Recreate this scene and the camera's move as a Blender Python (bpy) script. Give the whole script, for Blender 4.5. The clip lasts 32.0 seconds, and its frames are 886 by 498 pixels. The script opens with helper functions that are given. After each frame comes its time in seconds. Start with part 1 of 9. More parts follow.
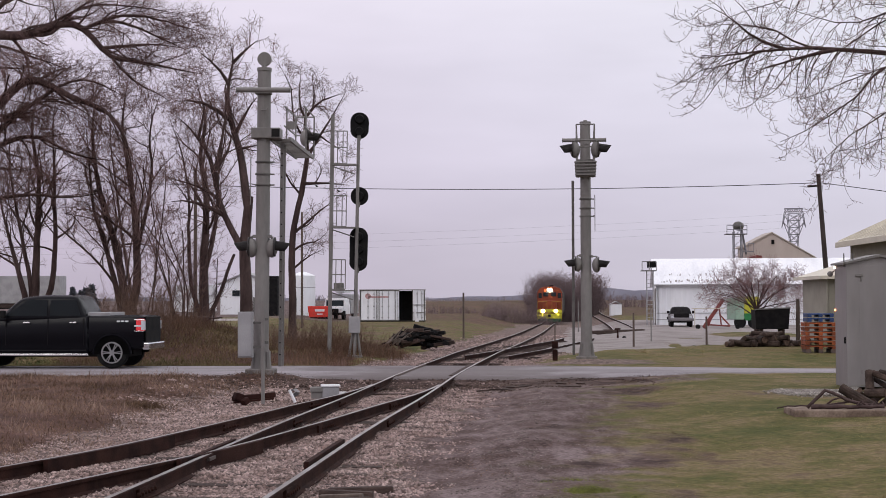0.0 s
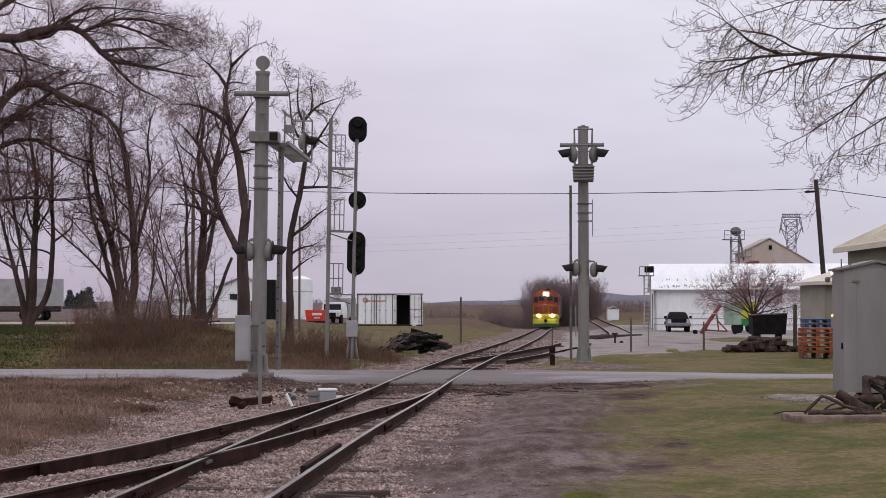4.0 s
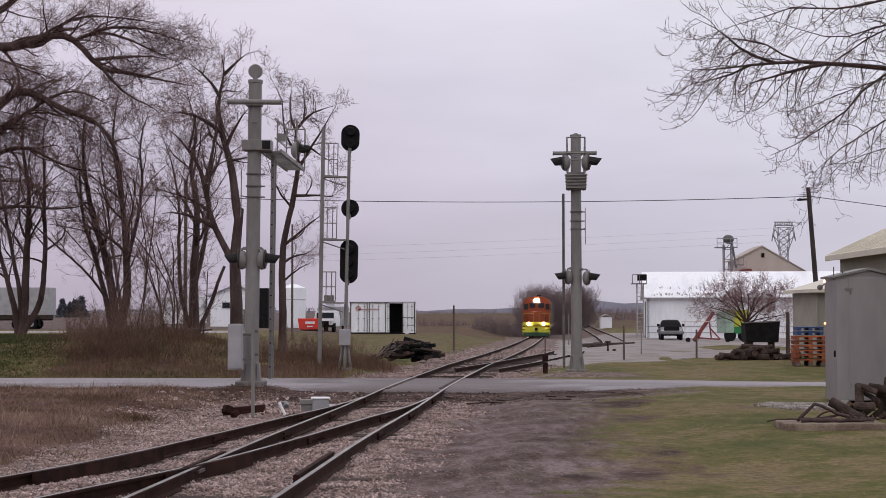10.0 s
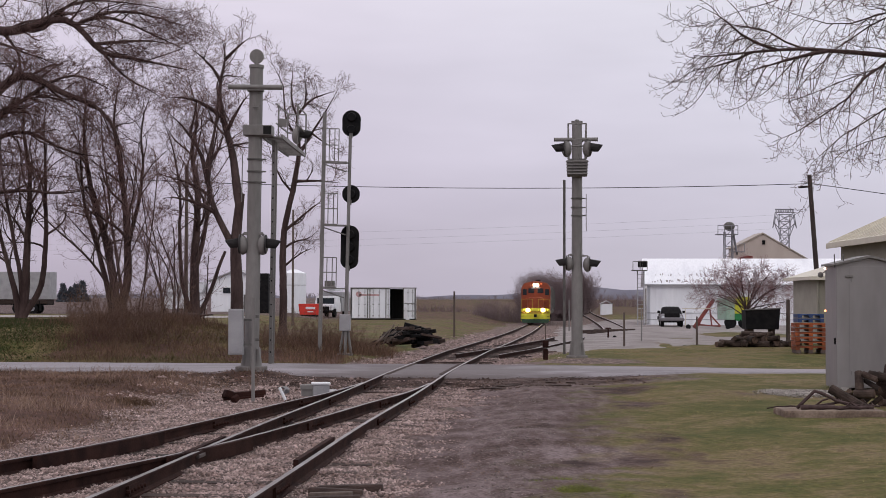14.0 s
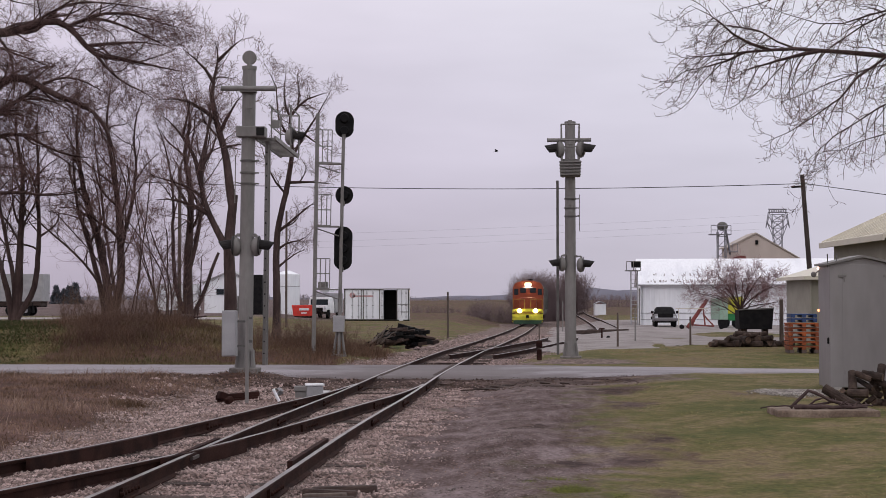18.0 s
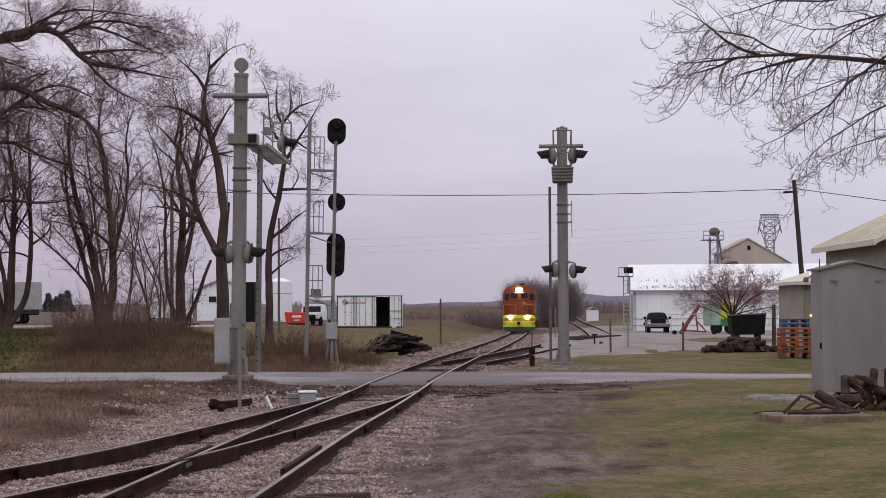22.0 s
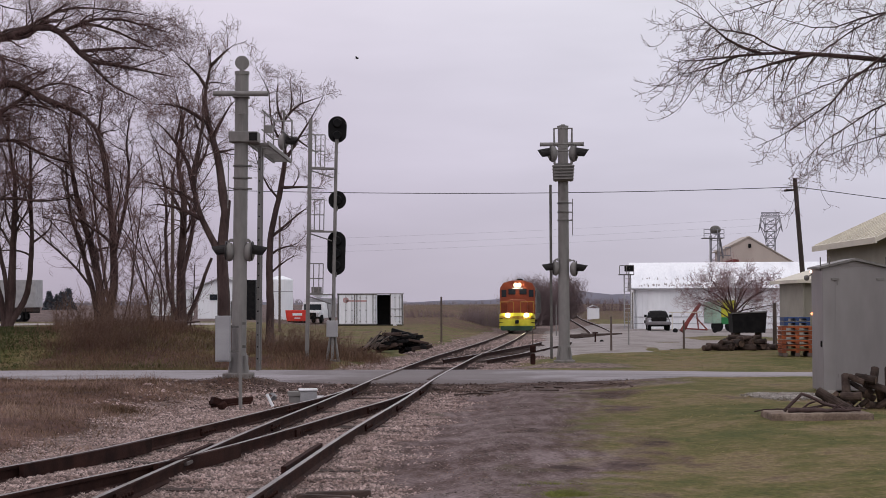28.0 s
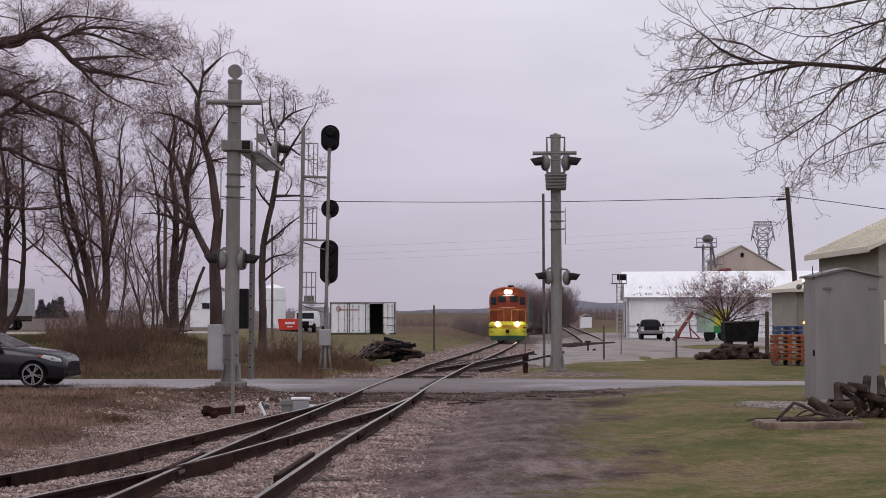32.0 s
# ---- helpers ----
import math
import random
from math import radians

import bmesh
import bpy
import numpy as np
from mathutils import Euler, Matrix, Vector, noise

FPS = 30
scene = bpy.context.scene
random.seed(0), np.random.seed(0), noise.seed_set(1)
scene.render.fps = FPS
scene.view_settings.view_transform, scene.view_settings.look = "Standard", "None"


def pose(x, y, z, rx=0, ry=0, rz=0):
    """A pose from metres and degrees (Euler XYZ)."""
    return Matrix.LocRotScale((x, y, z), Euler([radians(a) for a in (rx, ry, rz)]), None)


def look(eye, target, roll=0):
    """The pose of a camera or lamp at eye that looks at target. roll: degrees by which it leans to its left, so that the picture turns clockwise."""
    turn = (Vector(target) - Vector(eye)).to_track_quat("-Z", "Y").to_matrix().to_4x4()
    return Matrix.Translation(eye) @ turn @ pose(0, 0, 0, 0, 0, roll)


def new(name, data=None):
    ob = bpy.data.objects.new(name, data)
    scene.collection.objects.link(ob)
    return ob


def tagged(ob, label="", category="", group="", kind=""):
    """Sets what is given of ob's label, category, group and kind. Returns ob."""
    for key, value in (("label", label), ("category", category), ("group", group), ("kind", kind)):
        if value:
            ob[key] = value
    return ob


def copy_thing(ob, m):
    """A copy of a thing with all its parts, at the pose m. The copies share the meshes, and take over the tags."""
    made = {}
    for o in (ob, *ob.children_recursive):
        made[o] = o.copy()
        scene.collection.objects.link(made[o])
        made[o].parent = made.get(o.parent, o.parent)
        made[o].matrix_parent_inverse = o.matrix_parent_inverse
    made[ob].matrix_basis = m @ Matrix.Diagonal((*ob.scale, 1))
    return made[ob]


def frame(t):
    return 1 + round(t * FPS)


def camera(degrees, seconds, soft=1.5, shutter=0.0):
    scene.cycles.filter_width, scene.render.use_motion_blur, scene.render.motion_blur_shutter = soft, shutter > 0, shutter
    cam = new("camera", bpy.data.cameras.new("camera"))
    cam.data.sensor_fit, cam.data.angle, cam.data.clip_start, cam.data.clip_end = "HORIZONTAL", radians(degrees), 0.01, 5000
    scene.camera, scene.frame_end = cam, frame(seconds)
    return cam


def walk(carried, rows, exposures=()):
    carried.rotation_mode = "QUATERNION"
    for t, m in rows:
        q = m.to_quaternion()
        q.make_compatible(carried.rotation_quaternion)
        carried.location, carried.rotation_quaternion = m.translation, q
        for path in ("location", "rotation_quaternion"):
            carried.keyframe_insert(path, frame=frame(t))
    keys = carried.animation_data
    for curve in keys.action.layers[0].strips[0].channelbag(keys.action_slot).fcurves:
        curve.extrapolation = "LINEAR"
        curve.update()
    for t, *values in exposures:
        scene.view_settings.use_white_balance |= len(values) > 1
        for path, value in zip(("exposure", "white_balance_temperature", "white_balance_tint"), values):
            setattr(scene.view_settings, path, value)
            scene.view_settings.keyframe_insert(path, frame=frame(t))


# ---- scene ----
cam = camera(32.38, 32.0, soft=0.75)
# seconds, then the turn of a hand-held camera that stands on one spot
PATH = [
    (0, 91.918, 0.189, 0.320),    (0.5, 92.018, 0.174, 0.321),    (1, 91.956, 0.082, 0.310),
    (1.5, 92.060, 0.003, 0.313),    (2, 92.180, 0.101, 0.202),    (2.5, 92.005, 0.087, 0.079),
    (3, 91.928, 0.042, 0.071),    (3.5, 91.988, 0.008, 0.204),    (5.5, 92.299, -0.120, 0.144),
    (6, 92.329, -0.188, 0.055),    (6.5, 92.272, -0.208, 0.031),    (7, 92.124, -0.146, -0.011),
    (7.5, 92.051, -0.119, -0.037),    (8, 92.202, -0.096, 0.025),    (8.5, 92.430, -0.124, 0.021),
    (9, 92.499, -0.041, -0.063),    (9.5, 92.442, 0.019, -0.015),    (10, 92.388, 0.058, -0.044),
    (10.5, 92.318, 0.087, 0.006),    (11, 92.303, 0.077, -0.102),    (11.5, 92.299, 0.063, -0.121),
    (12, 92.149, 0.024, -0.106),    (12.5, 91.936, 0.091, -0.170),    (13, 91.761, -0.000, -0.000),
    (13.5, 91.834, -0.109, 0.086),    (14, 91.860, -0.160, -0.024),    (14.5, 91.823, -0.089, -0.013),
    (16.5, 91.638, -0.074, -0.288),    (17, 91.589, -0.010, -0.346),    (17.5, 91.695, 0.053, -0.310),
    (18, 91.892, 0.012, -0.265),    (18.5, 91.983, 0.010, -0.283),    (19, 92.005, -0.057, -0.301),
    (19.5, 92.163, -0.127, -0.275),    (20, 92.268, -0.061, -0.325),    (20.5, 92.076, -0.028, -0.427),
    (21, 91.977, 0.085, -0.473),    (21.5, 92.086, 0.165, -0.567),    (22, 92.137, 0.234, -0.539),
    (22.5, 92.273, 0.283, -0.421),    (23, 92.323, 0.107, -0.448),    (23.5, 92.239, 0.107, -0.440),
    (24, 92.118, 0.159, -0.445),    (24.5, 92.169, 0.164, -0.431),    (25, 92.005, 0.206, -0.539),
    (25.5, 91.856, 0.151, -0.567),    (27.5, 92.042, 0.217, -0.450),    (28, 92.063, 0.211, -0.511),
    (28.5, 92.416, 0.099, -0.462),    (29, 92.395, 0.172, -0.545),    (29.5, 92.385, 0.192, -0.535),
    (30, 92.564, 0.105, -0.493),    (30.5, 92.608, 0.084, -0.627),    (31, 92.338, 0.133, -0.734),
    (31.5, 92.220, 0.242, -0.744),    (32, 92.391, 0.181, -0.786),
]
walk(cam, [(t, pose(0, 0, 1.87, a, b, c)) for t, a, b, c in PATH],
     [(0, 0.02), (6, -0.08), (13, -0.10), (23, -0.11), (32, -0.15)])

# ---- sky, sun ----
world = bpy.data.worlds.new("overcast_sky")
scene.world = world
world.use_nodes = True
_n, _l = world.node_tree.nodes, world.node_tree.links
_n.clear()
_out = _n.new("ShaderNodeOutputWorld")
_bg = _n.new("ShaderNodeBackground")
_sky = _n.new("ShaderNodeTexSky")
_sky.sky_type, _sky.sun_disc = "NISHITA", False
_sky.sun_elevation, _sky.sun_rotation = radians(40), radians(209)
_co = _n.new("ShaderNodeTexCoord")
_sep = _n.new("ShaderNodeSeparateXYZ")
_l.new(_co.outputs["Generated"], _sep.inputs[0])
_ramp = _n.new("ShaderNodeValToRGB")     # cloud deck, brighter towards the zenith
_ramp.color_ramp.elements[0].position, _ramp.color_ramp.elements[0].color = 0.0, (0.505, 0.455, 0.553, 1)
_ramp.color_ramp.elements[1].position, _ramp.color_ramp.elements[1].color = 1.0, (1.12, 1.08, 1.16, 1)
for _p, _c in ((0.06, (0.558, 0.502, 0.610, 1)), (0.15, (0.700, 0.645, 0.750, 1)), (0.3, (0.93, 0.88, 0.96, 1))):
    _e = _ramp.color_ramp.elements.new(_p)
    _e.color = _c
_l.new(_sep.outputs["Z"], _ramp.inputs[0])
_map = _n.new("ShaderNodeMapping")
_map.inputs["Scale"].default_value = (2.2, 2.2, 9.0)
_l.new(_co.outputs["Generated"], _map.inputs[0])
_cl = _n.new("ShaderNodeTexNoise")
_cl.inputs["Scale"].default_value, _cl.inputs["Detail"].default_value = 1.6, 4
_l.new(_map.outputs[0], _cl.inputs[0])
_cr = _n.new("ShaderNodeMapRange")
for _i, _v in zip((1, 2, 3, 4), (0.3, 0.7, 0.90, 1.10)):
    _cr.inputs[_i].default_value = _v
_l.new(_cl.outputs[0], _cr.inputs[0])
_mul = _n.new("ShaderNodeVectorMath")
_mul.operation = "MULTIPLY"
_az = _n.new("ShaderNodeMapRange")      # cooler, brighter deck to the right of the line
for _i, _v in zip((1, 2, 3, 4), (-0.20, 0.28, 0.0, 1.0)):
    _az.inputs[_i].default_value = _v
_l.new(_sep.outputs["X"], _az.inputs[0])
_tint = _n.new("ShaderNodeMix")
_tint.data_type = "RGBA"
_tint.inputs[6].default_value, _tint.inputs[7].default_value = (1.01, 0.985, 1.01, 1), (1.20, 1.265, 1.235, 1)
_l.new(_az.outputs[0], _tint.inputs[0])
_deck = _n.new("ShaderNodeVectorMath")
_deck.operation = "MULTIPLY"
_l.new(_ramp.outputs[0], _deck.inputs[0])
_l.new(_tint.outputs[2], _deck.inputs[1])
_l.new(_deck.outputs[0], _mul.inputs[0])
_l.new(_cr.outputs[0], _mul.inputs[1])
_sc = _n.new("ShaderNodeVectorMath")
_sc.operation, _sc.inputs[3].default_value = "SCALE", 0.10
_l.new(_sky.outputs[0], _sc.inputs[0])
_mix = _n.new("ShaderNodeMix")
_mix.data_type = "RGBA"
_mix.inputs[0].default_value = 0.94
_l.new(_sc.outputs[0], _mix.inputs[6])
_l.new(_mul.outputs[0], _mix.inputs[7])
_l.new(_mix.outputs[2], _bg.inputs[0])
_bg.inputs[1].default_value = 1.0
_l.new(_bg.outputs[0], _out.inputs[0])
sun = new("sun", bpy.data.lights.new("sun", "SUN"))
sun.data.energy, sun.data.angle, sun.data.color = 0.42, radians(25), (1.0, 0.96, 0.92)
sun.matrix_world = look((-35, -25, 60), (0, 40, 0))


# ---- materials ----
def mat(name, c1, c2=None, scale=4.0, rough=0.8, bump=0.0, bscale=40.0, metal=0.0, vary=0.0, island=0.0, emit=None, stretch=(1, 1, 1), c3=None, spec=0.3, grain=0.06):
    """Two-scale surface: broad patches c1 to c2, fine grain, relief, tint per object or per island."""
    m = bpy.data.materials.new(name)
    m.use_nodes = True
    n, l = m.node_tree.nodes, m.node_tree.links
    b = n["Principled BSDF"]
    b.inputs["Roughness"].default_value, b.inputs["Metallic"].default_value = rough, metal
    b.inputs["Specular IOR Level"].default_value = spec
    if emit:
        b.inputs["Emission Color"].default_value, b.inputs["Emission Strength"].default_value = (*emit[0], 1), emit[1]
    c2 = c2 or tuple(v * 0.7 for v in c1)
    co, mp = n.new("ShaderNodeTexCoord"), n.new("ShaderNodeMapping")
    mp.inputs["Scale"].default_value = stretch
    l.new(co.outputs["Object"], mp.inputs[0])
    n1, n2 = n.new("ShaderNodeTexNoise"), n.new("ShaderNodeTexNoise")
    n1.inputs["Scale"].default_value, n1.inputs["Detail"].default_value = scale, 5
    n2.inputs["Scale"].default_value, n2.inputs["Detail"].default_value = bscale, 3
    l.new(mp.outputs[0], n1.inputs[0]), l.new(mp.outputs[0], n2.inputs[0])
    r = n.new("ShaderNodeValToRGB")
    r.color_ramp.elements[0].position, r.color_ramp.elements[0].color = 0.36, (*c1, 1)
    r.color_ramp.elements[1].position, r.color_ramp.elements[1].color = 0.64, (*c2, 1)
    if c3:
        e = r.color_ramp.elements.new(0.5)
        e.color = (*c3, 1)
    l.new(n1.outputs[0], r.inputs[0])
    hv = n.new("ShaderNodeHueSaturation")
    l.new(r.outputs[0], hv.inputs["Color"])
    mr = n.new("ShaderNodeMapRange")
    for i, v in zip((1, 2, 3, 4), (0.3, 0.7, 1 - grain, 1 + grain)):
        mr.inputs[i].default_value = v
    l.new(n2.outputs[0], mr.inputs[0])
    val = mr.outputs[0]
    for amount, node, sock in ((vary, "ShaderNodeObjectInfo", "Random"), (island, "ShaderNodeNewGeometry", "Random Per Island")):
        if amount:
            oi, ma, mm = n.new(node), n.new("ShaderNodeMapRange"), n.new("ShaderNodeMath")
            ma.inputs[3].default_value, ma.inputs[4].default_value = 1 - amount, 1 + amount
            l.new(oi.outputs[sock], ma.inputs[0])
            mm.operation = "MULTIPLY"
            l.new(val, mm.inputs[0]), l.new(ma.outputs[0], mm.inputs[1])
            val = mm.outputs[0]
    l.new(val, hv.inputs["Value"])
    l.new(hv.outputs[0], b.inputs["Base Color"])
    if bump:
        bp = n.new("ShaderNodeBump")
        bp.inputs["Strength"].default_value, bp.inputs["Distance"].default_value = bump, 0.02
        l.new(n2.outputs[0], bp.inputs["Height"])
        l.new(bp.outputs[0], b.inputs["Normal"])
    return m


def glass(name, tint=(0.02, 0.025, 0.03), rough=0.05):
    m = mat(name, tint, tint, rough=0.12, spec=0.16, grain=0.0)
    return m


M = {
    "galv": mat("galvanised_steel", (0.222, 0.210, 0.201), (0.163, 0.153, 0.145), 1.6, 0.6, 0.05, 12, 0.15, stretch=(1, 1, 0.35), grain=0.08),
    "galv_dark": mat("weathered_steel", (0.16, 0.15, 0.14), (0.10, 0.095, 0.09), 3.0, 0.65, 0.1, 40, 0.2),
    "hood_grey": mat("faded_black_hood", (0.030, 0.027, 0.027), (0.048, 0.043, 0.042), 3, 0.7, 0.05, 20),
    "black": mat("black_paint", (0.008, 0.008, 0.009), (0.015, 0.014, 0.014), 4, 0.8, spec=0.1),
    "rail_side": mat("rusty_rail_steel", (0.017, 0.007, 0.006), (0.040, 0.017, 0.013), 3, 0.85, 0.2, 60, 0.0, spec=0.12, grain=0.2),
    "rail_top": mat("worn_rail_head", (0.32, 0.30, 0.30), (0.20, 0.18, 0.17), 1.5, 0.42, 0.05, 30, 0.75),
    "tie": mat("creosoted_oak", (0.032, 0.021, 0.018), (0.070, 0.047, 0.040), 3, 0.9, 0.4, 30, vary=0.25, stretch=(1, 6, 6), grain=0.2),
    "stone": mat("limestone_ballast", (0.33, 0.248, 0.228), (0.165, 0.113, 0.100), 3, 0.9, 0.2, 30, island=0.65, grain=0.2),
    "ballast": mat("ballast_bed", (0.25, 0.215, 0.195), (0.15, 0.122, 0.108), 1.1, 0.95, 0.9, 26, c3=(0.21, 0.18, 0.165), grain=0.2),
    "asphalt": mat("worn_asphalt", (0.27, 0.241, 0.255), (0.19, 0.169, 0.175), 0.5, 0.85, 0.3, 25, c3=(0.26, 0.236, 0.25), stretch=(0.25, 1, 1), grain=0.2),
    "concrete": mat("concrete", (0.36, 0.34, 0.32), (0.26, 0.24, 0.22), 3, 0.85, 0.3, 25, grain=0.2),
    "old_concrete": mat("stained_concrete", (0.20, 0.18, 0.17), (0.12, 0.105, 0.098), 3, 0.9, 0.3, 25, grain=0.2),
    "bark": mat("grey_brown_bark", (0.044, 0.027, 0.025), (0.088, 0.058, 0.054), 3, 0.95, 0.5, 14, vary=0.15, stretch=(1, 1, 0.3), grain=0.2),
    "thicket": mat("brown_brush_stems", (0.085, 0.046, 0.034), (0.150, 0.092, 0.064), 0.5, 0.95, vary=0.1),
    "twig": mat("bare_twigs", (0.108, 0.060, 0.057), (0.170, 0.101, 0.095), 0.5, 0.95, vary=0.1),
    "twig_pink": mat("budding_twigs", (0.20, 0.115, 0.118), (0.30, 0.185, 0.185), 2, 0.95),
    "white_metal": mat("white_metal_sheet", (0.82, 0.83, 0.86), (0.77, 0.78, 0.82), 0.6, 0.5, 0.03, 3, c3=(0.77, 0.78, 0.81), stretch=(1, 1, 0.3), grain=0.04),
    "cream": mat("cream_siding", (0.30, 0.285, 0.235), (0.26, 0.245, 0.205), 1.5, 0.8, grain=0.05),
    "cream_roof": mat("cream_metal_roof", (0.62, 0.58, 0.48), (0.54, 0.50, 0.42), 1.0, 0.6, grain=0.05),
    "tan_roof": mat("tan_metal_sheet", (0.34, 0.29, 0.265), (0.30, 0.25, 0.23), 0.4, 0.7, grain=0.05),
    "case": mat("aluminium_case", (0.285, 0.268, 0.264), (0.220, 0.205, 0.204), 0.9, 0.5, 0.02, 5, 0.25, stretch=(1, 1, 0.3), grain=0.05),
    "wood": mat("weathered_wood", (0.075, 0.058, 0.05), (0.12, 0.09, 0.075), 3, 0.9, 0.3, 20, vary=0.2, stretch=(1, 1, 0.2), grain=0.2),
    "log": mat("cut_logs", (0.024, 0.015, 0.012), (0.080, 0.056, 0.045), 4, 0.95, 0.5, 25, vary=0.5, grain=0.2),
    "log_end": mat("sawn_log_end", (0.105, 0.068, 0.050), (0.040, 0.026, 0.020), 8, 0.9, vary=0.5, grain=0.2),
    "orange": mat("orange_plastic", (0.33, 0.080, 0.024), (0.15, 0.038, 0.015), 3.5, 0.7, vary=0.35),
    "blue": mat("blue_plastic", (0.03, 0.06, 0.16), (0.02, 0.04, 0.11), 3, 0.6),
    "red": mat("red_paint", (0.62, 0.045, 0.03), (0.50, 0.035, 0.025), 3, 0.5),
    "dark_red": mat("rusty_red_paint", (0.22, 0.05, 0.045), (0.14, 0.04, 0.035), 3, 0.7),
    "green": mat("green_paint", (0.03, 0.22, 0.07), (0.02, 0.16, 0.05), 3, 0.5),
    "yellow": mat("yellow_green_paint", (0.50, 0.47, 0.04), (0.40, 0.39, 0.03), 3, 0.5),
    "loco_orange": mat("orange_red_engine_paint", (0.24, 0.048, 0.018), (0.17, 0.036, 0.014), 2, 0.5),
    "loco_yellow": mat("yellow_engine_paint", (0.34, 0.20, 0.025), (0.26, 0.155, 0.02), 2, 0.5),
    "loco_green": mat("dark_green_engine_paint", (0.03, 0.07, 0.04), (0.02, 0.05, 0.03), 2, 0.5),
    "white": mat("white_paint", (0.74, 0.74, 0.76), (0.66, 0.66, 0.68), 2, 0.5),
    "glass": glass("dark_window_glass"),
    # near-black for the shade in wheel wells and behind spokes
    "arch_black": mat("wheel_arch_shade", (0.003, 0.003, 0.003), (0.005, 0.005, 0.005), 4, 1.0, spec=0.0),
    "tyre": mat("tyre_rubber", (0.010, 0.010, 0.011), (0.018, 0.018, 0.018), 8, 0.95, spec=0.06),
    "alloy": mat("alloy_wheel", (0.34, 0.34, 0.35), (0.26, 0.26, 0.27), 6, 0.35, metal=0.7),
    "chrome": mat("chrome", (0.7, 0.7, 0.72), (0.6, 0.6, 0.62), 4, 0.15, metal=0.9),
    "car_black": mat("black_car_paint", (0.004, 0.004, 0.006), (0.005, 0.005, 0.007), 1, 0.22, spec=0.13, grain=0.02),
    "car_grey": mat("slate_grey_car_paint", (0.034, 0.033, 0.045), (0.029, 0.028, 0.039), 1, 0.16, metal=0.0, spec=0.42, grain=0.02),
    "car_sedan": mat("graphite_car_paint", (0.018, 0.017, 0.024), (0.014, 0.013, 0.019), 1, 0.14, metal=0.0, spec=0.45, grain=0.02),
    "brake_red": mat("lit_red_lamp", (0.36, 0.03, 0.035), (0.28, 0.02, 0.025), 4, 0.2, emit=((1.0, 0.07, 0.09), 0.35)),
    "tail_red": mat("red_tail_lamp", (0.26, 0.018, 0.02), (0.18, 0.012, 0.013), 4, 0.2, emit=((1.0, 0.05, 0.06), 0.03)),
    "lamp_clear": mat("clear_headlamp", (0.6, 0.62, 0.66), (0.5, 0.52, 0.56), 6, 0.1, spec=0.8),
    "amber": mat("amber_lens", (0.6, 0.14, 0.03), (0.5, 0.1, 0.02), 4, 0.2),
    "glow": mat("lit_headlight", (1, 0.9, 0.7), (1, 0.9, 0.7), emit=((1.0, 0.80, 0.46), 110.0)),
    "red_lens": mat("red_signal_lens", (0.22, 0.012, 0.012), (0.16, 0.01, 0.01), 5, 0.15, spec=0.8, emit=((1.0, 0.05, 0.03), 0.45)),
    "led_orange": mat("small_orange_lamp", (1, 0.6, 0.4), (1, 0.6, 0.4), emit=((1.0, 0.36, 0.14), 3.0)),
    "led_warm": mat("small_lit_lamp", (1, 0.8, 0.8), (1, 0.8, 0.8), emit=((1.0, 0.62, 0.50), 3.5)),
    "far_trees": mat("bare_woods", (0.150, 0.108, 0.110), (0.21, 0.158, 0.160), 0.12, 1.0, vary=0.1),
    # aerial haze is mixed into this tree colour
    "far_haze": mat("hazed_bare_trees", (0.20, 0.175, 0.19), (0.25, 0.22, 0.235), 0.05, 1.0, vary=0.1),
    # blue-grey in place of green carries the haze at that distance
    "conifer": mat("hazed_conifer", (0.062, 0.068, 0.082), (0.088, 0.094, 0.110), 0.8, 1.0, island=0.3),
    # the blue tint paints haze over the far woods
    "hill": mat("hazed_wooded_hill", (0.20, 0.195, 0.24), (0.235, 0.23, 0.275), 0.02, 1.0),
    "weed": mat("dry_weeds", (0.100, 0.060, 0.036), (0.205, 0.132, 0.092), 0.5, 0.95, island=0.5, grain=0.2),
    "grass": mat("dull_winter_grass", (0.150, 0.155, 0.048), (0.330, 0.250, 0.135), 0.45, 0.95, island=0.10, grain=0.15, c3=(0.240, 0.200, 0.085)),
    "wire": mat("cable_black", (0.02, 0.02, 0.022), (0.03, 0.03, 0.03), 2, 0.6),
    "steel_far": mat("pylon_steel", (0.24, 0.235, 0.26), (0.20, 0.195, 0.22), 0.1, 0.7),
    # near-black stands in for the shade inside openings
    "dark_int": mat("interior_shade", (0.010, 0.009, 0.009), (0.014, 0.013, 0.012), 2, 0.9),
    "silver_dull": mat("dull_silver_paint", (0.20, 0.19, 0.20), (0.16, 0.15, 0.16), 2, 0.5, metal=0.2),
    "silver": mat("silver_paint", (0.36, 0.355, 0.365), (0.29, 0.285, 0.295), 2, 0.5, metal=0.2),
}


# ---- shape helpers ----
def bx(bm, cx, cy, cz, sx, sy, sz, rz=0.0, rx=0.0, ry=0.0, bevel=0.0):
    g = bmesh.ops.create_cube(bm, size=1.0, matrix=pose(cx, cy, cz, rx, ry, rz) @ Matrix.Diagonal((sx, sy, sz, 1)))
    if bevel:
        es = list({e for v in g["verts"] for e in v.link_edges})
        bmesh.ops.bevel(bm, geom=es, offset=bevel, segments=2, affect="EDGES", profile=0.6)
    return bm


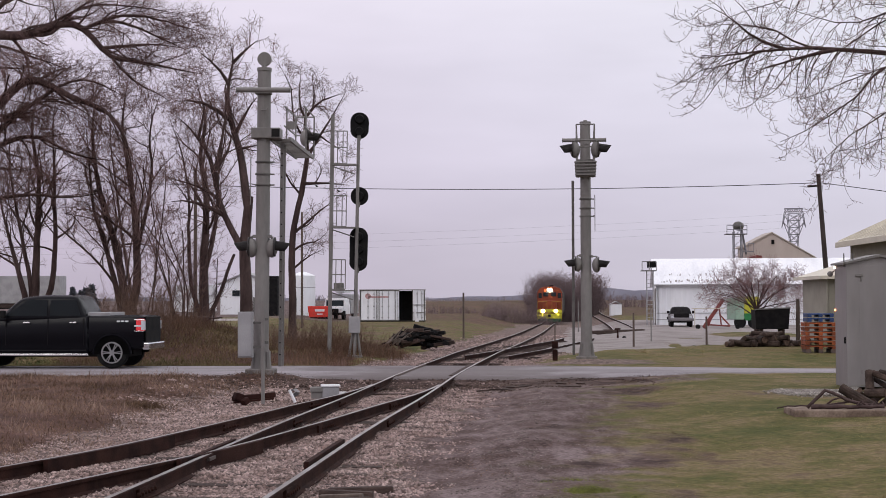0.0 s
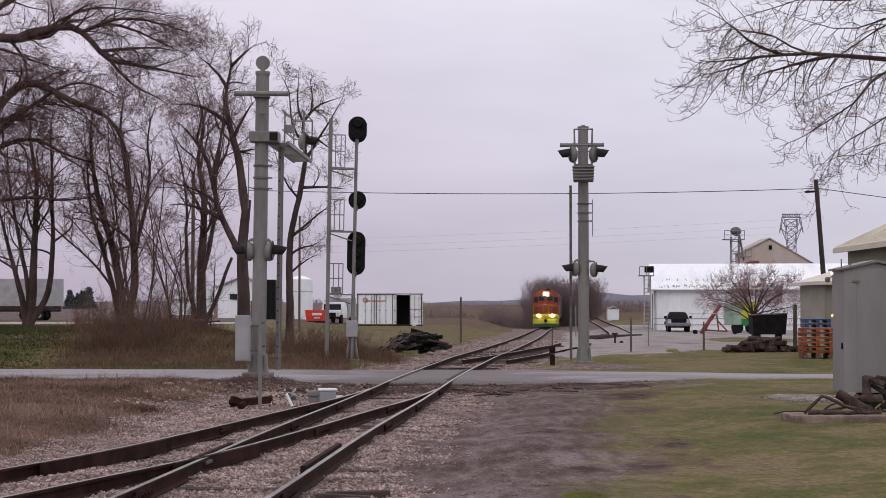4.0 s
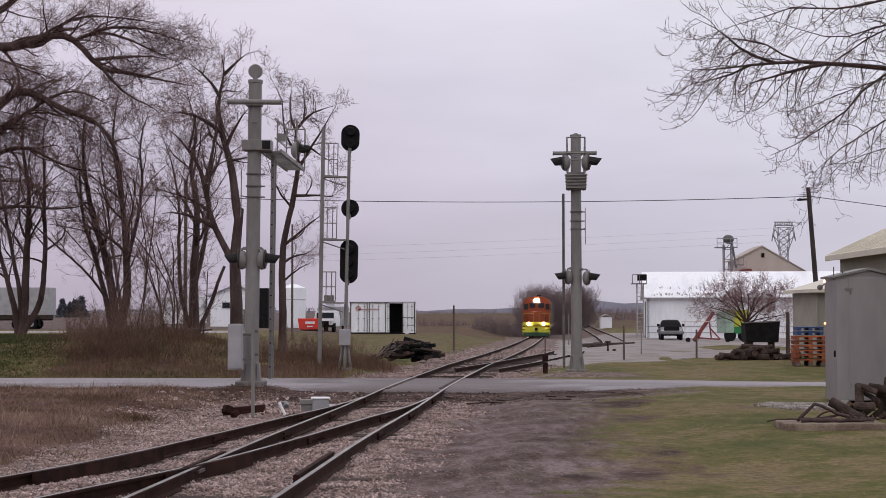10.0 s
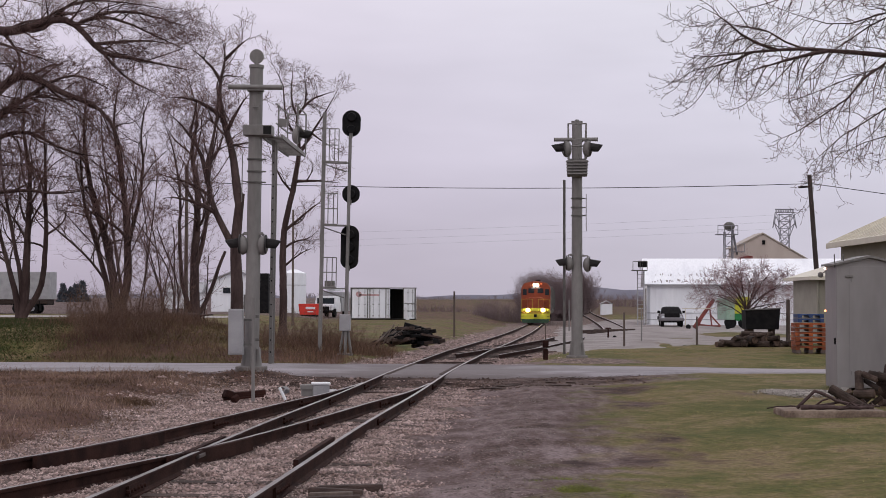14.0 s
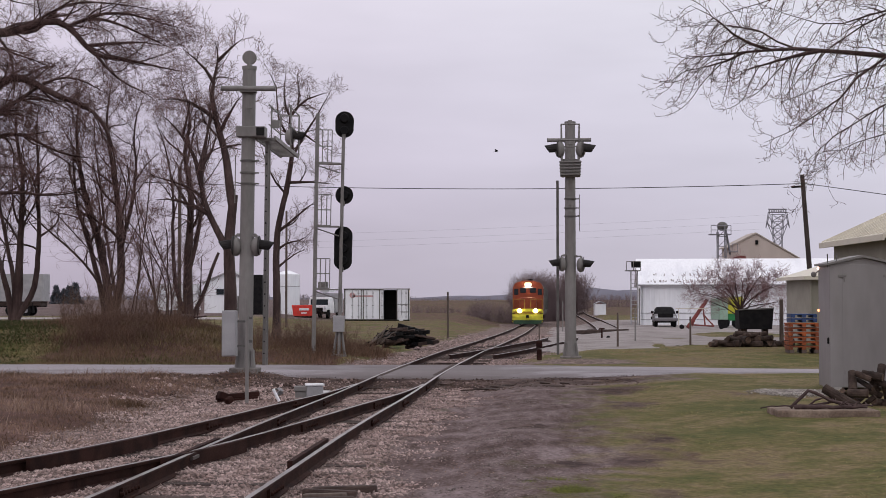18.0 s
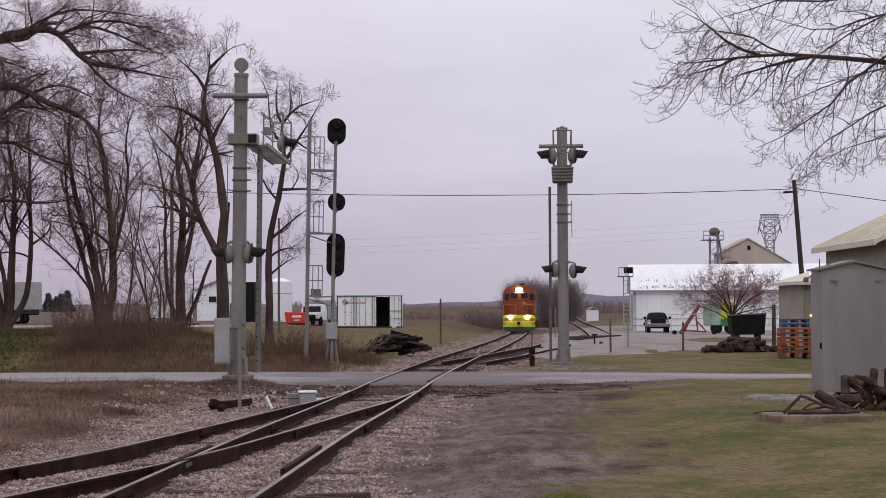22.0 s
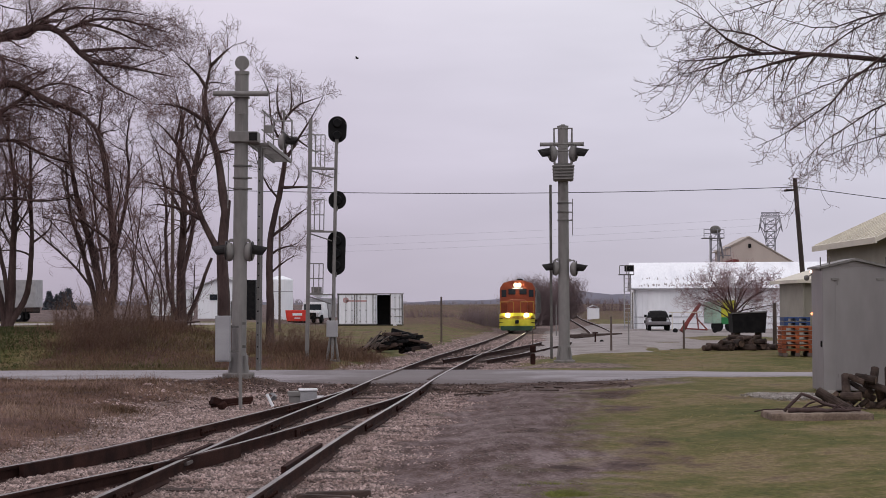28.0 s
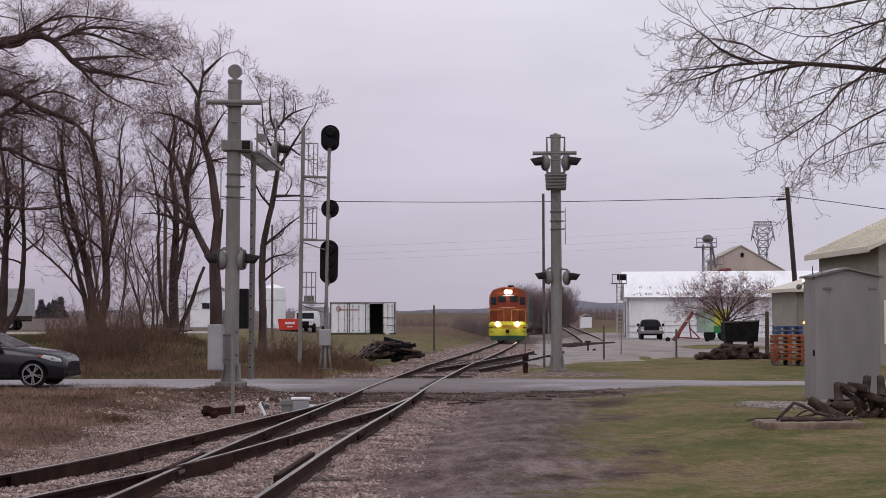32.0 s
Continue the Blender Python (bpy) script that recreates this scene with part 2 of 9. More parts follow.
def cyl(bm, p0, p1, r0, r1=None, seg=12, caps=True):
    p0, p1 = Vector(p0), Vector(p1)
    d = p1 - p0
    m = Matrix.Translation((p0 + p1) / 2) @ d.to_track_quat("Z", "Y").to_matrix().to_4x4()
    bmesh.ops.create_cone(bm, cap_ends=caps, segments=seg, radius1=r0, radius2=r0 if r1 is None else r1, depth=d.length, matrix=m)
    return bm


def ball(bm, c, r, sx=1, sy=1, sz=1, u=12, v=8):
    bmesh.ops.create_uvsphere(bm, u_segments=u, v_segments=v, radius=r, matrix=Matrix.Translation(c) @ Matrix.Diagonal((sx, sy, sz, 1)))
    return bm


def prism(bm, outline, axis, a, b, bevel=0.0):
    """A flat outline [(u, v)] drawn out along an axis: 'x' has (y, z), 'y' has (x, z), 'z' has (x, y)."""
    def at(u, v, w):
        return {"x": (w, u, v), "y": (u, w, v), "z": (u, v, w)}[axis]
    lo = [bm.verts.new(at(u, v, a)) for u, v in outline]
    hi = [bm.verts.new(at(u, v, b)) for u, v in outline]
    k = len(outline)
    fs = [bm.faces.new(lo), bm.faces.new(hi[::-1])]
    fs += [bm.faces.new((lo[i], hi[i], hi[(i + 1) % k], lo[(i + 1) % k])) for i in range(k)]
    bmesh.ops.recalc_face_normals(bm, faces=fs)
    if bevel:
        bmesh.ops.bevel(bm, geom=list({e for f in fs for e in f.edges}), offset=bevel, segments=2, affect="EDGES", profile=0.6)
    return bm


def mesh_of(bm, name, material, smooth=False):
    me = bpy.data.meshes.new(name)
    bm.to_mesh(me)
    bm.free()
    me.materials.append(material)
    if smooth:
        me.polygons.foreach_set("use_smooth", [True] * len(me.polygons))
    return me


def B():
    return bmesh.new()


def part(name, bm, material, parent, label="", smooth=False):
    ob = new(name, mesh_of(bm, name, material, smooth))
    ob.parent = parent
    return tagged(ob, label) if label else ob


def thing(name, m, label, category, group="", kind=""):
    ob = new(name)
    ob.matrix_basis = m if isinstance(m, Matrix) else pose(*m)
    return tagged(ob, label, category, group, kind)


def raw_mesh(name, verts, faces, material, smooth=False):
    me = bpy.data.meshes.new(name)
    me.from_pydata(verts, [], faces)
    me.materials.append(material)
    if smooth:
        me.polygons.foreach_set("use_smooth", [True] * len(me.polygons))
    me.update()
    return me


def spline(points, step=0.5):
    """Even points on a smooth line through the given ones (x, y)."""
    P = [Vector(p) for p in points]
    P = [P[0] * 2 - P[1]] + P + [P[-1] * 2 - P[-2]]
    out = []
    for i in range(1, len(P) - 2):
        k = max(1, int((P[i + 1] - P[i]).length / step))
        for j in range(k):
            t = j / k
            out.append(0.5 * (2 * P[i] + (P[i + 1] - P[i - 1]) * t + (2 * P[i - 1] - 5 * P[i] + 4 * P[i + 1] - P[i + 2]) * t * t + (3 * P[i] - P[i - 1] - 3 * P[i + 1] + P[i + 2]) * t ** 3))
    return out + [P[-2]]


def stain_crossing(m):
    """Mud dragged over the asphalt where the rails cross it."""
    n, l = m.node_tree.nodes, m.node_tree.links
    b = n["Principled BSDF"]
    old = b.inputs["Base Color"].links[0].from_socket
    co, sep, noi = n.new("ShaderNodeTexCoord"), n.new("ShaderNodeSeparateXYZ"), n.new("ShaderNodeTexNoise")
    l.new(co.outputs["Object"], sep.inputs[0]), l.new(co.outputs["Object"], noi.inputs[0])
    noi.inputs["Scale"].default_value, noi.inputs["Detail"].default_value = 0.7, 5
    dist = n.new("ShaderNodeMath")
    dist.operation = "ABSOLUTE"
    l.new(sep.outputs["X"], dist.inputs[0])
    add = n.new("ShaderNodeMath")
    add.operation, add.inputs[2].default_value = "MULTIPLY_ADD", 6.0
    add.inputs[1].default_value = -9.0
    l.new(noi.outputs[0], add.inputs[0])
    tot = n.new("ShaderNodeMath")
    l.new(dist.outputs[0], tot.inputs[0]), l.new(add.outputs[0], tot.inputs[1])
    mr = n.new("ShaderNodeMapRange")
    for i, v in zip((1, 2, 3, 4), (3.2, 5.8, 0.75, 0.0)):
        mr.inputs[i].default_value = v
    l.new(tot.outputs[0], mr.inputs[0])
    mx = n.new("ShaderNodeMix")
    mx.data_type = "RGBA"
    mx.inputs[7].default_value = (0.115, 0.095, 0.092, 1)
    l.new(mr.outputs[0], mx.inputs[0]), l.new(old, mx.inputs[6]), l.new(mx.outputs[2], b.inputs["Base Color"])


stain_crossing(M["asphalt"])


class Wood:
    """Collects tapered tubes into one mesh."""

    def __init__(self):
        self.v, self.f = [], []

    def tube(self, pts, radii, seg):
        base = len(self.v)
        prev_u = None
        for i, p in enumerate(pts):
            t = (pts[min(i + 1, len(pts) - 1)] - pts[max(i - 1, 0)])
            if t.length < 1e-6:
                t = Vector((0, 0, 1))
            t.normalize()
            u = t.cross(Vector((0.31, 0.87, 0.13)))
            u.normalize()
            w = t.cross(u)
            for k in range(seg):
                a = 2 * math.pi * k / seg
                q = p + (u * math.cos(a) + w * math.sin(a)) * radii[i]
                self.v.append((q.x, q.y, q.z))
        for i in range(len(pts) - 1):
            for k in range(seg):
                a, b2 = base + i * seg + k, base + i * seg + (k + 1) % seg
                self.f.append((a, b2, b2 + seg, a + seg))


# ---- the plan: tracks, road, heights ----
MAIN = [(-4.3, -8), (-2.65, 13), (-1.95, 22.5), (-1.25, 30.4), (-0.5, 40), (0.45, 50), (2.4, 70), (4.65, 95), (7.0, 124), (9.96, 162), (12.1, 188), (18.5, 270), (28, 400)]
LEFT = [(-13.5, 0), (-8.6, 8), (-5.9, 13), (-4.45, 17), (-3.55, 20), (-2.72, 24), (-2.1, 27.4), (-1.4, 31), (-0.85, 35.6), (-0.5, 40)]
SPUR = [(0.1, 46), (1.2, 51.5), (2.9, 58.5), (4.4, 66), (5.6, 72), (6.4, 77)]
SIDING = [(11.2, 98.5), (12.4, 112), (14.6, 140), (20.0, 211), (27, 290), (36, 400)]
ROAD_SLOPE, ROAD_Y, ROAD_HALF = -0.05, 41.1, 3.0


def road_y(x):
    return ROAD_Y + ROAD_SLOPE * x


def road_near(x):
    """How far the paving reaches from the road's middle towards the lawn."""
    return 2.25 + 1.05 * smooth01((x + 7) / 3) - 1.9 * smooth01((x - 3.2) / 3.5)


def road_far(x):
    """How far the paving reaches towards the fields; it narrows to a lane past the crossing."""
    return ROAD_HALF - 0.3 * smooth01((x - 2) / 2) - 1.7 * smooth01((x - 3) / 7)


def rail_z(y):
    return 0.0 if y < 55 else -0.007 * (y - 55) if y < 260 else -1.435


def smooth01(v):
    v = max(0.0, min(1.0, v))
    return v * v * (3 - 2 * v)


MAIN_PTS, LEFT_PTS, SPUR_PTS, SIDING_PTS = spline(MAIN, 1.0), spline(LEFT, 0.7), spline(SPUR, 1.0), spline(SIDING, 1.0)
_my, _mx = [p.y for p in MAIN_PTS], [p.x for p in MAIN_PTS]


def main_x(y):
    return float(np.interp(y, _my, _mx))


_sy, _sx = [p.y for p in SPUR_PTS + SIDING_PTS], [p.x for p in SPUR_PTS + SIDING_PTS]
_ly, _lx = [p.y for p in LEFT_PTS], [p.x for p in LEFT_PTS]


def bed_x(y):
    """Left and right edge of the ballast."""
    c = main_x(y)
    right = float(np.interp(y, _sy, _sx)) if y > 46 else c
    left = float(np.interp(y, (0, 8, 13, 18, 25, 31, 34, 37, 41, 46), (-16.8, -11.6, -8.3, -6.0, -5.5, -5.6, -4.9, -4.3, c - 3.2, c - 2.9)))
    return left - 0.9 * noise.noise(Vector((0, y * 0.35, 4))), right + 2.4


def ground_z(x, y):
    # the main track falls gently away in a shallow cut, the fields stay level and rise far off
    near = smooth01((8 - abs(x - main_x(y))) / 4)
    z = rail_z(y) * near - 0.06
    if y > 60:
        z -= 0.10 * smooth01((x - 10) / 4) * smooth01((y - 60) / 30)
        z += (0.45 * smooth01((y - 70) / 60) * smooth01((-9 - x) / 8) + 1.35 * smooth01((y - 190) / 260)) * (1 - near)
    lo, hi = bed_x(y) if y < 300 else (0, 0)
    # bed of the tracks lies low between the verges, away from the road
    edge = road_far(x) if y > road_y(x) else road_near(x)
    off_road = smooth01((abs(y - road_y(x)) - edge - 0.3) / 2.0)
    inside = smooth01((x - lo + 0.8) / 1.2) * smooth01((hi + 0.8 - x) / 1.2) if y < 300 else 0
    z -= 0.125 * inside * off_road
    # near verge beside the road, slightly proud
    if y < 42:
        z += 0.13 * off_road * smooth01((x - 3.2) / 2.5)
        z += 0.10 * off_road * smooth01((lo - 0.4 - x) / 1.5)
    if y > 44 and x < -3:
        z -= 0.15 * smooth01((y - road_y(x) - 3) / 2) * smooth01((52 - y) / 3)
        z += 1.03 * smooth01((y - 46.5) / 9.5) * (1 - 0.55 * smooth01((y - 60) / 20)) * smooth01((-5.5 - x) / 5) * smooth01((110 - y) / 30)
        z += 0.25 * smooth01((y - 48) / 6) * smooth01((66 - y) / 8) * smooth01((-2.5 - x) / 2) * smooth01((x + 8) / 3)
    if y > 47 and x > 9:
        z += 0.05 * smooth01((y - 47) / 3) * smooth01((70 - y) / 10)
    z += 0.17 * math.exp(-((x + 4.75) / 0.8) ** 2 - ((y - 38.0) / 0.8) ** 2)
    if off_road > 0.5 and y < 120:
        z += 0.05 * noise.noise(Vector((x * 0.35, y * 0.35, 0))) + 0.03 * noise.noise(Vector((x * 1.3, y * 1.3, 3)))
    return z


def ground_material():
    m = bpy.data.materials.new("winter_ground")
    m.use_nodes = True
    n, l = m.node_tree.nodes, m.node_tree.links
    b = n["Principled BSDF"]
    b.inputs["Roughness"].default_value = 0.95
    b.inputs["Specular IOR Level"].default_value = 0.15
    co = n.new("ShaderNodeTexCoord")

    def tex(scale, detail=5, stretch=(1, 1, 1)):
        mp = n.new("ShaderNodeMapping")
        mp.inputs["Scale"].default_value = stretch
        l.new(co.outputs["Object"], mp.inputs[0])
        t = n.new("ShaderNodeTexNoise")
        t.inputs["Scale"].default_value, t.inputs["Detail"].default_value = scale, detail
        l.new(mp.outputs[0], t.inputs[0])
        return t.outputs[0]

    def ramp(v, *stops):
        r = n.new("ShaderNodeValToRGB")
        r.color_ramp.elements[0].position, r.color_ramp.elements[0].color = stops[0][0], (*stops[0][1], 1)
        r.color_ramp.elements[1].position, r.color_ramp.elements[1].color = stops[-1][0], (*stops[-1][1], 1)
        for p, c in stops[1:-1]:
            r.color_ramp.elements.new(p).color = (*c, 1)
        l.new(v, r.inputs[0])
        return r.outputs[0]

    def blend(f, a, c):
        x = n.new("ShaderNodeMix")
        x.data_type = "RGBA"
        l.new(f, x.inputs[0]), l.new(a, x.inputs[6]), l.new(c, x.inputs[7])
        return x.outputs[2]

    def math_(op, a, c):
        x = n.new("ShaderNodeMath")
        x.operation = op
        for i, v in ((0, a), (1, c)):
            if isinstance(v, (int, float)):
                x.inputs[i].default_value = v
            else:
                l.new(v, x.inputs[i])
        return x.outputs[0]

    def step(v, lo, hi):
        x = n.new("ShaderNodeMapRange")
        x.interpolation_type = "SMOOTHSTEP"
        for i, k in zip((1, 2, 3, 4), (lo, hi, 0, 1)):
            x.inputs[i].default_value = k
        l.new(v, x.inputs[0])
        return x.outputs[0]

    att = n.new("ShaderNodeVertexColor")
    att.layer_name = "zones"
    zone = n.new("ShaderNodeSeparateColor")
    l.new(att.outputs[0], zone.inputs[0])
    big, mid, fine = tex(0.30), tex(1.5, 7, (1, 0.75, 1)), tex(16, 4)
    wob = math_("ADD", math_("MULTIPLY", math_("SUBTRACT", mid, 0.5), 1.1), math_("MULTIPLY", math_("SUBTRACT", big, 0.5), 0.9))
    patch = math_("ADD", math_("MULTIPLY", big, 0.42), math_("ADD", math_("MULTIPLY", mid, 0.33), math_("MULTIPLY", tex(5.0, 5), 0.25)))
    grass = ramp(patch, (0.40, (0.062, 0.066, 0.017)), (0.46, (0.090, 0.082, 0.026)), (0.51, (0.126, 0.099, 0.042)), (0.55, (0.155, 0.117, 0.060)), (0.61, (0.105, 0.071, 0.040)))
    weeds = ramp(math_("ADD", math_("MULTIPLY", tex(0.5), 0.6), math_("MULTIPLY", tex(5), 0.4)),
                 (0.38, (0.046, 0.024, 0.018)), (0.5, (0.090, 0.048, 0.038)), (0.62, (0.140, 0.083, 0.066)))
    dirt = ramp(math_("ADD", math_("ADD", math_("MULTIPLY", tex(0.6), 0.36), math_("MULTIPLY", tex(5, 6, (1, 0.28, 1)), 0.34)), math_("MULTIPLY", tex(24, 3), 0.3)),
                (0.38, (0.038, 0.022, 0.018)), (0.46, (0.078, 0.050, 0.045)), (0.53, (0.135, 0.098, 0.095)), (0.64, (0.205, 0.158, 0.158)))
    gravel = ramp(tex(9, 6), (0.34, (0.060, 0.039, 0.034)), (0.5, (0.135, 0.096, 0.085)), (0.64, (0.25, 0.186, 0.168)))
    c = blend(step(math_("ADD", zone.outputs[0], wob), 0.35, 0.65), grass, weeds)
    c = blend(step(math_("ADD", zone.outputs[1], math_("MULTIPLY", wob, 1.25)), 0.2, 0.8), c, dirt)
    c = blend(step(math_("ADD", zone.outputs[2], math_("MULTIPLY", wob, 0.8)), 0.38, 0.62), c, gravel)
    mud = ramp(math_("ADD", math_("MULTIPLY", tex(0.9), 0.5), math_("MULTIPLY", tex(4.5, 6), 0.5)),
               (0.38, (0.024, 0.013, 0.011)), (0.5, (0.058, 0.035, 0.029)), (0.62, (0.115, 0.079, 0.070)))
    c = blend(step(math_("ADD", att.outputs[1], math_("MULTIPLY", wob, 0.9)), 0.3, 0.7), c, mud)
    hv = n.new("ShaderNodeHueSaturation")
    l.new(c, hv.inputs["Color"])
    mr = n.new("ShaderNodeMapRange")
    for i, v in zip((1, 2, 3, 4), (0.3, 0.7, 0.72, 1.28)):
        mr.inputs[i].default_value = v
    l.new(fine, mr.inputs[0])
    l.new(mr.outputs[0], hv.inputs["Value"])
    l.new(hv.outputs[0], b.inputs["Base Color"])
    bp = n.new("ShaderNodeBump")
    bp.inputs["Strength"].default_value, bp.inputs["Distance"].default_value = 0.7, 0.03
    l.new(fine, bp.inputs["Height"])
    l.new(bp.outputs[0], b.inputs["Normal"])
    return m


def mud_at(x, y):
    """Dark mud and bark trodden in beside the near edge of the crossing."""
    if not 30 < y < 41:
        return 0.0
    n_ = 1.6 * noise.noise(Vector((x * 0.6, y * 0.5, 11)))
    return smooth01((y - 33.9 - n_) / 1.6) * smooth01((x + 5.6) / 2.0) * smooth01((5.5 - x) / 2.5)


def edge_litter(x, y):
    """Brown dead growth in clumps between the drive and the lawn."""
    if y > 39:
        return 0.0
    return math.exp(-((x - 0.85 - 0.1 * y) / 0.8) ** 2) * smooth01(0.45 + 1.6 * noise.noise(Vector((x * 0.8, y * 0.45, 41))))


# dark trodden hollows in the drive: centre, half width, half length
RUTS = ((1.50, 18.23, 0.32, 0.55), (1.45, 23.43, 0.45, 0.8), (3.63, 31.95, 0.7, 1.6))


def zone_at(x, y):
    """Weeds, dirt, gravel and mud at a place of the ground."""
    lo, hi = bed_x(y) if y < 300 else (0, 0)
    weeds = smooth01((lo + 1.5 - x) / 0.8) if y < 40 else 0.0
    if y > 44 and x < -2.5:
        weeds = max(weeds, smooth01((-2.6 - x) / 1.2) * smooth01((x + 13.4) / 1.8) * smooth01((74 - y) / 12) * (1 - 0.75 * smooth01((x + 9.0) / 2) * smooth01((y - 50) / 3)))
    if 56 < y and x < main_x(y) - 2:
        weeds = max(weeds, 0.42 * smooth01((y - 56) / 8) * smooth01((x + 13.4) / 1.8))
    if 116 < y:
        weeds = max(weeds, 0.58 * smooth01((y - 116) / 34) * (1.0 if x < main_x(y) - 2 and x > -9 else smooth01((y - 150) / 60)))
    far = 0.85 * smooth01((y - 128) / 14) * smooth01((-6 - x) / 6)
    dirt = smooth01((x - hi + 2.0) / 1.4) * smooth01((1.7 + 0.105 * y - x) / 3.4) if y < 39 else 0.0
    if 33.5 < y < 39.2:
        dirt = max(dirt, smooth01((x + 5) / 2) * smooth01((7.5 - x) / 3) * smooth01((y - 33.2) / 2.2) * 0.9)
    gravel = smooth01((x - lo + 0.5) / 0.8) * smooth01((hi - 0.3 - x) / 1.2) if y < 300 else 0.0
    if 45.5 < y < 49.5:
        gravel = max(gravel, smooth01((x + 4) / 2) * smooth01((8 - x) / 3) * 0.8)
    gravel *= 1 - 0.9 * mud_at(x, y)
    dirt = max(dirt, mud_at(x, y))
    rut = 0.0
    for cx, cy, wx, wy in RUTS:
        rut = max(rut, 0.85 * math.exp(-((x - cx) / wx) ** 2 - ((y - cy) / wy) ** 2))
    return weeds, max(dirt, far), gravel, max(mud_at(x, y), 0.62 * edge_litter(x, y), rut)


def build_ground():
    xs = [-4000, -1800, -800, -350, -180, -110, -75] + [-55 + 2.0 * i for i in range(16)] + [-24 + 0.4 * i for i in range(112)] + [21 + 1.5 * i for i in range(24)] + [70, 100, 160, 300, 700, 1800, 4000]
    ys = [-400, -120, -40, -10, 0] + [4 + 0.5 * i for i in range(100)] + [54 + 1.5 * i for i in range(52)] + [138, 150, 165, 185, 210, 240, 262, 300, 380, 500, 800, 1400, 2600, 4500]
    verts = [(x, y, ground_z(x, y)) for y in ys for x in xs]
    k = len(xs)
    faces = [(j * k + i, j * k + i + 1, (j + 1) * k + i + 1, (j + 1) * k + i) for j in range(len(ys) - 1) for i in range(k - 1)]
    me = raw_mesh("ground", verts, faces, ground_material(), True)
    col = me.color_attributes.new("zones", "FLOAT_COLOR", "POINT")
    col.data.foreach_set("color", [v for x, y, z in verts for v in zone_at(x, y)])
    tagged(new("ground", me), "flat winter ground of dull grass, dry weeds, dirt and gravel", "ground", kind="structure")


def build_road():
    verts, faces = [], []
    n = 420
    for i in range(n + 1):
        x = -90 + 180 * i / n
        for j, o in enumerate((-1.02, -0.97, -0.4, 0.4, 0.97, 1.02)):
            wob = (0.45 * noise.noise(Vector((x * 0.5, j // 3, 1))) + 0.2 * noise.noise(Vector((x * 1.9, j // 3, 2)))) * (0.5 if x > 5 else 1) if j in (0, 1, 4, 5) else 0
            extra = (-0.7 * smooth01((x + 5) / 3) * smooth01((4 - x) / 3) if j < 2 else 0)
            half = road_far(x) if o > 0 else road_near(x)
            verts.append((x, road_y(x) + half * o + wob + extra, -0.26 if j in (0, 5) else -0.018 + 0.02 * (1 - abs(o))))
    for i in range(n):
        for j in range(5):
            a = i * 6 + j
            faces.append((a, a + 6, a + 7, a + 1))
    tagged(new("road", raw_mesh("road", verts, faces, M["asphalt"], True)), "narrow worn grey asphalt road crossing the tracks", "road", kind="structure")


def rail_profile():
    return [(-0.07, -0.172), (0.07, -0.172), (0.07, -0.158), (0.012, -0.14), (0.010, -0.045), (0.036, -0.036), (0.037, -0.008), (0.030, 0), (-0.030, 0), (-0.037, -0.008), (-0.036, -0.036), (-0.010, -0.045), (-0.012, -0.14), (-0.07, -0.158)]


def sweep(points, profile, offset, zf, material, name, head=None):
    verts, faces, heads = [], [], []
    k = len(profile)
    for i, p in enumerate(points):
        t = (points[min(i + 1, len(points) - 1)] - points[max(i - 1, 0)]).normalized()
        s = Vector((t.y, -t.x))
        z0 = zf(p.y)
        for u, v in profile:
            q = p + s * (offset + u)
            verts.append((q.x, q.y, z0 + v))
    for i in range(len(points) - 1):
        for j in range(k):
            a, b2 = i * k + j, i * k + (j + 1) % k
            faces.append((a, b2, b2 + k, a + k))
            heads.append(j == 7)
    faces += [tuple(range(k))[::-1], tuple(range(len(verts) - k, len(verts)))]
    heads += [False, False]
    me = raw_mesh(name, verts, faces, material)
    if head:
        me.materials.append(head)
        me.polygons.foreach_set("material_index", [int(h) for h in heads])
    return me


def cut(points, y0, y1):
    return [p for p in points if y0 <= p.y <= y1]


def build_track(name, points, label, tie_range, rail_z=rail_z):
    tr = thing(name, (0, 0, 0), label, "railway track", kind="structure")
    for side in (-1, 1):
        me = sweep(points, rail_profile(), side * (0.7175 + 0.036), rail_z, M["rail_side"], "rail", M["rail_top"])
        part_ob = new("rail", me)
        part_ob.parent = tr
    # crossties, mostly sunk in the stone
    run, last, ties = 0.0, None, []
    for i in range(1, len(points)):
        seg = (points[i] - points[i - 1]).length
        run += seg
        while run > 0.53:
            run -= 0.53
            p = points[i]
            if tie_range[0] < p.y < tie_range[1] and abs(p.y - road_y(p.x)) > ROAD_HALF + 1.2:
                ties.append((p, (points[i] - points[i - 1]).normalized()))
    bm = B()
    bx(bm, 0, 0, -0.09, 2.6, 0.22, 0.17, bevel=0.015)
    me = mesh_of(bm, "crosstie", M["tie"])
    rnd = random.Random(5)
    for p, t in ties:
        ob = new("crosstie", me)
        ob.parent = tr
        ob.matrix_basis = pose(p.x + rnd.uniform(-0.05, 0.05), p.y, rail_z(p.y) + (-0.195 + rnd.uniform(-0.02, 0.028) if p.y < 44 else -0.145 + rnd.uniform(-0.02, 0.01)), 0, 0, math.degrees(math.atan2(t.y, t.x)) - 90 + rnd.uniform(-1, 1))
    return tr


build_ground()
build_road()

main_track = build_track("main_track", cut(MAIN_PTS, -8, 400), "single railway track of rusty rails on wooden crossties", (12, 75))
left_track = build_track("branch_track", [p for p in LEFT_PTS if p.y < 34.6], "branch railway track diverging at a turnout", (10, 26))
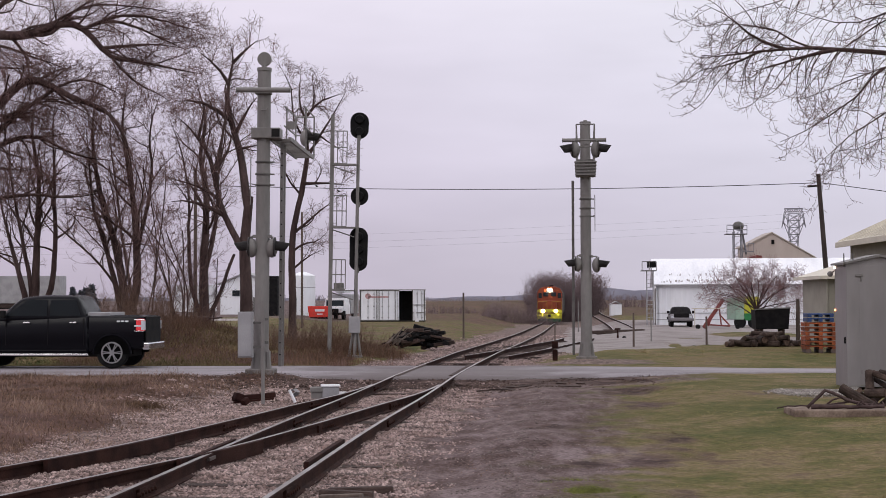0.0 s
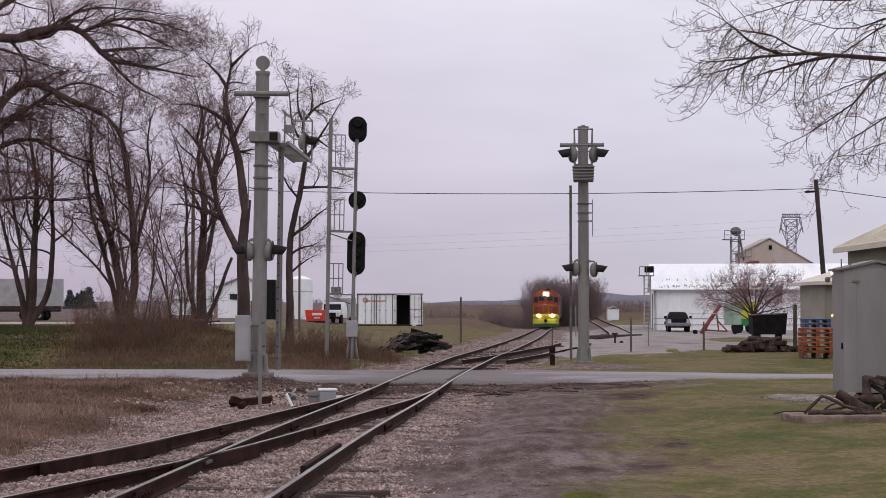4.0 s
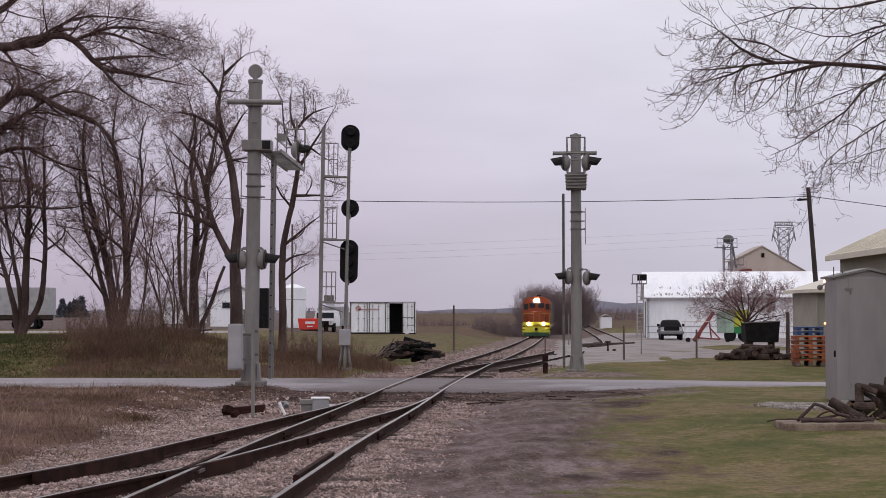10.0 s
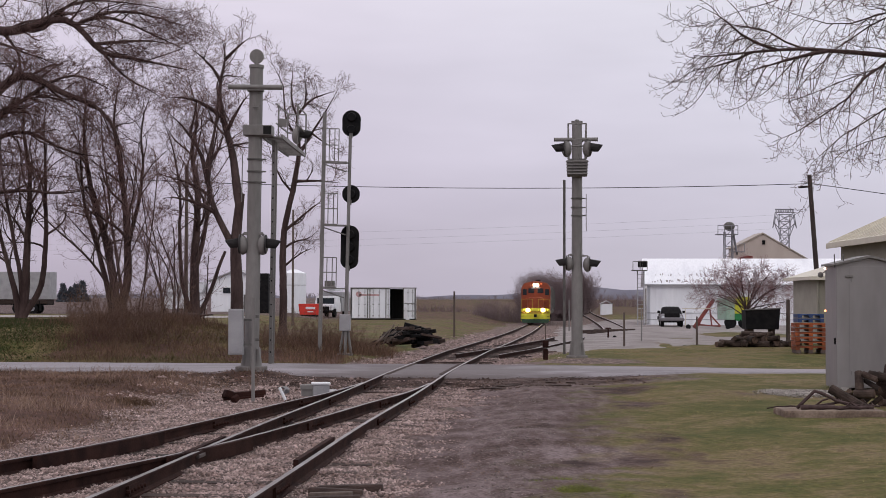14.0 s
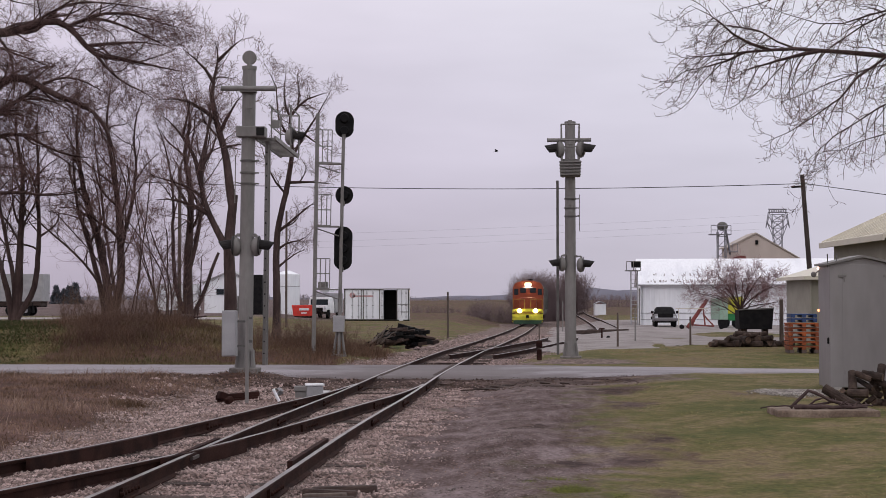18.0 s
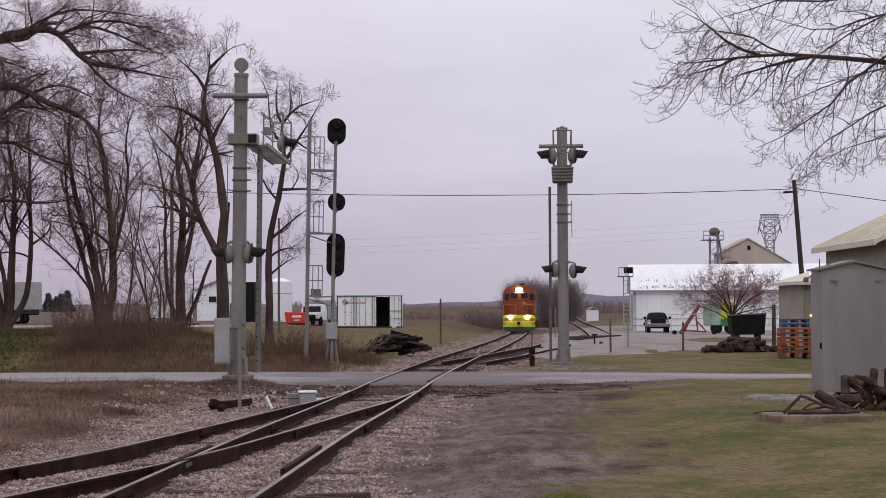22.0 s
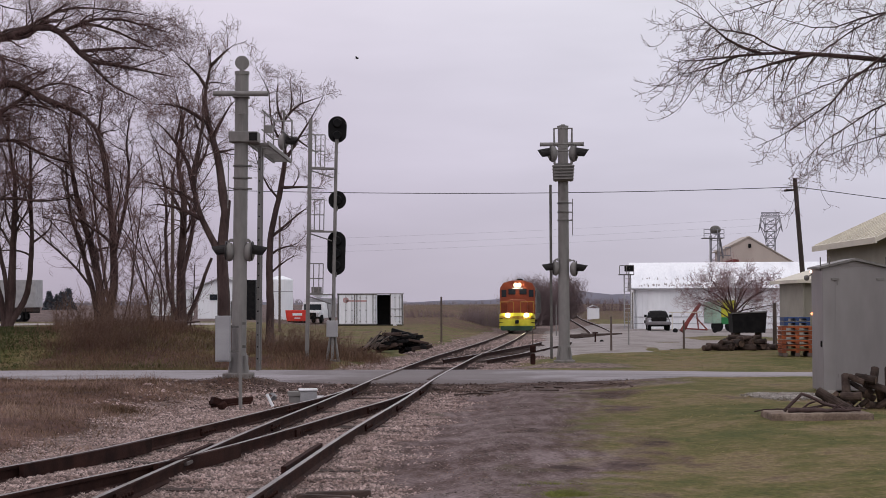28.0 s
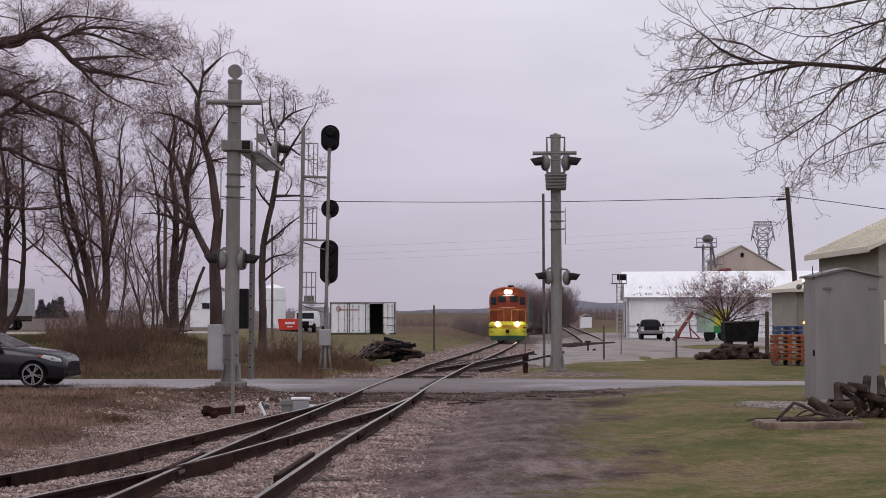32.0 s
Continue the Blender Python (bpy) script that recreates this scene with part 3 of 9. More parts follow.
spur_track = build_track("spur_track", [p for p in SPUR_PTS if p.y > 50.5], "curved rusty spur track ending in gravel", (50, 80), lambda y: -0.06 * smooth01((y - 55) / 30))
left_track.location.z = -0.004
spur_track.location.z = -0.004
siding_track = build_track("siding_track", SIDING_PTS, "rusty siding track sunk in pale gravel", (97, 108), lambda y: -0.09)
siding_track.location.z = -0.004


# ---- crossing signals ----
def flasher(parent, x, y, z, side, lamp_label=""):
    """One crossing lamp: round backboard, long hood facing along the road (side -1 or 1), lens."""
    bm = B()
    cyl(bm, (x, y, z), (x + side * 0.03, y, z), 0.24, 0.24, 20)
    bb = part("backboard", bm, M["hood_grey"], parent)
    bm = B()
    ball(bm, (x - side * 0.06, y, z - 0.03), 0.185, 0.8, 1, 1.3)
    part("lamp_housing", bm, M["galv"], bb, smooth=True)
    bm = B()
    # hood: a half-open visor
    n = 14
    ring0, ring1 = [], []
    for i in range(n + 1):
        a = radians(-35 + 250 * i / n)
        ring0.append(bm.verts.new((x + side * 0.03, y + 0.155 * math.cos(a), z + 0.155 * math.sin(a))))
        reach = 0.30 + 0.09 * math.sin(a)
        ring1.append(bm.verts.new((x + side * reach, y + 0.125 * math.cos(a), z + 0.125 * math.sin(a) - 0.03)))
    for i in range(n):
        bm.faces.new((ring0[i], ring0[i + 1], ring1[i + 1], ring1[i]))
    bmesh.ops.solidify(bm, geom=bm.faces[:], thickness=0.012)
    part("hood", bm, M["hood_grey"], bb, smooth=False)
    bm = B()
    ball(bm, (x + side * 0.03, y, z), 0.145, 0.25, 1, 1)
    part("lens", bm, M["red_lens"], bb, "red glass lens", smooth=True)
    return bb


def gantry(m, label, height, out, top_cap, upper, lower, panel_side):
    """Cantilever signal mast: tapered tube, cross tube, walkway arm out over the road (out = +1 or -1 along y)."""
    g = thing("cantilever_signal_mast", m, label, "crossing signal", "cantilever masts at the crossing")
    bm = B()
    cyl(bm, (0, 0, 0.0), (0, 0, height), 0.185, 0.165, 24)
    cyl(bm, (0, 0, height - 0.05), (0, 0, height + 0.03), 0.185, 0.185, 24)
    part("mast", bm, M["galv"], g, smooth=False)
    bm = B()
    cyl(bm, (0, 0, 0.02), (0, 0, 0.5), 0.27, 0.20, 16)
    for a in range(4):
        bx(bm, 0.25 * math.cos(a * 1.57 + 0.78), 0.25 * math.sin(a * 1.57 + 0.78), 0.25, 0.05, 0.05, 0.4, rz=a * 90 + 45)
    part("base_skirt", bm, M["galv"], g)
    bm = B()
    bx(bm, 0, 0, -0.10, 0.7, 0.7, 0.24, bevel=0.03)
    part("footing", bm, M["old_concrete"], g, "weathered concrete footing")
    if top_cap == "disc":
        bm = B()
        cyl(bm, (0, -0.05, height + 0.25), (0, 0.05, height + 0.25), 0.175, 0.175, 24)
        cyl(bm, (0, -0.056, height + 0.25), (0, -0.05, height + 0.25), 0.15, 0.15, 24)
        cyl(bm, (0, 0, height + 0.02), (0, 0, height + 0.1), 0.06, 0.06, 10)
        part("bell", bm, M["galv"], g, "round grey crossing bell")
    else:
        bm = B()
        cyl(bm, (0, 0, height + 0.03), (0, 0, height + 0.08), 0.08, 0.06, 12)
        part("cap", bm, M["galv"], g)
    bm = B()
    cyl(bm, (-0.66 if out > 0 else -0.75, -0.22 * out, height - 0.55), (0.68, -0.22 * out, height - 0.55), 0.065, 0.065, 14)
    part("cross_tube", bm, M["galv"], g)
    for i, zz in enumerate((5.15, 4.85, 4.58)):
        bm = B()
        cyl(bm, (0, 0, zz), (0, 0, zz + 0.035), 0.205, 0.205, 20)
        bx(bm, 0.23, 0, zz + 0.017, 0.1, 0.05, 0.035)
        part("band", bm, M["galv_dark"], g)
    for zz in (6.95, 6.45):
        bm = B()
        cyl(bm, (-0.05, -0.19, zz), (0.13, -0.27, zz), 0.012, 0.012, 6)
        cyl(bm, (0.13, -0.27, zz), (0.13, -0.27, zz + 0.05), 0.012, 0.012, 6)
        part("step_bolt", bm, M["galv"], g)
    # clamp box and walkway arm
    arm_x, arm_z = (0.42, 5.85) if out > 0 else (0.0, 6.02)
    bm = B()
    bx(bm, 0.08 if out > 0 else 0, 0, arm_z + 0.03, 0.72 if out > 0 else 0.62, 0.5, 0.26, bevel=0.02)
    part("clamp_box", bm, M["galv"], g)
    if out > 0:
        # near-black plate on the closed box paints the shade of an open end
        bm = B()
        bx(bm, 0.33, -0.255, arm_z + 0.03, 0.2, 0.012, 0.2)
        part("recess", bm, M["dark_int"], g, "dark open end of the clamp box")
        bm = B()
        bx(bm, 0.62, 0.35, arm_z + 0.28, 0.22, 0.03, 0.20, bevel=0.01)
        part("sign_plate", bm, M["galv"], g)
    # darker caps and saddle carry the shadow at the tube's ends and clamp
    for sx in ((-0.66 if out > 0 else -0.75), 0.68):
        bm = B()
        cyl(bm, (sx - 0.008, -0.22 * out, height - 0.55), (sx + 0.008, -0.22 * out, height - 0.55), 0.072, 0.072, 14)
        part("tube_cap", bm, M["galv_dark"], g)
    bm = B()
    bx(bm, 0, -0.11 * out, height - 0.62, 0.4, 0.3, 0.05, bevel=0.01)
    part("tube_saddle", bm, M["galv_dark"], g)
    L, rail_h = (5.0, 1.05) if out > 0 else (6.0, 0.92)
    arm = []
    bm = B()
    for sx in (-0.24, 0.24):
        bx(bm, arm_x + sx, out * (L / 2), arm_z - 0.10, 0.05, L, 0.10)
    for k in range(13):
        bx(bm, arm_x, out * (0.25 + k * L / 13), arm_z - 0.10, 0.46, 0.06, 0.05)
    deck = part("walkway", bm, M["galv"], g, "galvanised steel walkway arm")
    for k in range(2 if out > 0 else 4):
        for sx in (-0.26, 0.26):
            bm = B()
            yy = out * (L - 0.05 - k * 1.9)
            cyl(bm, (arm_x + sx, yy, arm_z - 0.1), (arm_x + sx, yy, arm_z + rail_h), 0.022, 0.022, 8)
            part("railing_post", bm, M["galv"], deck)
    bm = B()
    for sx in (-0.26, 0.26):
        for zz in (0.5 * rail_h, rail_h):
            cyl(bm, (arm_x + sx, out * (2.6 if out > 0 else 0.3), arm_z + zz), (arm_x + sx, out * L, arm_z + zz), 0.02, 0.02, 8)
    for zz in (0.5 * rail_h, rail_h):
        cyl(bm, (arm_x - 0.26, out * L, arm_z + zz), (arm_x + 0.26, out * L, arm_z + zz), 0.02, 0.02, 8)
    part("railing", bm, M["galv"], deck)
    if out < 0:
        bm = B()
        prism(bm, [(arm_x - 0.31, arm_z - 0.14), (arm_x + 0.31, arm_z - 0.14), (arm_x + 0.29, arm_z - 0.58), (arm_x - 0.29, arm_z - 0.58)], "y", out * L - 0.06, out * L + 0.5, 0.02)
        basket = part("end_basket", bm, M["galv_dark"], deck, "grey ribbed junction box under the arm")
        for k in range(5):
            bm = B()
            bx(bm, arm_x, out * L - 0.07, arm_z - 0.18 - 0.09 * k, 0.66 - 0.014 * k, 0.05, 0.035, bevel=0.012)
            part("rib", bm, M["galv"], basket)
    for x, y, z, s in upper:
        bm = B()
        cyl(bm, (arm_x, y, z), (x - s * 0.1, y, z), 0.022, 0.022, 8)
        cyl(bm, (x - s * 0.06, y, z + 0.2), (x - s * 0.06, y, z - 0.05), 0.03, 0.03, 8)
        part("lamp_arm", bm, M["galv"], deck)
        flasher(deck, x, y, z - 0.06, s)
    for x, y, z, s in lower:
        bm = B()
        cyl(bm, (0, y, z + 0.26), (x - s * 0.05, y, z + 0.26), 0.024, 0.024, 8)
        cyl(bm, (x - s * 0.05, y, z + 0.26), (x - s * 0.05, y, z), 0.03, 0.03, 8)
        bx(bm, s * 0.19, y, z + 0.26, 0.08, 0.1, 0.08)
        part("lamp_arm", bm, M["galv"], g)
        flasher(g, x, y, z, s)
    # flat ladder rail beside the mast
    bm = B()
    lx = 0.37 if out > 0 else -0.42
    top = arm_z - 0.1 if out > 0 else 5.75
    for sy in (-0.2, 0.2):
        bx(bm, lx, 0.9 * out * (1 if out > 0 else -0.6) + sy, top / 2 + 0.05, 0.085, 0.04, top)
    for k in range(int(top / 0.3)):
        cyl(bm, (lx, 0.9 * out * (1 if out > 0 else -0.6) - 0.2, 0.25 + 0.3 * k), (lx, 0.9 * out * (1 if out > 0 else -0.6) + 0.2, 0.25 + 0.3 * k), 0.012, 0.012, 6)
    lad = part("ladder", bm, M["galv"] if out > 0 else M["galv_dark"], g)
    if out > 0:
        for k in range(18):
            bm = B()
            cyl(bm, (lx, 0.68 - 0.004, 0.35 + 0.3 * k), (lx, 0.68 + 0.01, 0.35 + 0.3 * k), 0.02, 0.02, 8)
            part("bolt_hole", bm, M["black"], lad)
    bm = B()
    cyl(bm, (panel_side * 0.3, -0.1, 4.1), (panel_side * 0.3, -0.1, 5.3), 0.014, 0.014, 6)
    cyl(bm, (panel_side * 0.18, 0, 4.6), (panel_side * 0.3, -0.1, 4.62), 0.014, 0.014, 6)
    part("gate_rod", bm, M["galv"], g)
    return g


left_mast = gantry(pose(-4.74, 38.0, 0.16, 0, 0.6, -1.5), "tall grey cantilever crossing signal mast with bell and flashers", 7.5, 1, "disc",
                   [(0.52, 4.7, 6.36, 1)], [(-0.32, -0.05, 3.05, -1), (0.30, -0.05, 3.05, 1)], -1)
right_mast = gantry(pose(4.41, 50.0, 0.0, 0, 0, -5), "tall grey cantilever crossing signal mast beyond the road", 7.68, -1, "cap",
                    [(-0.36, -5.9, 6.30, -1), (0.36, -5.9, 6.30, 1)], [(-0.33, -0.1, 3.05, -1), (0.40, -0.1, 3.02, 1)], 1)

relay_box = thing("relay_box", (-5.05, 37.45, 0.48), "pale grey metal relay box on the mast", "cabinet")
bm = B()
bx(bm, 0, 0, 0.56, 0.36, 0.26, 1.12, bevel=0.015)
part("box", bm, M["silver"], relay_box)
bm = B()
bx(bm, -0.005, -0.138, 0.56, 0.32, 0.018, 1.06, bevel=0.006)
door = part("door", bm, M["silver"], relay_box)
for zz in (0.25, 0.85):
    bm = B()
    bx(bm, 0.29, 0.05, zz, 0.22, 0.04, 0.05)
    part("bracket", bm, M["galv_dark"], relay_box)

pipe = thing("steel_pipe_post", (-3.57, 28.9, -0.08), "thin grey steel pipe post standing in ballast", "post")
bm = B()
cyl(bm, (0, 0, 0), (0, 0, 1.95), 0.034, 0.034, 12)
part("pipe", bm, M["galv"], pipe)
for zz in (1.16, 1.6):
    bm = B()
    bx(bm, 0.05, 0.04, zz, 0.09, 0.05, 0.05)
    part("clamp", bm, M["galv_dark"], pipe)


# ---- three-headed block signal with ladder ----
def block_signal():
    s = thing("railway_block_signal", (-3.27, 51.5, -0.05, 0, 1.1, 0), "tall railway block signal with three black heads seen from behind", "railway signal")
    bm = B()
    cyl(bm, (0, 0, 0.8), (0, 0, 7.42), 0.065, 0.055, 14)
    part("mast", bm, M["galv"], s)
    bm = B()
    for sx in (-1, 1):
        cyl(bm, (sx * 0.2, 0, 0.02), (sx * 0.05, 0, 1.0), 0.045, 0.045, 8)
        cyl(bm, (0, sx * 0.2, 0.02), (0, sx * 0.05, 1.0), 0.045, 0.045, 8)
    bx(bm, 0, 0, 0.03, 0.5, 0.5, 0.06)
    part("base", bm, M["galv"], s)
    bm = B()
    bx(bm, -0.02, -0.1, 1.1, 0.38, 0.22, 0.55, bevel=0.02)
    part("junction_box", bm, M["silver"], s)

    def head(cz, w, h, dx):
        n, out = 28, []
        for i in range(n):
            a = 2 * math.pi * i / n
            out.append((dx + w / 2 * math.cos(a), cz + (h - w) / 2 * (1 if math.sin(a) >= 0 else -1) + w / 2 * math.sin(a)))
        bm = B()
        prism(bm, out, "y", 0.10, 0.13)
        hd = part("signal_head", bm, M["black"], s, "black oval signal backplate")
        bm = B()
        k = max(1, round(h / 0.45))
        for i in range(k):
            zz = cz + (i - (k - 1) / 2) * 0.42
            cyl(bm, (dx, -0.02, zz), (dx, 0.10, zz), 0.13, 0.17, 14)
        part("lamp_case", bm, M["black"], hd)
        bm = B()
        bx(bm, dx * 0.5, 0.02, cz - h / 2 + 0.02, 0.12, 0.12, 0.16)
        part("mount", bm, M["galv_dark"], hd)
    head(7.85, 0.63, 0.90, 0.02)
    head(5.45, 0.60, 0.62, 0.06)
    head(3.65, 0.62, 1.48, 0.06)
    lad = thing("signal_ladder", (-4.12, 51.4, -0.05, 0, 0.9, 0), "tall grey steel ladder with platforms beside a signal", "ladder")
    bm = B()
    bx(bm, 0, 0, 4.1, 0.13, 0.06, 8.2)
    part("rail_upright", bm, M["galv"], lad)
    for k in range(26):
        bm = B()
        cyl(bm, (0.0, -0.22, 0.3 + 0.3 * k), (0.0, 0.22, 0.3 + 0.3 * k), 0.011, 0.011, 6)
        part("rung", bm, M["galv"], lad)
    for z0, hgt in ((6.55, 1.1), (4.42, 1.05), (2.3, 1.0)):
        bm = B()
        for x in (0.18, 0.36, 0.5):
            cyl(bm, (x, 0, z0), (x, 0, z0 + hgt), 0.018, 0.018, 6)
        for k in range(3):
            cyl(bm, (0.06, 0, z0 + hgt * k / 2), (0.5, 0, z0 + hgt * k / 2), 0.018, 0.018, 6)
        bx(bm, 0.42, 0, z0 - 0.04, 0.78, 0.35, 0.05)
        cyl(bm, (0.0, 0, z0 - 0.1), (0.78, 0, z0 - 0.35), 0.02, 0.02, 6)
        part("platform", bm, M["galv"], lad)


block_signal()

# ---- switch machine, debris near the turnout ----
sw = thing("switch_machine", (-2.55, 31.0, -0.14, 0, 0, 8), "small grey switch machine box beside the rails", "switch box")
bm = B()
bx(bm, 0.09, 0, 0.15, 0.34, 0.3, 0.24, bevel=0.03)
part("housing", bm, M["silver"], sw)
bm = B()
bx(bm, 0.09, 0, 0.285, 0.38, 0.36, 0.035, bevel=0.012)
part("lid", bm, M["white"], sw)
bm = B()
bx(bm, -0.17, 0, 0.21, 0.30, 0.26, 0.10, bevel=0.015)
bx(bm, -0.19, 0, 0.10, 0.22, 0.2, 0.14)
part("motor_case", bm, M["galv"], sw)
stick = thing("white_plastic_tube", (-3.05, 29.6, -0.10), "white plastic tube leaning in the ballast", "tube")
bm = B()
cyl(bm, (0.02, 0, 0), (-0.10, 0.02, 0.24), 0.03, 0.03, 12)
part("tube", bm, M["white"], stick)
scrap = thing("rail_scrap", (-4.02, 30.1, -0.12, 0, 0, 6), "short dark cut length of rusty rail in weeds", "scrap metal")
bm = B()
bx(bm, 0.12, 0, 0.10, 0.86, 0.12, 0.10, ry=-5, bevel=0.02)
bx(bm, 0.12, 0, 0.03, 0.80, 0.16, 0.04, ry=-5, bevel=0.01)
bx(bm, -0.18, -0.05, 0.10, 0.18, 0.18, 0.15, ry=18, rz=25, bevel=0.03)
bx(bm, -0.05, -0.10, 0.02, 0.14, 0.16, 0.12, ry=-30, rz=40, bevel=0.03)
part("rail_piece", bm, M["rail_side"], scrap)

for k in range(7):
    x, y = (-2.22, -2.30, -2.20, -2.36, -2.95, -3.3, -3.5)[k], (31.8, 31.55, 32.2, 32.6, 33.2, 32.4, 34.0)[k]
    sc = thing("plastic_scrap", (x, y, ground_z(x, y) + 0.03, 25 * (k % 3) - 20, 15 * (k % 4) - 20, 50 * k), "crumpled pale plastic scrap lying in dirt", "litter", "scraps by the switch box")
    bm = B()
    vs = [bm.verts.new(v) for v in ((-0.13, -0.05, 0), (0.02, -0.09, 0.05), (0.15, -0.02, 0.01), (0.09, 0.08, 0.06), (-0.07, 0.07, 0.02))]
    mid = bm.verts.new((0.01, 0.0, 0.09))
    for i in range(5):
        bm.faces.new((vs[i], vs[(i + 1) % 5], mid))
    bmesh.ops.solidify(bm, geom=bm.faces[:], thickness=0.012)
    part("sheet", bm, M["white"] if k < 4 else M["silver"], sc)

stand = thing("switch_stand", (3.38, 50.0, -0.12), "small dark switch stand with a target blade", "switch stand")
bm = B()
bx(bm, 0, 0, 0.18, 0.16, 0.2, 0.36, bevel=0.02)
part("stand_body", bm, M["rail_side"], stand)
bm = B()
cyl(bm, (0, 0, 0.3), (0, 0, 1.2), 0.022, 0.022, 8)
part("spindle", bm, M["wood"], stand)
bm = B()
bx(bm, 0, 0, 0.52, 0.2, 0.08, 0.22, bevel=0.02)
part("target", bm, M["rail_side"], stand, "dark rusty target plate")


def cable(parent, pts, r, material):
    w = Wood()
    w.tube(pts, [r] * len(pts), 5)
    ob = new("cable", raw_mesh("cable", w.v, w.f, M[material], True))
    ob.parent = parent


# ---- equipment case, slab, logs ----
def signal_case():
    c = thing("signal_equipment_case", (8.53, 30.95, 0.06, 0, 0, 0), "tall grey aluminium railway equipment case with shallow gabled roof", "equipment case")
    bm = B()
    bx(bm, 0, 0, 1.28, 1.31, 0.9, 2.46, bevel=0.012)
    part("body", bm, M["case"], c)
    bm = B()
    prism(bm, [(-0.72, 2.49), (0.0, 2.65), (0.72, 2.49), (0.72, 2.53), (0.0, 2.70), (-0.72, 2.53)], "y", -0.52, 0.52)
    part("roof", bm, M["galv"], c)
    bm = B()
    prism(bm, [(-0.64, 2.50), (0.64, 2.50), (0.0, 2.64)], "y", -0.445, 0.445)
    part("gable", bm, M["case"], c)
    bm = B()
    bx(bm, 0.10, -0.449, 1.28, 1.0, 0.012, 2.40, bevel=0.005)
    part("rear_panel", bm, M["case"], c)
    for zz in (0.35, 2.2):
        bm = B()
        cyl(bm, (-0.36, -0.462, zz - 0.04), (-0.36, -0.462, zz + 0.04), 0.010, 0.010, 8)
        part("hinge", bm, M["galv"], c)
    for xx in (-0.4, 0.5):
        bm = B()
        bx(bm, xx, -0.47, 2.28, 0.16, 0.02, 0.05, bevel=0.008)
        part("nameplate", bm, M["galv"], c)
    bm = B()
    bx(bm, -0.66, -0.36, 0.98, 0.05, 0.06, 0.13, bevel=0.02)
    part("latch", bm, M["black"], c)
    for i, xx in enumerate((-0.68, -0.5, 0.64)):
        bm = B()
        cyl(bm, (xx, -0.4, 2.45), (xx, -0.4, 2.72), 0.012, 0.012, 6)
        part("lug", bm, M["galv_dark"], c)
    for xx, zz, r, lab in ((-0.665, 2.45, 0.030, "small lit pink-white indicator lamp"), (-0.665, 1.58, 0.026, "small lit orange indicator lamp")):
        bm = B()
        ball(bm, (xx, 0.40, zz), r)
        part("indicator_lamp", bm, M["led_orange" if "orange" in lab else "led_warm"], c, lab, True)
    bm = B()
    ball(bm, (-0.76, 0.40, 2.32), 0.06, 1, 0.6, 1)
    cyl(bm, (-0.76, 0.40, 2.32), (-0.65, 0.40, 2.40), 0.012, 0.012, 6)
    part("bell", bm, M["galv"], c, smooth=True)
    for sx in (-0.5, 0.5):
        bm = B()
        bx(bm, sx, 0, -0.08, 0.16, 0.9, 0.3)
        part("skid", bm, M["concrete"], c)


signal_case()
slab = thing("concrete_slab", (6.0, 23.5, 0.0, 0, 0, -2), "low weathered concrete slab edge in the grass", "slab")
bm = B()
bx(bm, 0, 0.25, 0.08, 1.56, 0.95, 0.20, bevel=0.035)
part("slab", bm, mat("stained_slab", (0.25, 0.19, 0.15), (0.135, 0.096, 0.073), 3, 0.95, 0.5, 30, grain=0.2), slab)
pad = thing("gravel_pad", (7.0, 29.2, 0.05), "pale flat heap of gravel on the grass", "gravel")
bm = B()
ball(bm, (0, 0, 0), 1.0, 0.8, 0.75, 0.045, 24, 10)
for v in bm.verts:
    v.co.x *= 1 + 0.3 * noise.noise(Vector((v.co.y * 2, v.co.x * 2, 0)))
    v.co.y *= 1 + 0.3 * noise.noise(Vector((v.co.x * 2, v.co.y * 2, 5)))
part("heap", bm, mat("pale_gravel", (0.40, 0.38, 0.35), (0.28, 0.26, 0.24), 9, 0.95, 0.6, 35), pad, smooth=True)


def branch_piece(bm, pts, r0, r1, seg=7):
    """One closed, tapering, slightly knotty tube along the points."""
    n = len(pts)
    rings = []
    for i, p in enumerate(pts):
        t = (Vector(pts[min(i + 1, n - 1)]) - Vector(pts[max(i - 1, 0)])).normalized()
        u = t.cross(Vector((0.31, 0.87, 0.13))).normalized()
        w = t.cross(u)
        r = (r0 + (r1 - r0) * i / (n - 1)) * (1 + 0.22 * noise.noise(Vector(p) * 9))
        rings.append([bm.verts.new(Vector(p) + (u * math.cos(6.2832 * k / seg) + w * math.sin(6.2832 * k / seg)) * r) for k in range(seg)])
    for a, b in zip(rings, rings[1:]):
        for k in range(seg):
            bm.faces.new((a[k], a[(k + 1) % seg], b[(k + 1) % seg], b[k]))
    bm.faces.new(rings[0][::-1])
    bm.faces.new(rings[-1])


def fallen_branch(label, bends, r0, r1, seed, stubs=3):
    """One cut branch on the slab through its bends, with broken side stubs."""
    rnd = random.Random(seed)
    o = Vector(bends[0])
    br = thing("fallen_branch", tuple(o), label, "branch", "branches on the slab")
    bm = B()
    p = [q - o + Vector((rnd.uniform(-0.012, 0.012), rnd.uniform(-0.012, 0.012), rnd.uniform(-0.010, 0.010))) for q in spline(bends, 0.09)]
    branch_piece(bm, p, r0, r1)
    part("wood", bm, M["bark"], br, smooth=True)
    for k in range(stubs):
        a = p[rnd.randrange(2, len(p) - 1)]
        bm = B()
        cyl(bm, a, a + Vector((rnd.uniform(-0.16, 0.16), rnd.uniform(-0.12, 0.12), rnd.uniform(0.0, 0.10))), r1 * 0.9, r1 * 0.45, 5)
        part("stub", bm, M["bark"], br)


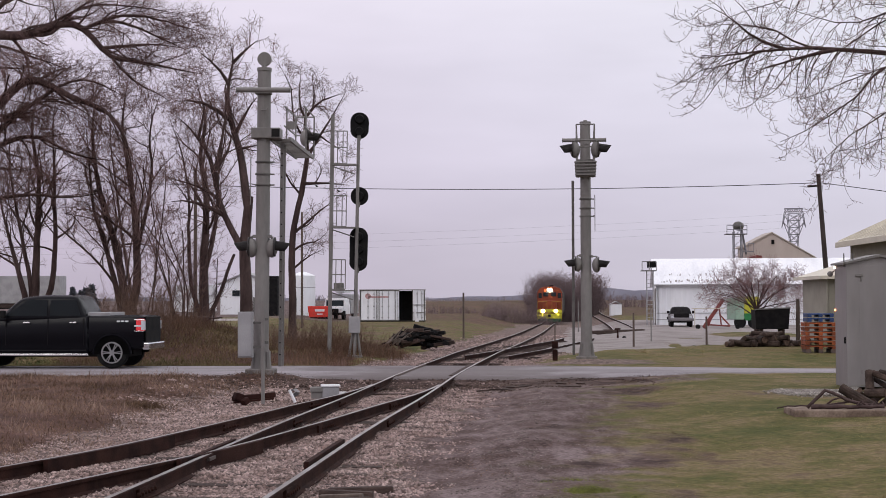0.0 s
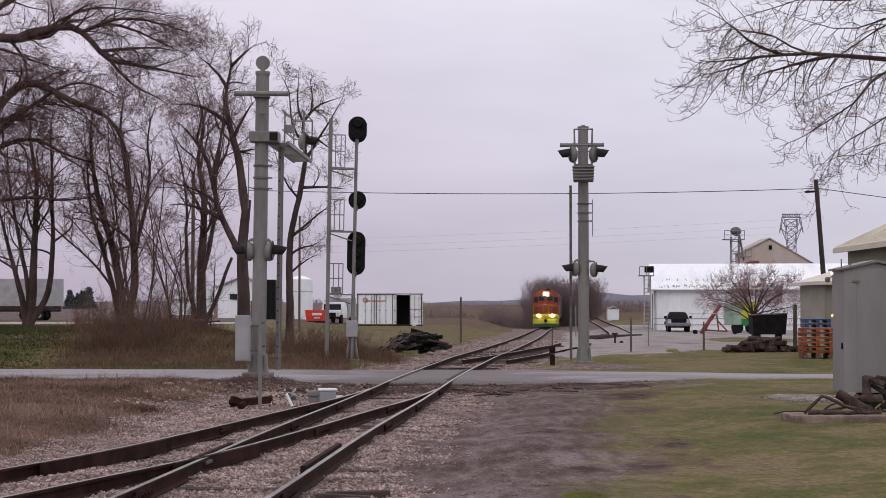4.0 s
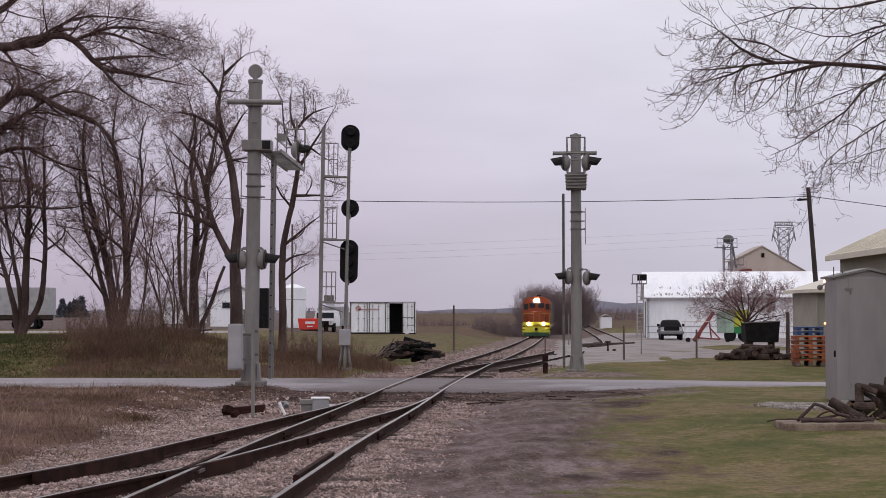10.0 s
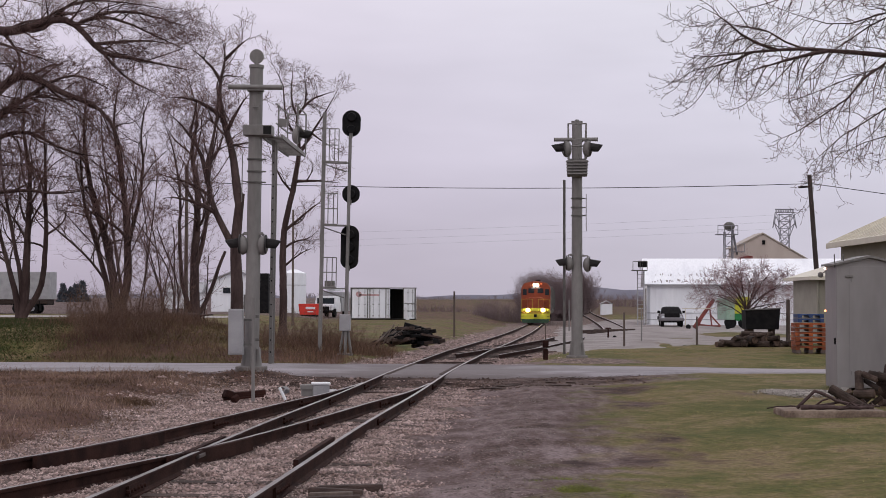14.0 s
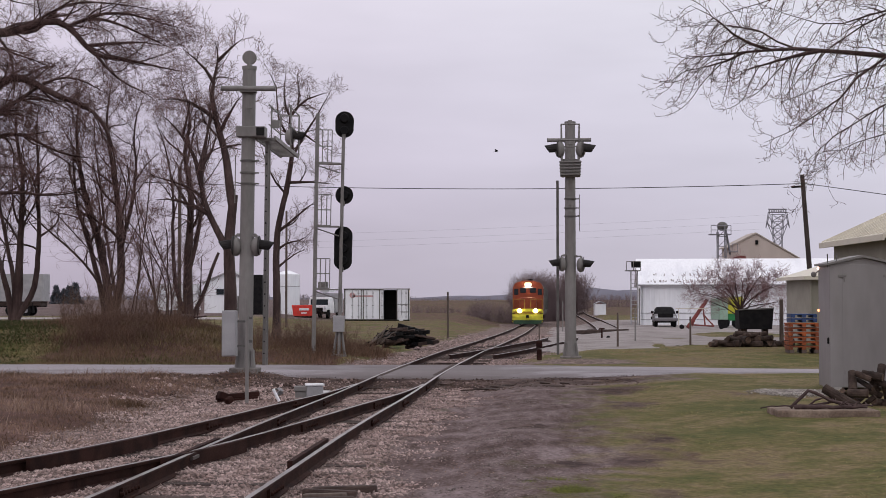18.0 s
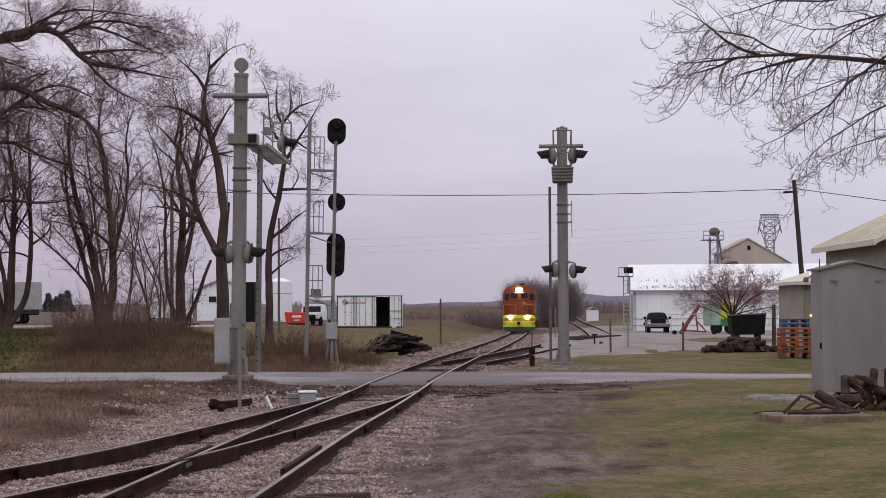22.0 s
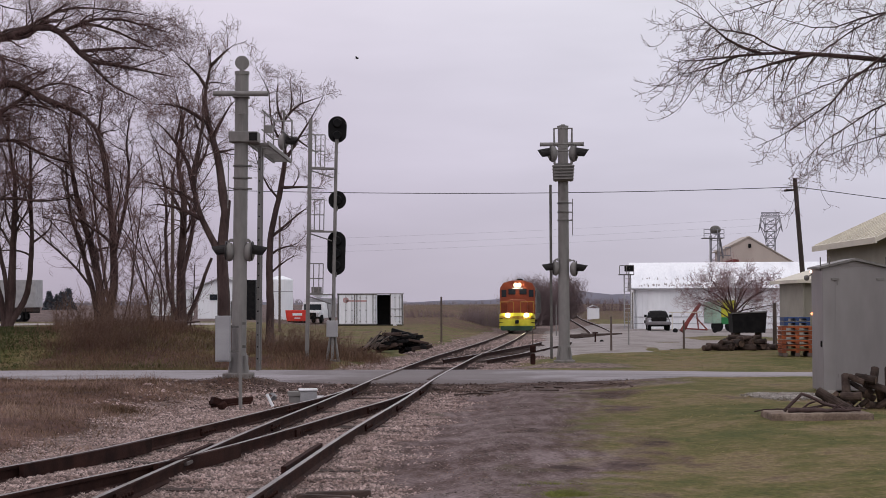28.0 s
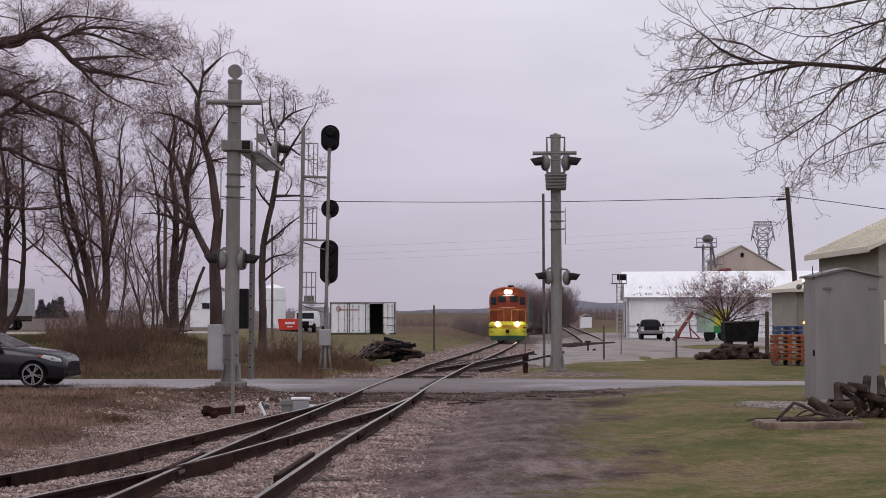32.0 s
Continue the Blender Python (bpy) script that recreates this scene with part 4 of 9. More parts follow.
rb = random.Random(12)
fallen_branch("arched cut tree branch propped on a slab", [(5.48, 23.58, 0.19), (5.63, 23.58, 0.36), (5.76, 23.60, 0.46), (5.98, 23.62, 0.36), (6.24, 23.66, 0.27), (6.80, 23.75, 0.21)], 0.028, 0.014, 1)
fallen_branch("thick bare branch lying along a slab", [(5.50, 23.50, 0.215), (5.9, 23.47, 0.22), (6.3, 23.52, 0.215), (6.62, 23.50, 0.22)], 0.040, 0.022, 2)
fallen_branch("bare cut tree branch lying on a slab", [(5.62, 23.68, 0.21), (5.95, 23.72, 0.24), (6.2, 23.70, 0.28), (6.5, 23.72, 0.22)], 0.026, 0.012, 3)
fallen_branch("bare cut tree branch lying on a slab", [(5.78, 23.75, 0.21), (5.90, 23.72, 0.31), (6.1, 23.70, 0.33), (6.35, 23.60, 0.22)], 0.017, 0.009, 4)
fallen_branch("thin stick poking over the edge of a slab", [(5.02, 23.66, 0.18), (5.3, 23.68, 0.22), (5.7, 23.70, 0.22)], 0.010, 0.014, 5, 1)


def log_piece(m, length, r, group, label="round cut firewood log with pale sawn end"):
    lg = thing("log", m, label, "log", group)
    bm = B()
    cyl(bm, (0, -length / 2, 0), (0, length / 2, 0), r, r * 0.93, 12)
    for v in bm.verts:
        v.co += Vector((v.co.x, 0, v.co.z)) * 0.12 * noise.noise(v.co * 7 + Vector((m.translation.x, 0, 0)))
    part("bark", bm, M["log"], lg, smooth=False)
    for s in (-1, 1):
        bm = B()
        cyl(bm, (0, s * (length / 2 + 0.002), 0), (0, s * (length / 2 + 0.006), 0), r * 0.82, r * 0.82, 12)
        part("sawn_end", bm, M["log_end"], lg)


for i in range(30):
    row = 0 if i < 10 else 1 if i < 19 else 2 if i < 26 else 3
    k = i - (0, 10, 19, 26)[row]
    log_piece(pose(6.72 + 0.13 * row + k * 0.17 + rb.uniform(-0.04, 0.04), 25.5 + rb.uniform(-0.15, 0.15), 0.17 + row * 0.145 + rb.uniform(-0.03, 0.04), rb.uniform(-45, 45) + (35 if row > 1 else 0), 0, rb.uniform(-70, 70)), rb.uniform(0.26, 0.42), rb.uniform(0.045, 0.08), "firewood pile by the case")
log_piece(pose(6.62, 25.0, 0.26, 28, 0, 55), 0.62, 0.085, "firewood pile by the case", "grey fallen log lying beside a firewood pile")

# ---- yard beyond the road ----
crates = thing("pallet_stack", (12.85, 53.6, 0.0, 0, 0, -4), "stack of orange plastic pallets topped with blue ones", "pallet stack")
for i in range(8):
    bm = B()
    col = "orange" if i < 6 else "blue"
    w = 1.08 if i < 6 else 0.9
    zz = 0.16 + i * 0.16
    bx(bm, 0, 0, zz + 0.06, w, 1.0, 0.05, bevel=0.01)
    for sx in (-0.42, 0, 0.42):
        bx(bm, sx * w, 0, zz, 0.14, 1.0, 0.09, bevel=0.01)
    part("pallet", bm, M[col], crates)
bm = B()
for sx in (-0.42, 0, 0.42):
    bx(bm, sx, 0, 0.06, 0.16, 1.0, 0.12)
part("bearer", bm, M["wood"], crates)
for k in range(29):
    row = 0 if k < 17 else 1 if k < 26 else 2
    i = k - (0, 17, 26)[row]
    log_piece(pose(11.0 + (0.0, 0.6, 1.1)[row] + i * (0.165, 0.19, 0.26)[row] + rb.uniform(-0.06, 0.06), 60.3 + rb.uniform(-0.3, 0.3), 0.10 + 0.19 * row + rb.uniform(-0.03, 0.04), rb.uniform(-16, 16), 0, rb.uniform(-10, 170)), rb.uniform(0.4, 1.0), rb.uniform(0.07, 0.16), "log pile in the yard", "rough brown log in a yard pile")
bin_ = thing("dark_trailer_bin", (13.05, 62.2, 0.46, 0, 0, -3), "low black open trailer bin in the yard", "bin")
bm = B()
prism(bm, [(-0.75, 0.2), (0.55, 0.2), (0.62, 1.05), (-0.78, 0.98)], "y", -0.6, 0.6, 0.02)
part("body", bm, M["black"], bin_)
bm = B()
bx(bm, -0.08, -0.61, 1.02, 1.42, 0.05, 0.05, ry=-2.5)
part("rim", bm, M["galv_dark"], bin_)
for sx in (-0.5, 0.35):
    bm = B()
    bx(bm, sx, 0, -0.2, 0.12, 1.0, 0.82)
    part("skid", bm, M["tie"], bin_)


def post(name, x, y, h, r, material, label, lean=0.0, base=None):
    p = thing(name, (x, y, (ground_z(x, y) if base is None else base) - 0.03, 0, lean, 0), label, "post")
    bm = B()
    cyl(bm, (0, 0, 0), (0, 0, h + 0.03), r, r * 0.85, 8)
    part("shaft", bm, M[material], p)
    bm = B()
    cyl(bm, (0, 0, h + 0.03), (0, 0, h + 0.05), r * 0.95, r * 0.5, 8)
    part("tip", bm, M[material], p)


post("thin_pole", -9.8, 100, 7.6, 0.08, "wood", "slender dark pole beyond the trees")
post("thin_pole", -16.8, 100, 10.3, 0.13, "wood", "dark wooden pole behind the trees")
post("wooden_post", 14.04, 62.0, 1.85, 0.09, "wood", "short rusty brown post beside a bin")
post("wooden_post", 0.68, 87, 2.6, 0.06, "wood", "weathered wooden post in the field")
post("fence_post", 7.5, 63, 1.4, 0.045, "wood", "dark thin fence post in grass")
post("fence_post", 10.5, 63, 1.15, 0.045, "wood", "dark thin fence post in grass")
post("fence_post", 9.2, 70.5, 1.5, 0.03, "galv", "thin grey steel fence post in gravel")
post("fence_post", 9.8, 118, 2.4, 0.05, "galv", "thin pale post by the siding")


# ---- white barn ----
def barn():
    y0, x0, x1 = 120.0, 16.1, 46.0
    zb = ground_z(20, 120) - 0.1
    b = thing("white_barn", Matrix.Translation((16.1, 120, 0)) @ pose(0, 0, 0, 0, 0, -6.5) @ Matrix.Translation((-16.1, -120, 0)), "long white metal barn with streaked white metal roof", "barn")
    eave, ridge = 3.05, 5.15
    bm = B()
    n = 75
    outline = []
    for i in range(n):
        xa = x0 + (x1 - x0) * i / n
        w = (x1 - x0) / n
        outline += [(xa, y0), (xa + 0.62 * w, y0), (xa + 0.68 * w, y0 - 0.008), (xa + 0.94 * w, y0 - 0.008)]
    outline += [(x1, y0), (x1, y0 + 0.2), (x0, y0 + 0.2)]
    prism(bm, outline, "z", zb, eave)
    part("wall", bm, M["white_metal"], b)
    bm = B()
    prism(bm, [(y0, zb), (y0 + 16, zb), (y0 + 16, eave), (y0 + 8, ridge), (y0, eave)], "x", x0 - 0.02, x0 + 0.2)
    prism(bm, [(y0, zb), (y0 + 16, zb), (y0 + 16, eave), (y0 + 8, ridge), (y0, eave)], "x", x1 - 0.2, x1 + 0.02)
    bx(bm, (x0 + x1) / 2, y0 + 16, (zb + eave) / 2, x1 - x0, 0.2, eave - zb)
    part("wall", bm, M["white_metal"], b)
    bm = B()
    prism(bm, [(y0 - 0.35, eave - 0.12), (y0 + 8, ridge), (y0 + 16.3, eave - 0.1), (y0 + 16.3, eave), (y0 + 8, ridge + 0.12), (y0 - 0.35, eave)], "x", x0 - 0.25, x1 + 0.25)
    roof = part("roof", bm, mat("white_roof_sheet", (0.80, 0.80, 0.83), (0.70, 0.70, 0.74), 0.8, 0.45, 0.05, 8, c3=(0.79, 0.79, 0.82), stretch=(1, 0.2, 0.2)), b)
    bm = B()
    for i in range(60):
        xa = x0 + 0.2 + i * 0.5
        bx(bm, xa, y0 + 3.83, (eave + ridge) / 2 + 0.066, 0.03, 8.4, 0.02, rx=math.degrees(math.atan2(ridge - eave, 8.35)))
    part("roof_rib", bm, M["white_metal"], roof)
    rs = random.Random(4)
    peeled = mat("bare_roof_metal", (0.24, 0.21, 0.21), (0.34, 0.31, 0.31), 4, 0.7)
    slope = math.atan2(ridge + 0.12 - eave, 8.35)
    for i in range(150):
        L = rs.uniform(0.25, 0.75)
        yy = y0 + (0.5, 0.6, 2.5)[i % 3] + rs.uniform(-0.25, 0.3)
        zz = eave + (yy - y0 + 0.35) * math.tan(slope) + 0.018
        bm = B()
        bx(bm, x0 + 0.5 + i * 0.095 + rs.uniform(-0.3, 0.3), yy, zz, rs.uniform(0.03, 0.12), L, 0.006, rx=math.degrees(slope))
        part("peeled_patch", bm, peeled, roof, "dark streak of peeled paint")
    bm = B()
    bx(bm, (x0 + x1) / 2, y0 - 0.37, eave - 0.07, x1 - x0 + 0.5, 0.06, 0.1)
    part("gutter", bm, M["silver"], b)
    bm = B()
    bx(bm, (x0 + x1) / 2, y0 - 0.04, zb + 1.05, x1 - x0, 0.03, 0.05)
    part("rail_strip", bm, M["silver"], b)
    bm = B()
    bx(bm, (x0 + x1) / 2, y0 - 0.04, zb + 0.55, x1 - x0, 0.03, 0.04)
    part("rail_strip", bm, M["silver"], b)
    bm = B()
    bx(bm, x0 - 0.05, y0 + 3, zb + 1.5, 0.06, 2.6, 3.0)
    part("door", bm, M["galv"], b)
    # ladder and platform with floodlights on the end wall
    pf = thing("floodlight_mast", (15.4, 118.5, zb), "white steel mast with platform and dark floodlights", "light mast")
    bm = B()
    for sx in (-0.25, 0.25):
        cyl(bm, (sx, 0, 0), (sx, 0, 4.3), 0.05, 0.05, 8)
    for k in range(12):
        cyl(bm, (-0.25, 0, 0.4 + 0.33 * k), (0.25, 0, 0.4 + 0.33 * k), 0.02, 0.02, 6)
    part("mast", bm, M["silver"], pf)
    bm = B()
    bx(bm, -0.1, 0, 4.35, 1.15, 0.8, 0.08)
    for xx in (-0.65, -0.1, 0.45):
        cyl(bm, (xx, -0.4, 4.4), (xx, -0.4, 5.05), 0.03, 0.03, 6)
    cyl(bm, (-0.65, -0.4, 5.05), (0.45, -0.4, 5.05), 0.03, 0.03, 6)
    part("platform", bm, M["galv_dark"], pf)
    for xx in (-0.05, 0.3):
        bm = B()
        bx(bm, xx, 0, 4.85, 0.32, 0.3, 0.5, bevel=0.04)
        part("floodlight", bm, M["black"], pf)


barn()


def elevator():
    y0 = 180.0
    e = thing("grain_elevator", (0, 0, 0), "tan gabled grain storage shed behind a barn", "farm building")
    zb = -1.0
    bm = B()
    prism(bm, [(34.7, zb), (43.7, zb), (43.7, 6.2), (37.8, 9.6), (34.7, 8.1)], "y", y0, y0 + 5)
    part("wall", bm, mat("tan_sheet_wall", (0.50, 0.43, 0.39), (0.43, 0.36, 0.325), 0.5, 0.7, stretch=(1, 1, 0.3)), e)
    bm = B()
    prism(bm, [(34.4, 7.9), (37.8, 9.62), (44.2, 5.95), (44.2, 6.07), (37.8, 9.78), (34.4, 8.06)], "y", y0 - 0.15, y0 + 5.1)
    part("roof", bm, mat("tan_ridge_roof", (0.40, 0.35, 0.31), (0.36, 0.31, 0.27), 1, 0.7), e)
    bm = B()
    bx(bm, 37.9, y0 - 0.05, 8.6, 0.35, 0.1, 0.5)
    part("vent", bm, M["black"], e)
    bm = B()
    prism(bm, [(32.9, zb), (36.0, zb), (36.0, 6.9), (35.4, 6.95), (32.9, 6.2)], "y", y0 - 3, y0 - 0.6)
    part("lean_to", bm, M["dark_red"], e, "rusty red lean-to roof")
    t = thing("bucket_elevator_tower", (33.0, 176.0, zb + 1.05), "steel bucket elevator tower with platform and dark head", "tower")
    bm = B()
    for sx in (-0.45, 0.45):
        for sy in (-0.4, 0.4):
            cyl(bm, (sx, sy, 0), (sx, sy, 9.6), 0.07, 0.07, 6)
    for k in range(8):
        z = 1.0 + k * 1.15
        cyl(bm, (-0.45, -0.4, z), (0.45, -0.4, z + 0.9), 0.035, 0.035, 5)
        cyl(bm, (-0.45, -0.4, z), (0.45, -0.4, z), 0.035, 0.035, 5)
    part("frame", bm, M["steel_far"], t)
    bm = B()
    bx(bm, -0.2, 0, 9.3, 2.4, 1.6, 0.1)
    for xx in (-1.35, -0.6, 0.2, 0.95):
        cyl(bm, (xx, -0.8, 9.3), (xx, -0.8, 10.3), 0.04, 0.04, 6)
    for zz in (9.8, 10.3):
        cyl(bm, (-1.35, -0.8, zz), (0.95, -0.8, zz), 0.04, 0.04, 6)
    bx(bm, 1.2, 0, 7.3, 1.2, 1.2, 0.1)
    for xx in (1.1, 1.75):
        cyl(bm, (xx, -0.6, 7.3), (xx, -0.6, 8.2), 0.04, 0.04, 6)
    cyl(bm, (1.1, -0.6, 8.2), (1.75, -0.6, 8.2), 0.04, 0.04, 6)
    part("platform", bm, M["steel_far"], t)
    bm = B()
    ball(bm, (0.1, 0, 10.25), 0.62, 1.05, 0.8, 0.85, 16, 10)
    part("head", bm, M["galv_dark"], t, "dark rounded elevator head", True)
    bm = B()
    cyl(bm, (0.5, 0, 9.8), (1.1, 0.5, 7.0), 0.12, 0.12, 8)
    part("spout", bm, M["steel_far"], t)


elevator()


def pylon():
    d = 880.0
    p = thing("transmission_pylon", (197.5, d, -3), "tall grey lattice transmission pylon on the horizon", "pylon")

    def leg(z):
        return 4.2 - 1.9 * z / 38 if z < 38 else 2.3 + 1.5 * (z - 38) / 19
    bm = B()
    zs = [0, 8, 15, 21, 26, 30, 34, 38, 42, 46, 50, 54]
    for a, b2 in zip(zs, zs[1:]):
        for q in (-1.6, 1.6):
            for s in (-1, 1):
                cyl(bm, (s * leg(a), q, a), (s * leg(b2), q, b2), 0.22, 0.22, 4)
                cyl(bm, (s * leg(a), q, a), (-s * leg(b2), q, b2), 0.13, 0.13, 4)
            cyl(bm, (-leg(b2), q, b2), (leg(b2), q, b2), 0.13, 0.13, 4)
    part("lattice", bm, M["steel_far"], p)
    for s in (-1, 1):
        bm = B()
        for (xa, za), (xb, zb) in (((2.4, 40), (5.9, 49)), ((5.9, 49), (4.6, 55)), ((5.9, 49), (6.9, 46)), ((6.9, 46), (5.4, 55)), ((3.2, 46), (5.9, 49)), ((3.4, 50), (5.2, 53))):
            cyl(bm, (s * xa, 0, za), (s * xb, 0, zb), 0.24, 0.24, 4)
        part("arm", bm, M["steel_far"], p)
    bm = B()
    for k in range(8):
        xa = -5.4 + k * 1.35
        cyl(bm, (xa, 0, 55), (xa + 1.35, 0, 57), 0.2, 0.2, 4)
        cyl(bm, (xa, 0, 57), (xa + 1.35, 0, 55), 0.2, 0.2, 4)
    for z in (55, 57):
        cyl(bm, (-5.4, 0, z), (5.4, 0, z), 0.26, 0.26, 4)
    part("crossbeam", bm, M["steel_far"], p)
    for z0, z1 in ((46, 34), (50, 37), (54, 42)):
        w = thing("power_line", (0, 0, 0), "thin distant sagging transmission line", "power line", "lines of the pylon")
        cable(w, [Vector((197.5 - u * 620 / 30, d + 40 * u / 30, z0 - 3 - u / 30 * (z0 - z1) - 22.4 * u / 30 * (1 - u / 30))) for u in range(31)], 0.032, "steel_far")


pylon()


# ---- sheds by the yard ----
def sheds():
    s = thing("small_cream_shed", (0, 0, 0), "small cream-sided shed with pale hipped roof", "shed")
    y0, x0, x1, ze = 66.0, 16.0, 21.7, 2.85
    bm = B()
    bx(bm, (x0 + x1) / 2, y0 + 2.7, ze / 2 - 0.3, x1 - x0 - 0.7, 4.8, ze + 0.5)
    part("wall", bm, M["cream"], s)
    bm = B()
    lo = [bm.verts.new(v) for v in ((x0, y0, ze), (x1, y0, ze), (x1, y0 + 5.4, ze), (x0, y0 + 5.4, ze))]
    hi = [bm.verts.new(v) for v in ((x0 + 2.3, y0 + 2.7, ze + 0.85), (x1 - 2.3, y0 + 2.7, ze + 0.85))]
    for f in ((lo[0], lo[1], hi[1], hi[0]), (lo[2], lo[3], hi[0], hi[1]), (lo[3], lo[0], hi[0]), (lo[1], lo[2], hi[1]), lo[::-1]):
        bm.faces.new(f)
    part("roof", bm, M["cream_roof"], s)
    for a, c, sx, sy in (((x0 + x1) / 2, y0 - 0.02, x1 - x0 + 0.1, 0.05), (x0 - 0.02, y0 + 2.7, 0.05, 5.4)):
        bm = B()
        bx(bm, a, c, ze - 0.05, sx, sy, 0.15)
        part("fascia", bm, M["cream_roof"], s)
    bm = B()
    cyl(bm, (x0 + 0.28, y0 + 0.24, -0.4), (x0 + 0.28, y0 + 0.24, ze), 0.045, 0.045, 8)
    part("downpipe", bm, M["cream"], s)
    h = thing("cream_house", (0, 0, 0), "cream building with pale metal gabled roof", "house")
    y0, y1, xe, w, ze, zr = 51.6, 60.2, 15.2, 10.4, 4.0, 6.35
    xm = xe + w / 2
    bm = B()
    prism(bm, [(xe + 0.45, -0.3), (xe + w - 0.45, -0.3), (xe + w - 0.45, ze + 0.1), (xm, zr - 0.12), (xe + 0.45, ze + 0.1)], "y", y0 + 0.45, y1 - 0.3)
    part("wall", bm, M["cream"], h)
    bm = B()
    prism(bm, [(xe, ze - 0.06), (xm, zr - 0.06), (xe + w, ze - 0.06), (xe + w, ze + 0.1), (xm, zr + 0.12), (xe, ze + 0.1)], "y", y0, y1)
    roof = part("roof", bm, M["cream_roof"], h)
    tilt = math.degrees(math.atan2(zr - ze, w / 2))
    for i in range(14):
        bm = B()
        bx(bm, xe + w / 4, y0 + 0.2 + i * 0.63, (ze + zr) / 2 + 0.125, w / 2 / math.cos(radians(tilt)), 0.035, 0.035, ry=-tilt)
        part("roof_seam", bm, M["cream_roof"], roof)
    bm = B()
    bx(bm, xe - 0.03, (y0 + y1) / 2, ze - 0.02, 0.07, y1 - y0, 0.2)
    part("fascia", bm, M["cream_roof"], h)
    bm = B()
    bx(bm, xe + 0.9, y0 + 0.42, 1.5, 0.45, 0.1, 1.3)
    win = part("window", bm, M["glass"], h)
    bm = B()
    for xx in (xe + 0.64, xe + 1.16):
        bx(bm, xx, y0 + 0.41, 1.5, 0.08, 0.12, 1.5)
    part("window_frame", bm, M["white"], win)


sheds()

# ---- utility pole and cable ----
up = thing("utility_pole", (21.1, 85.0, -0.2, 0, -4.0, 0), "dark leaning wooden utility pole", "utility pole")
bm = B()
cyl(bm, (0, 0, 0), (0, 0, 9.05), 0.16, 0.12, 12)
part("pole", bm, mat("dark_creosoted_pole", (0.030, 0.022, 0.020), (0.055, 0.042, 0.038), 3, 0.9, 0.3, 20, stretch=(1, 1, 0.2)), up)
bm = B()
bx(bm, -0.35, 0, 8.4, 0.62, 0.1, 0.12, bevel=0.03)
part("splice_case", bm, M["black"], up)
ln = thing("overhead_cable", (0, 0, 0), "thin black overhead cable sagging from a pole", "cable")
run = [Vector((20.6 - 75 * u / 60, 85 + 3 * u / 60, 8.34 - 2.4 * u / 60 + 5.6 * (u / 60) ** 2)) for u in range(43)][::-1]
run += [Vector((20.6 + u * 14 / 20, 85 - 18 * u / 20, 8.34 - 3.9 * u / 20)) for u in range(1, 21)]
cable(ln, run, 0.021, "wire")


# ---- far left: container, trucks, trailer ----
def container():
    d = 138.0
    c = thing("storage_trailer_box", (-8.3, d, ground_z(-5, d), 0, 0, 0), "old white box trailer body with one dark open door", "container")
    bm = B()
    w, h = 5.9, 2.85
    prism(bm, [(0, 0), (3.55, 0), (3.55, 0.12), (0, 0.12)], "z", 0.1, h)
    part("wall", bm, M["white_metal"], c)
    bm = B()
    prism(bm, [(4.75, 0), (5.9, 0), (5.9, 0.12), (4.75, 0.12)], "z", 0.1, h)
    bx(bm, 5.84, 1.2, h / 2, 0.12, 2.4, h - 0.1)
    bx(bm, 0.06, 1.2, h / 2, 0.12, 2.4, h - 0.1)
    bx(bm, 2.95, 2.36, h / 2, 5.9, 0.1, h - 0.1)
    part("wall", bm, M["white_metal"], c)
    bm = B()
    bx(bm, 2.95, 1.2, h + 0.03, 6.0, 2.5, 0.08)
    part("roof", bm, M["silver"], c)
    # inside painted near-black for the shade behind the open door
    bm = B()
    bx(bm, 2.95, 1.2, 0.05, 5.9, 2.4, 0.1)
    part("floor", bm, M["dark_int"], c)
    bm = B()
    bx(bm, 4.15, 2.0, h / 2, 1.2, 0.1, h - 0.2)
    part("inner_wall", bm, M["dark_int"], c)
    for xx in (0.03, 1.55, 1.75, 3.2, 4.78, 5.87):
        bm = B()
        bx(bm, xx, -0.03, h / 2 + 0.05, 0.07, 0.06, h - 0.1)
        part("rib", bm, M["galv_dark"], c)
    for xx in (0.75, 1.3, 2.05, 2.6, 3.42, 5.2, 5.6):
        bm = B()
        cyl(bm, (xx, -0.05, 0.2), (xx, -0.05, h - 0.1), 0.022, 0.022, 6)
        for zz in (0.35, 1.4, h - 0.35):
            bx(bm, xx, -0.04, zz, 0.16, 0.04, 0.07)
        part("lock_rod", bm, M["silver"], c)
    for zz in (0.12, h - 0.02):
        bm = B()
        bx(bm, 1.78, -0.035, zz, 3.55, 0.05, 0.09)
        part("edge_rail", bm, M["galv_dark"], c)
    bm = B()
    bx(bm, 5.3, -0.05, 1.5, 1.0, 0.03, 0.06)
    bx(bm, 5.3, -0.05, 0.8, 1.0, 0.03, 0.06)
    part("shelf_edge", bm, M["galv_dark"], c)
    bm = B()
    bx(bm, 1.7, -0.02, h - 0.62, 1.9, 0.02, 0.14)
    cyl(bm, (0.75, -0.03, h - 0.55), (0.75, -0.01, h - 0.55), 0.26, 0.26, 16)
    part("faded_lettering", bm, mat("faded_red_mark", (0.45, 0.25, 0.25), (0.55, 0.36, 0.36), 3, 0.7), c, "faded red lettering bar")
    bm = B()
    prism(bm, [(5.0, 0.0), (5.35, 0.0), (5.0, 1.15), (4.85, 1.15)], "y", -0.16, -0.08)
    part("leaning_panel", bm, M["white"], c)


container()


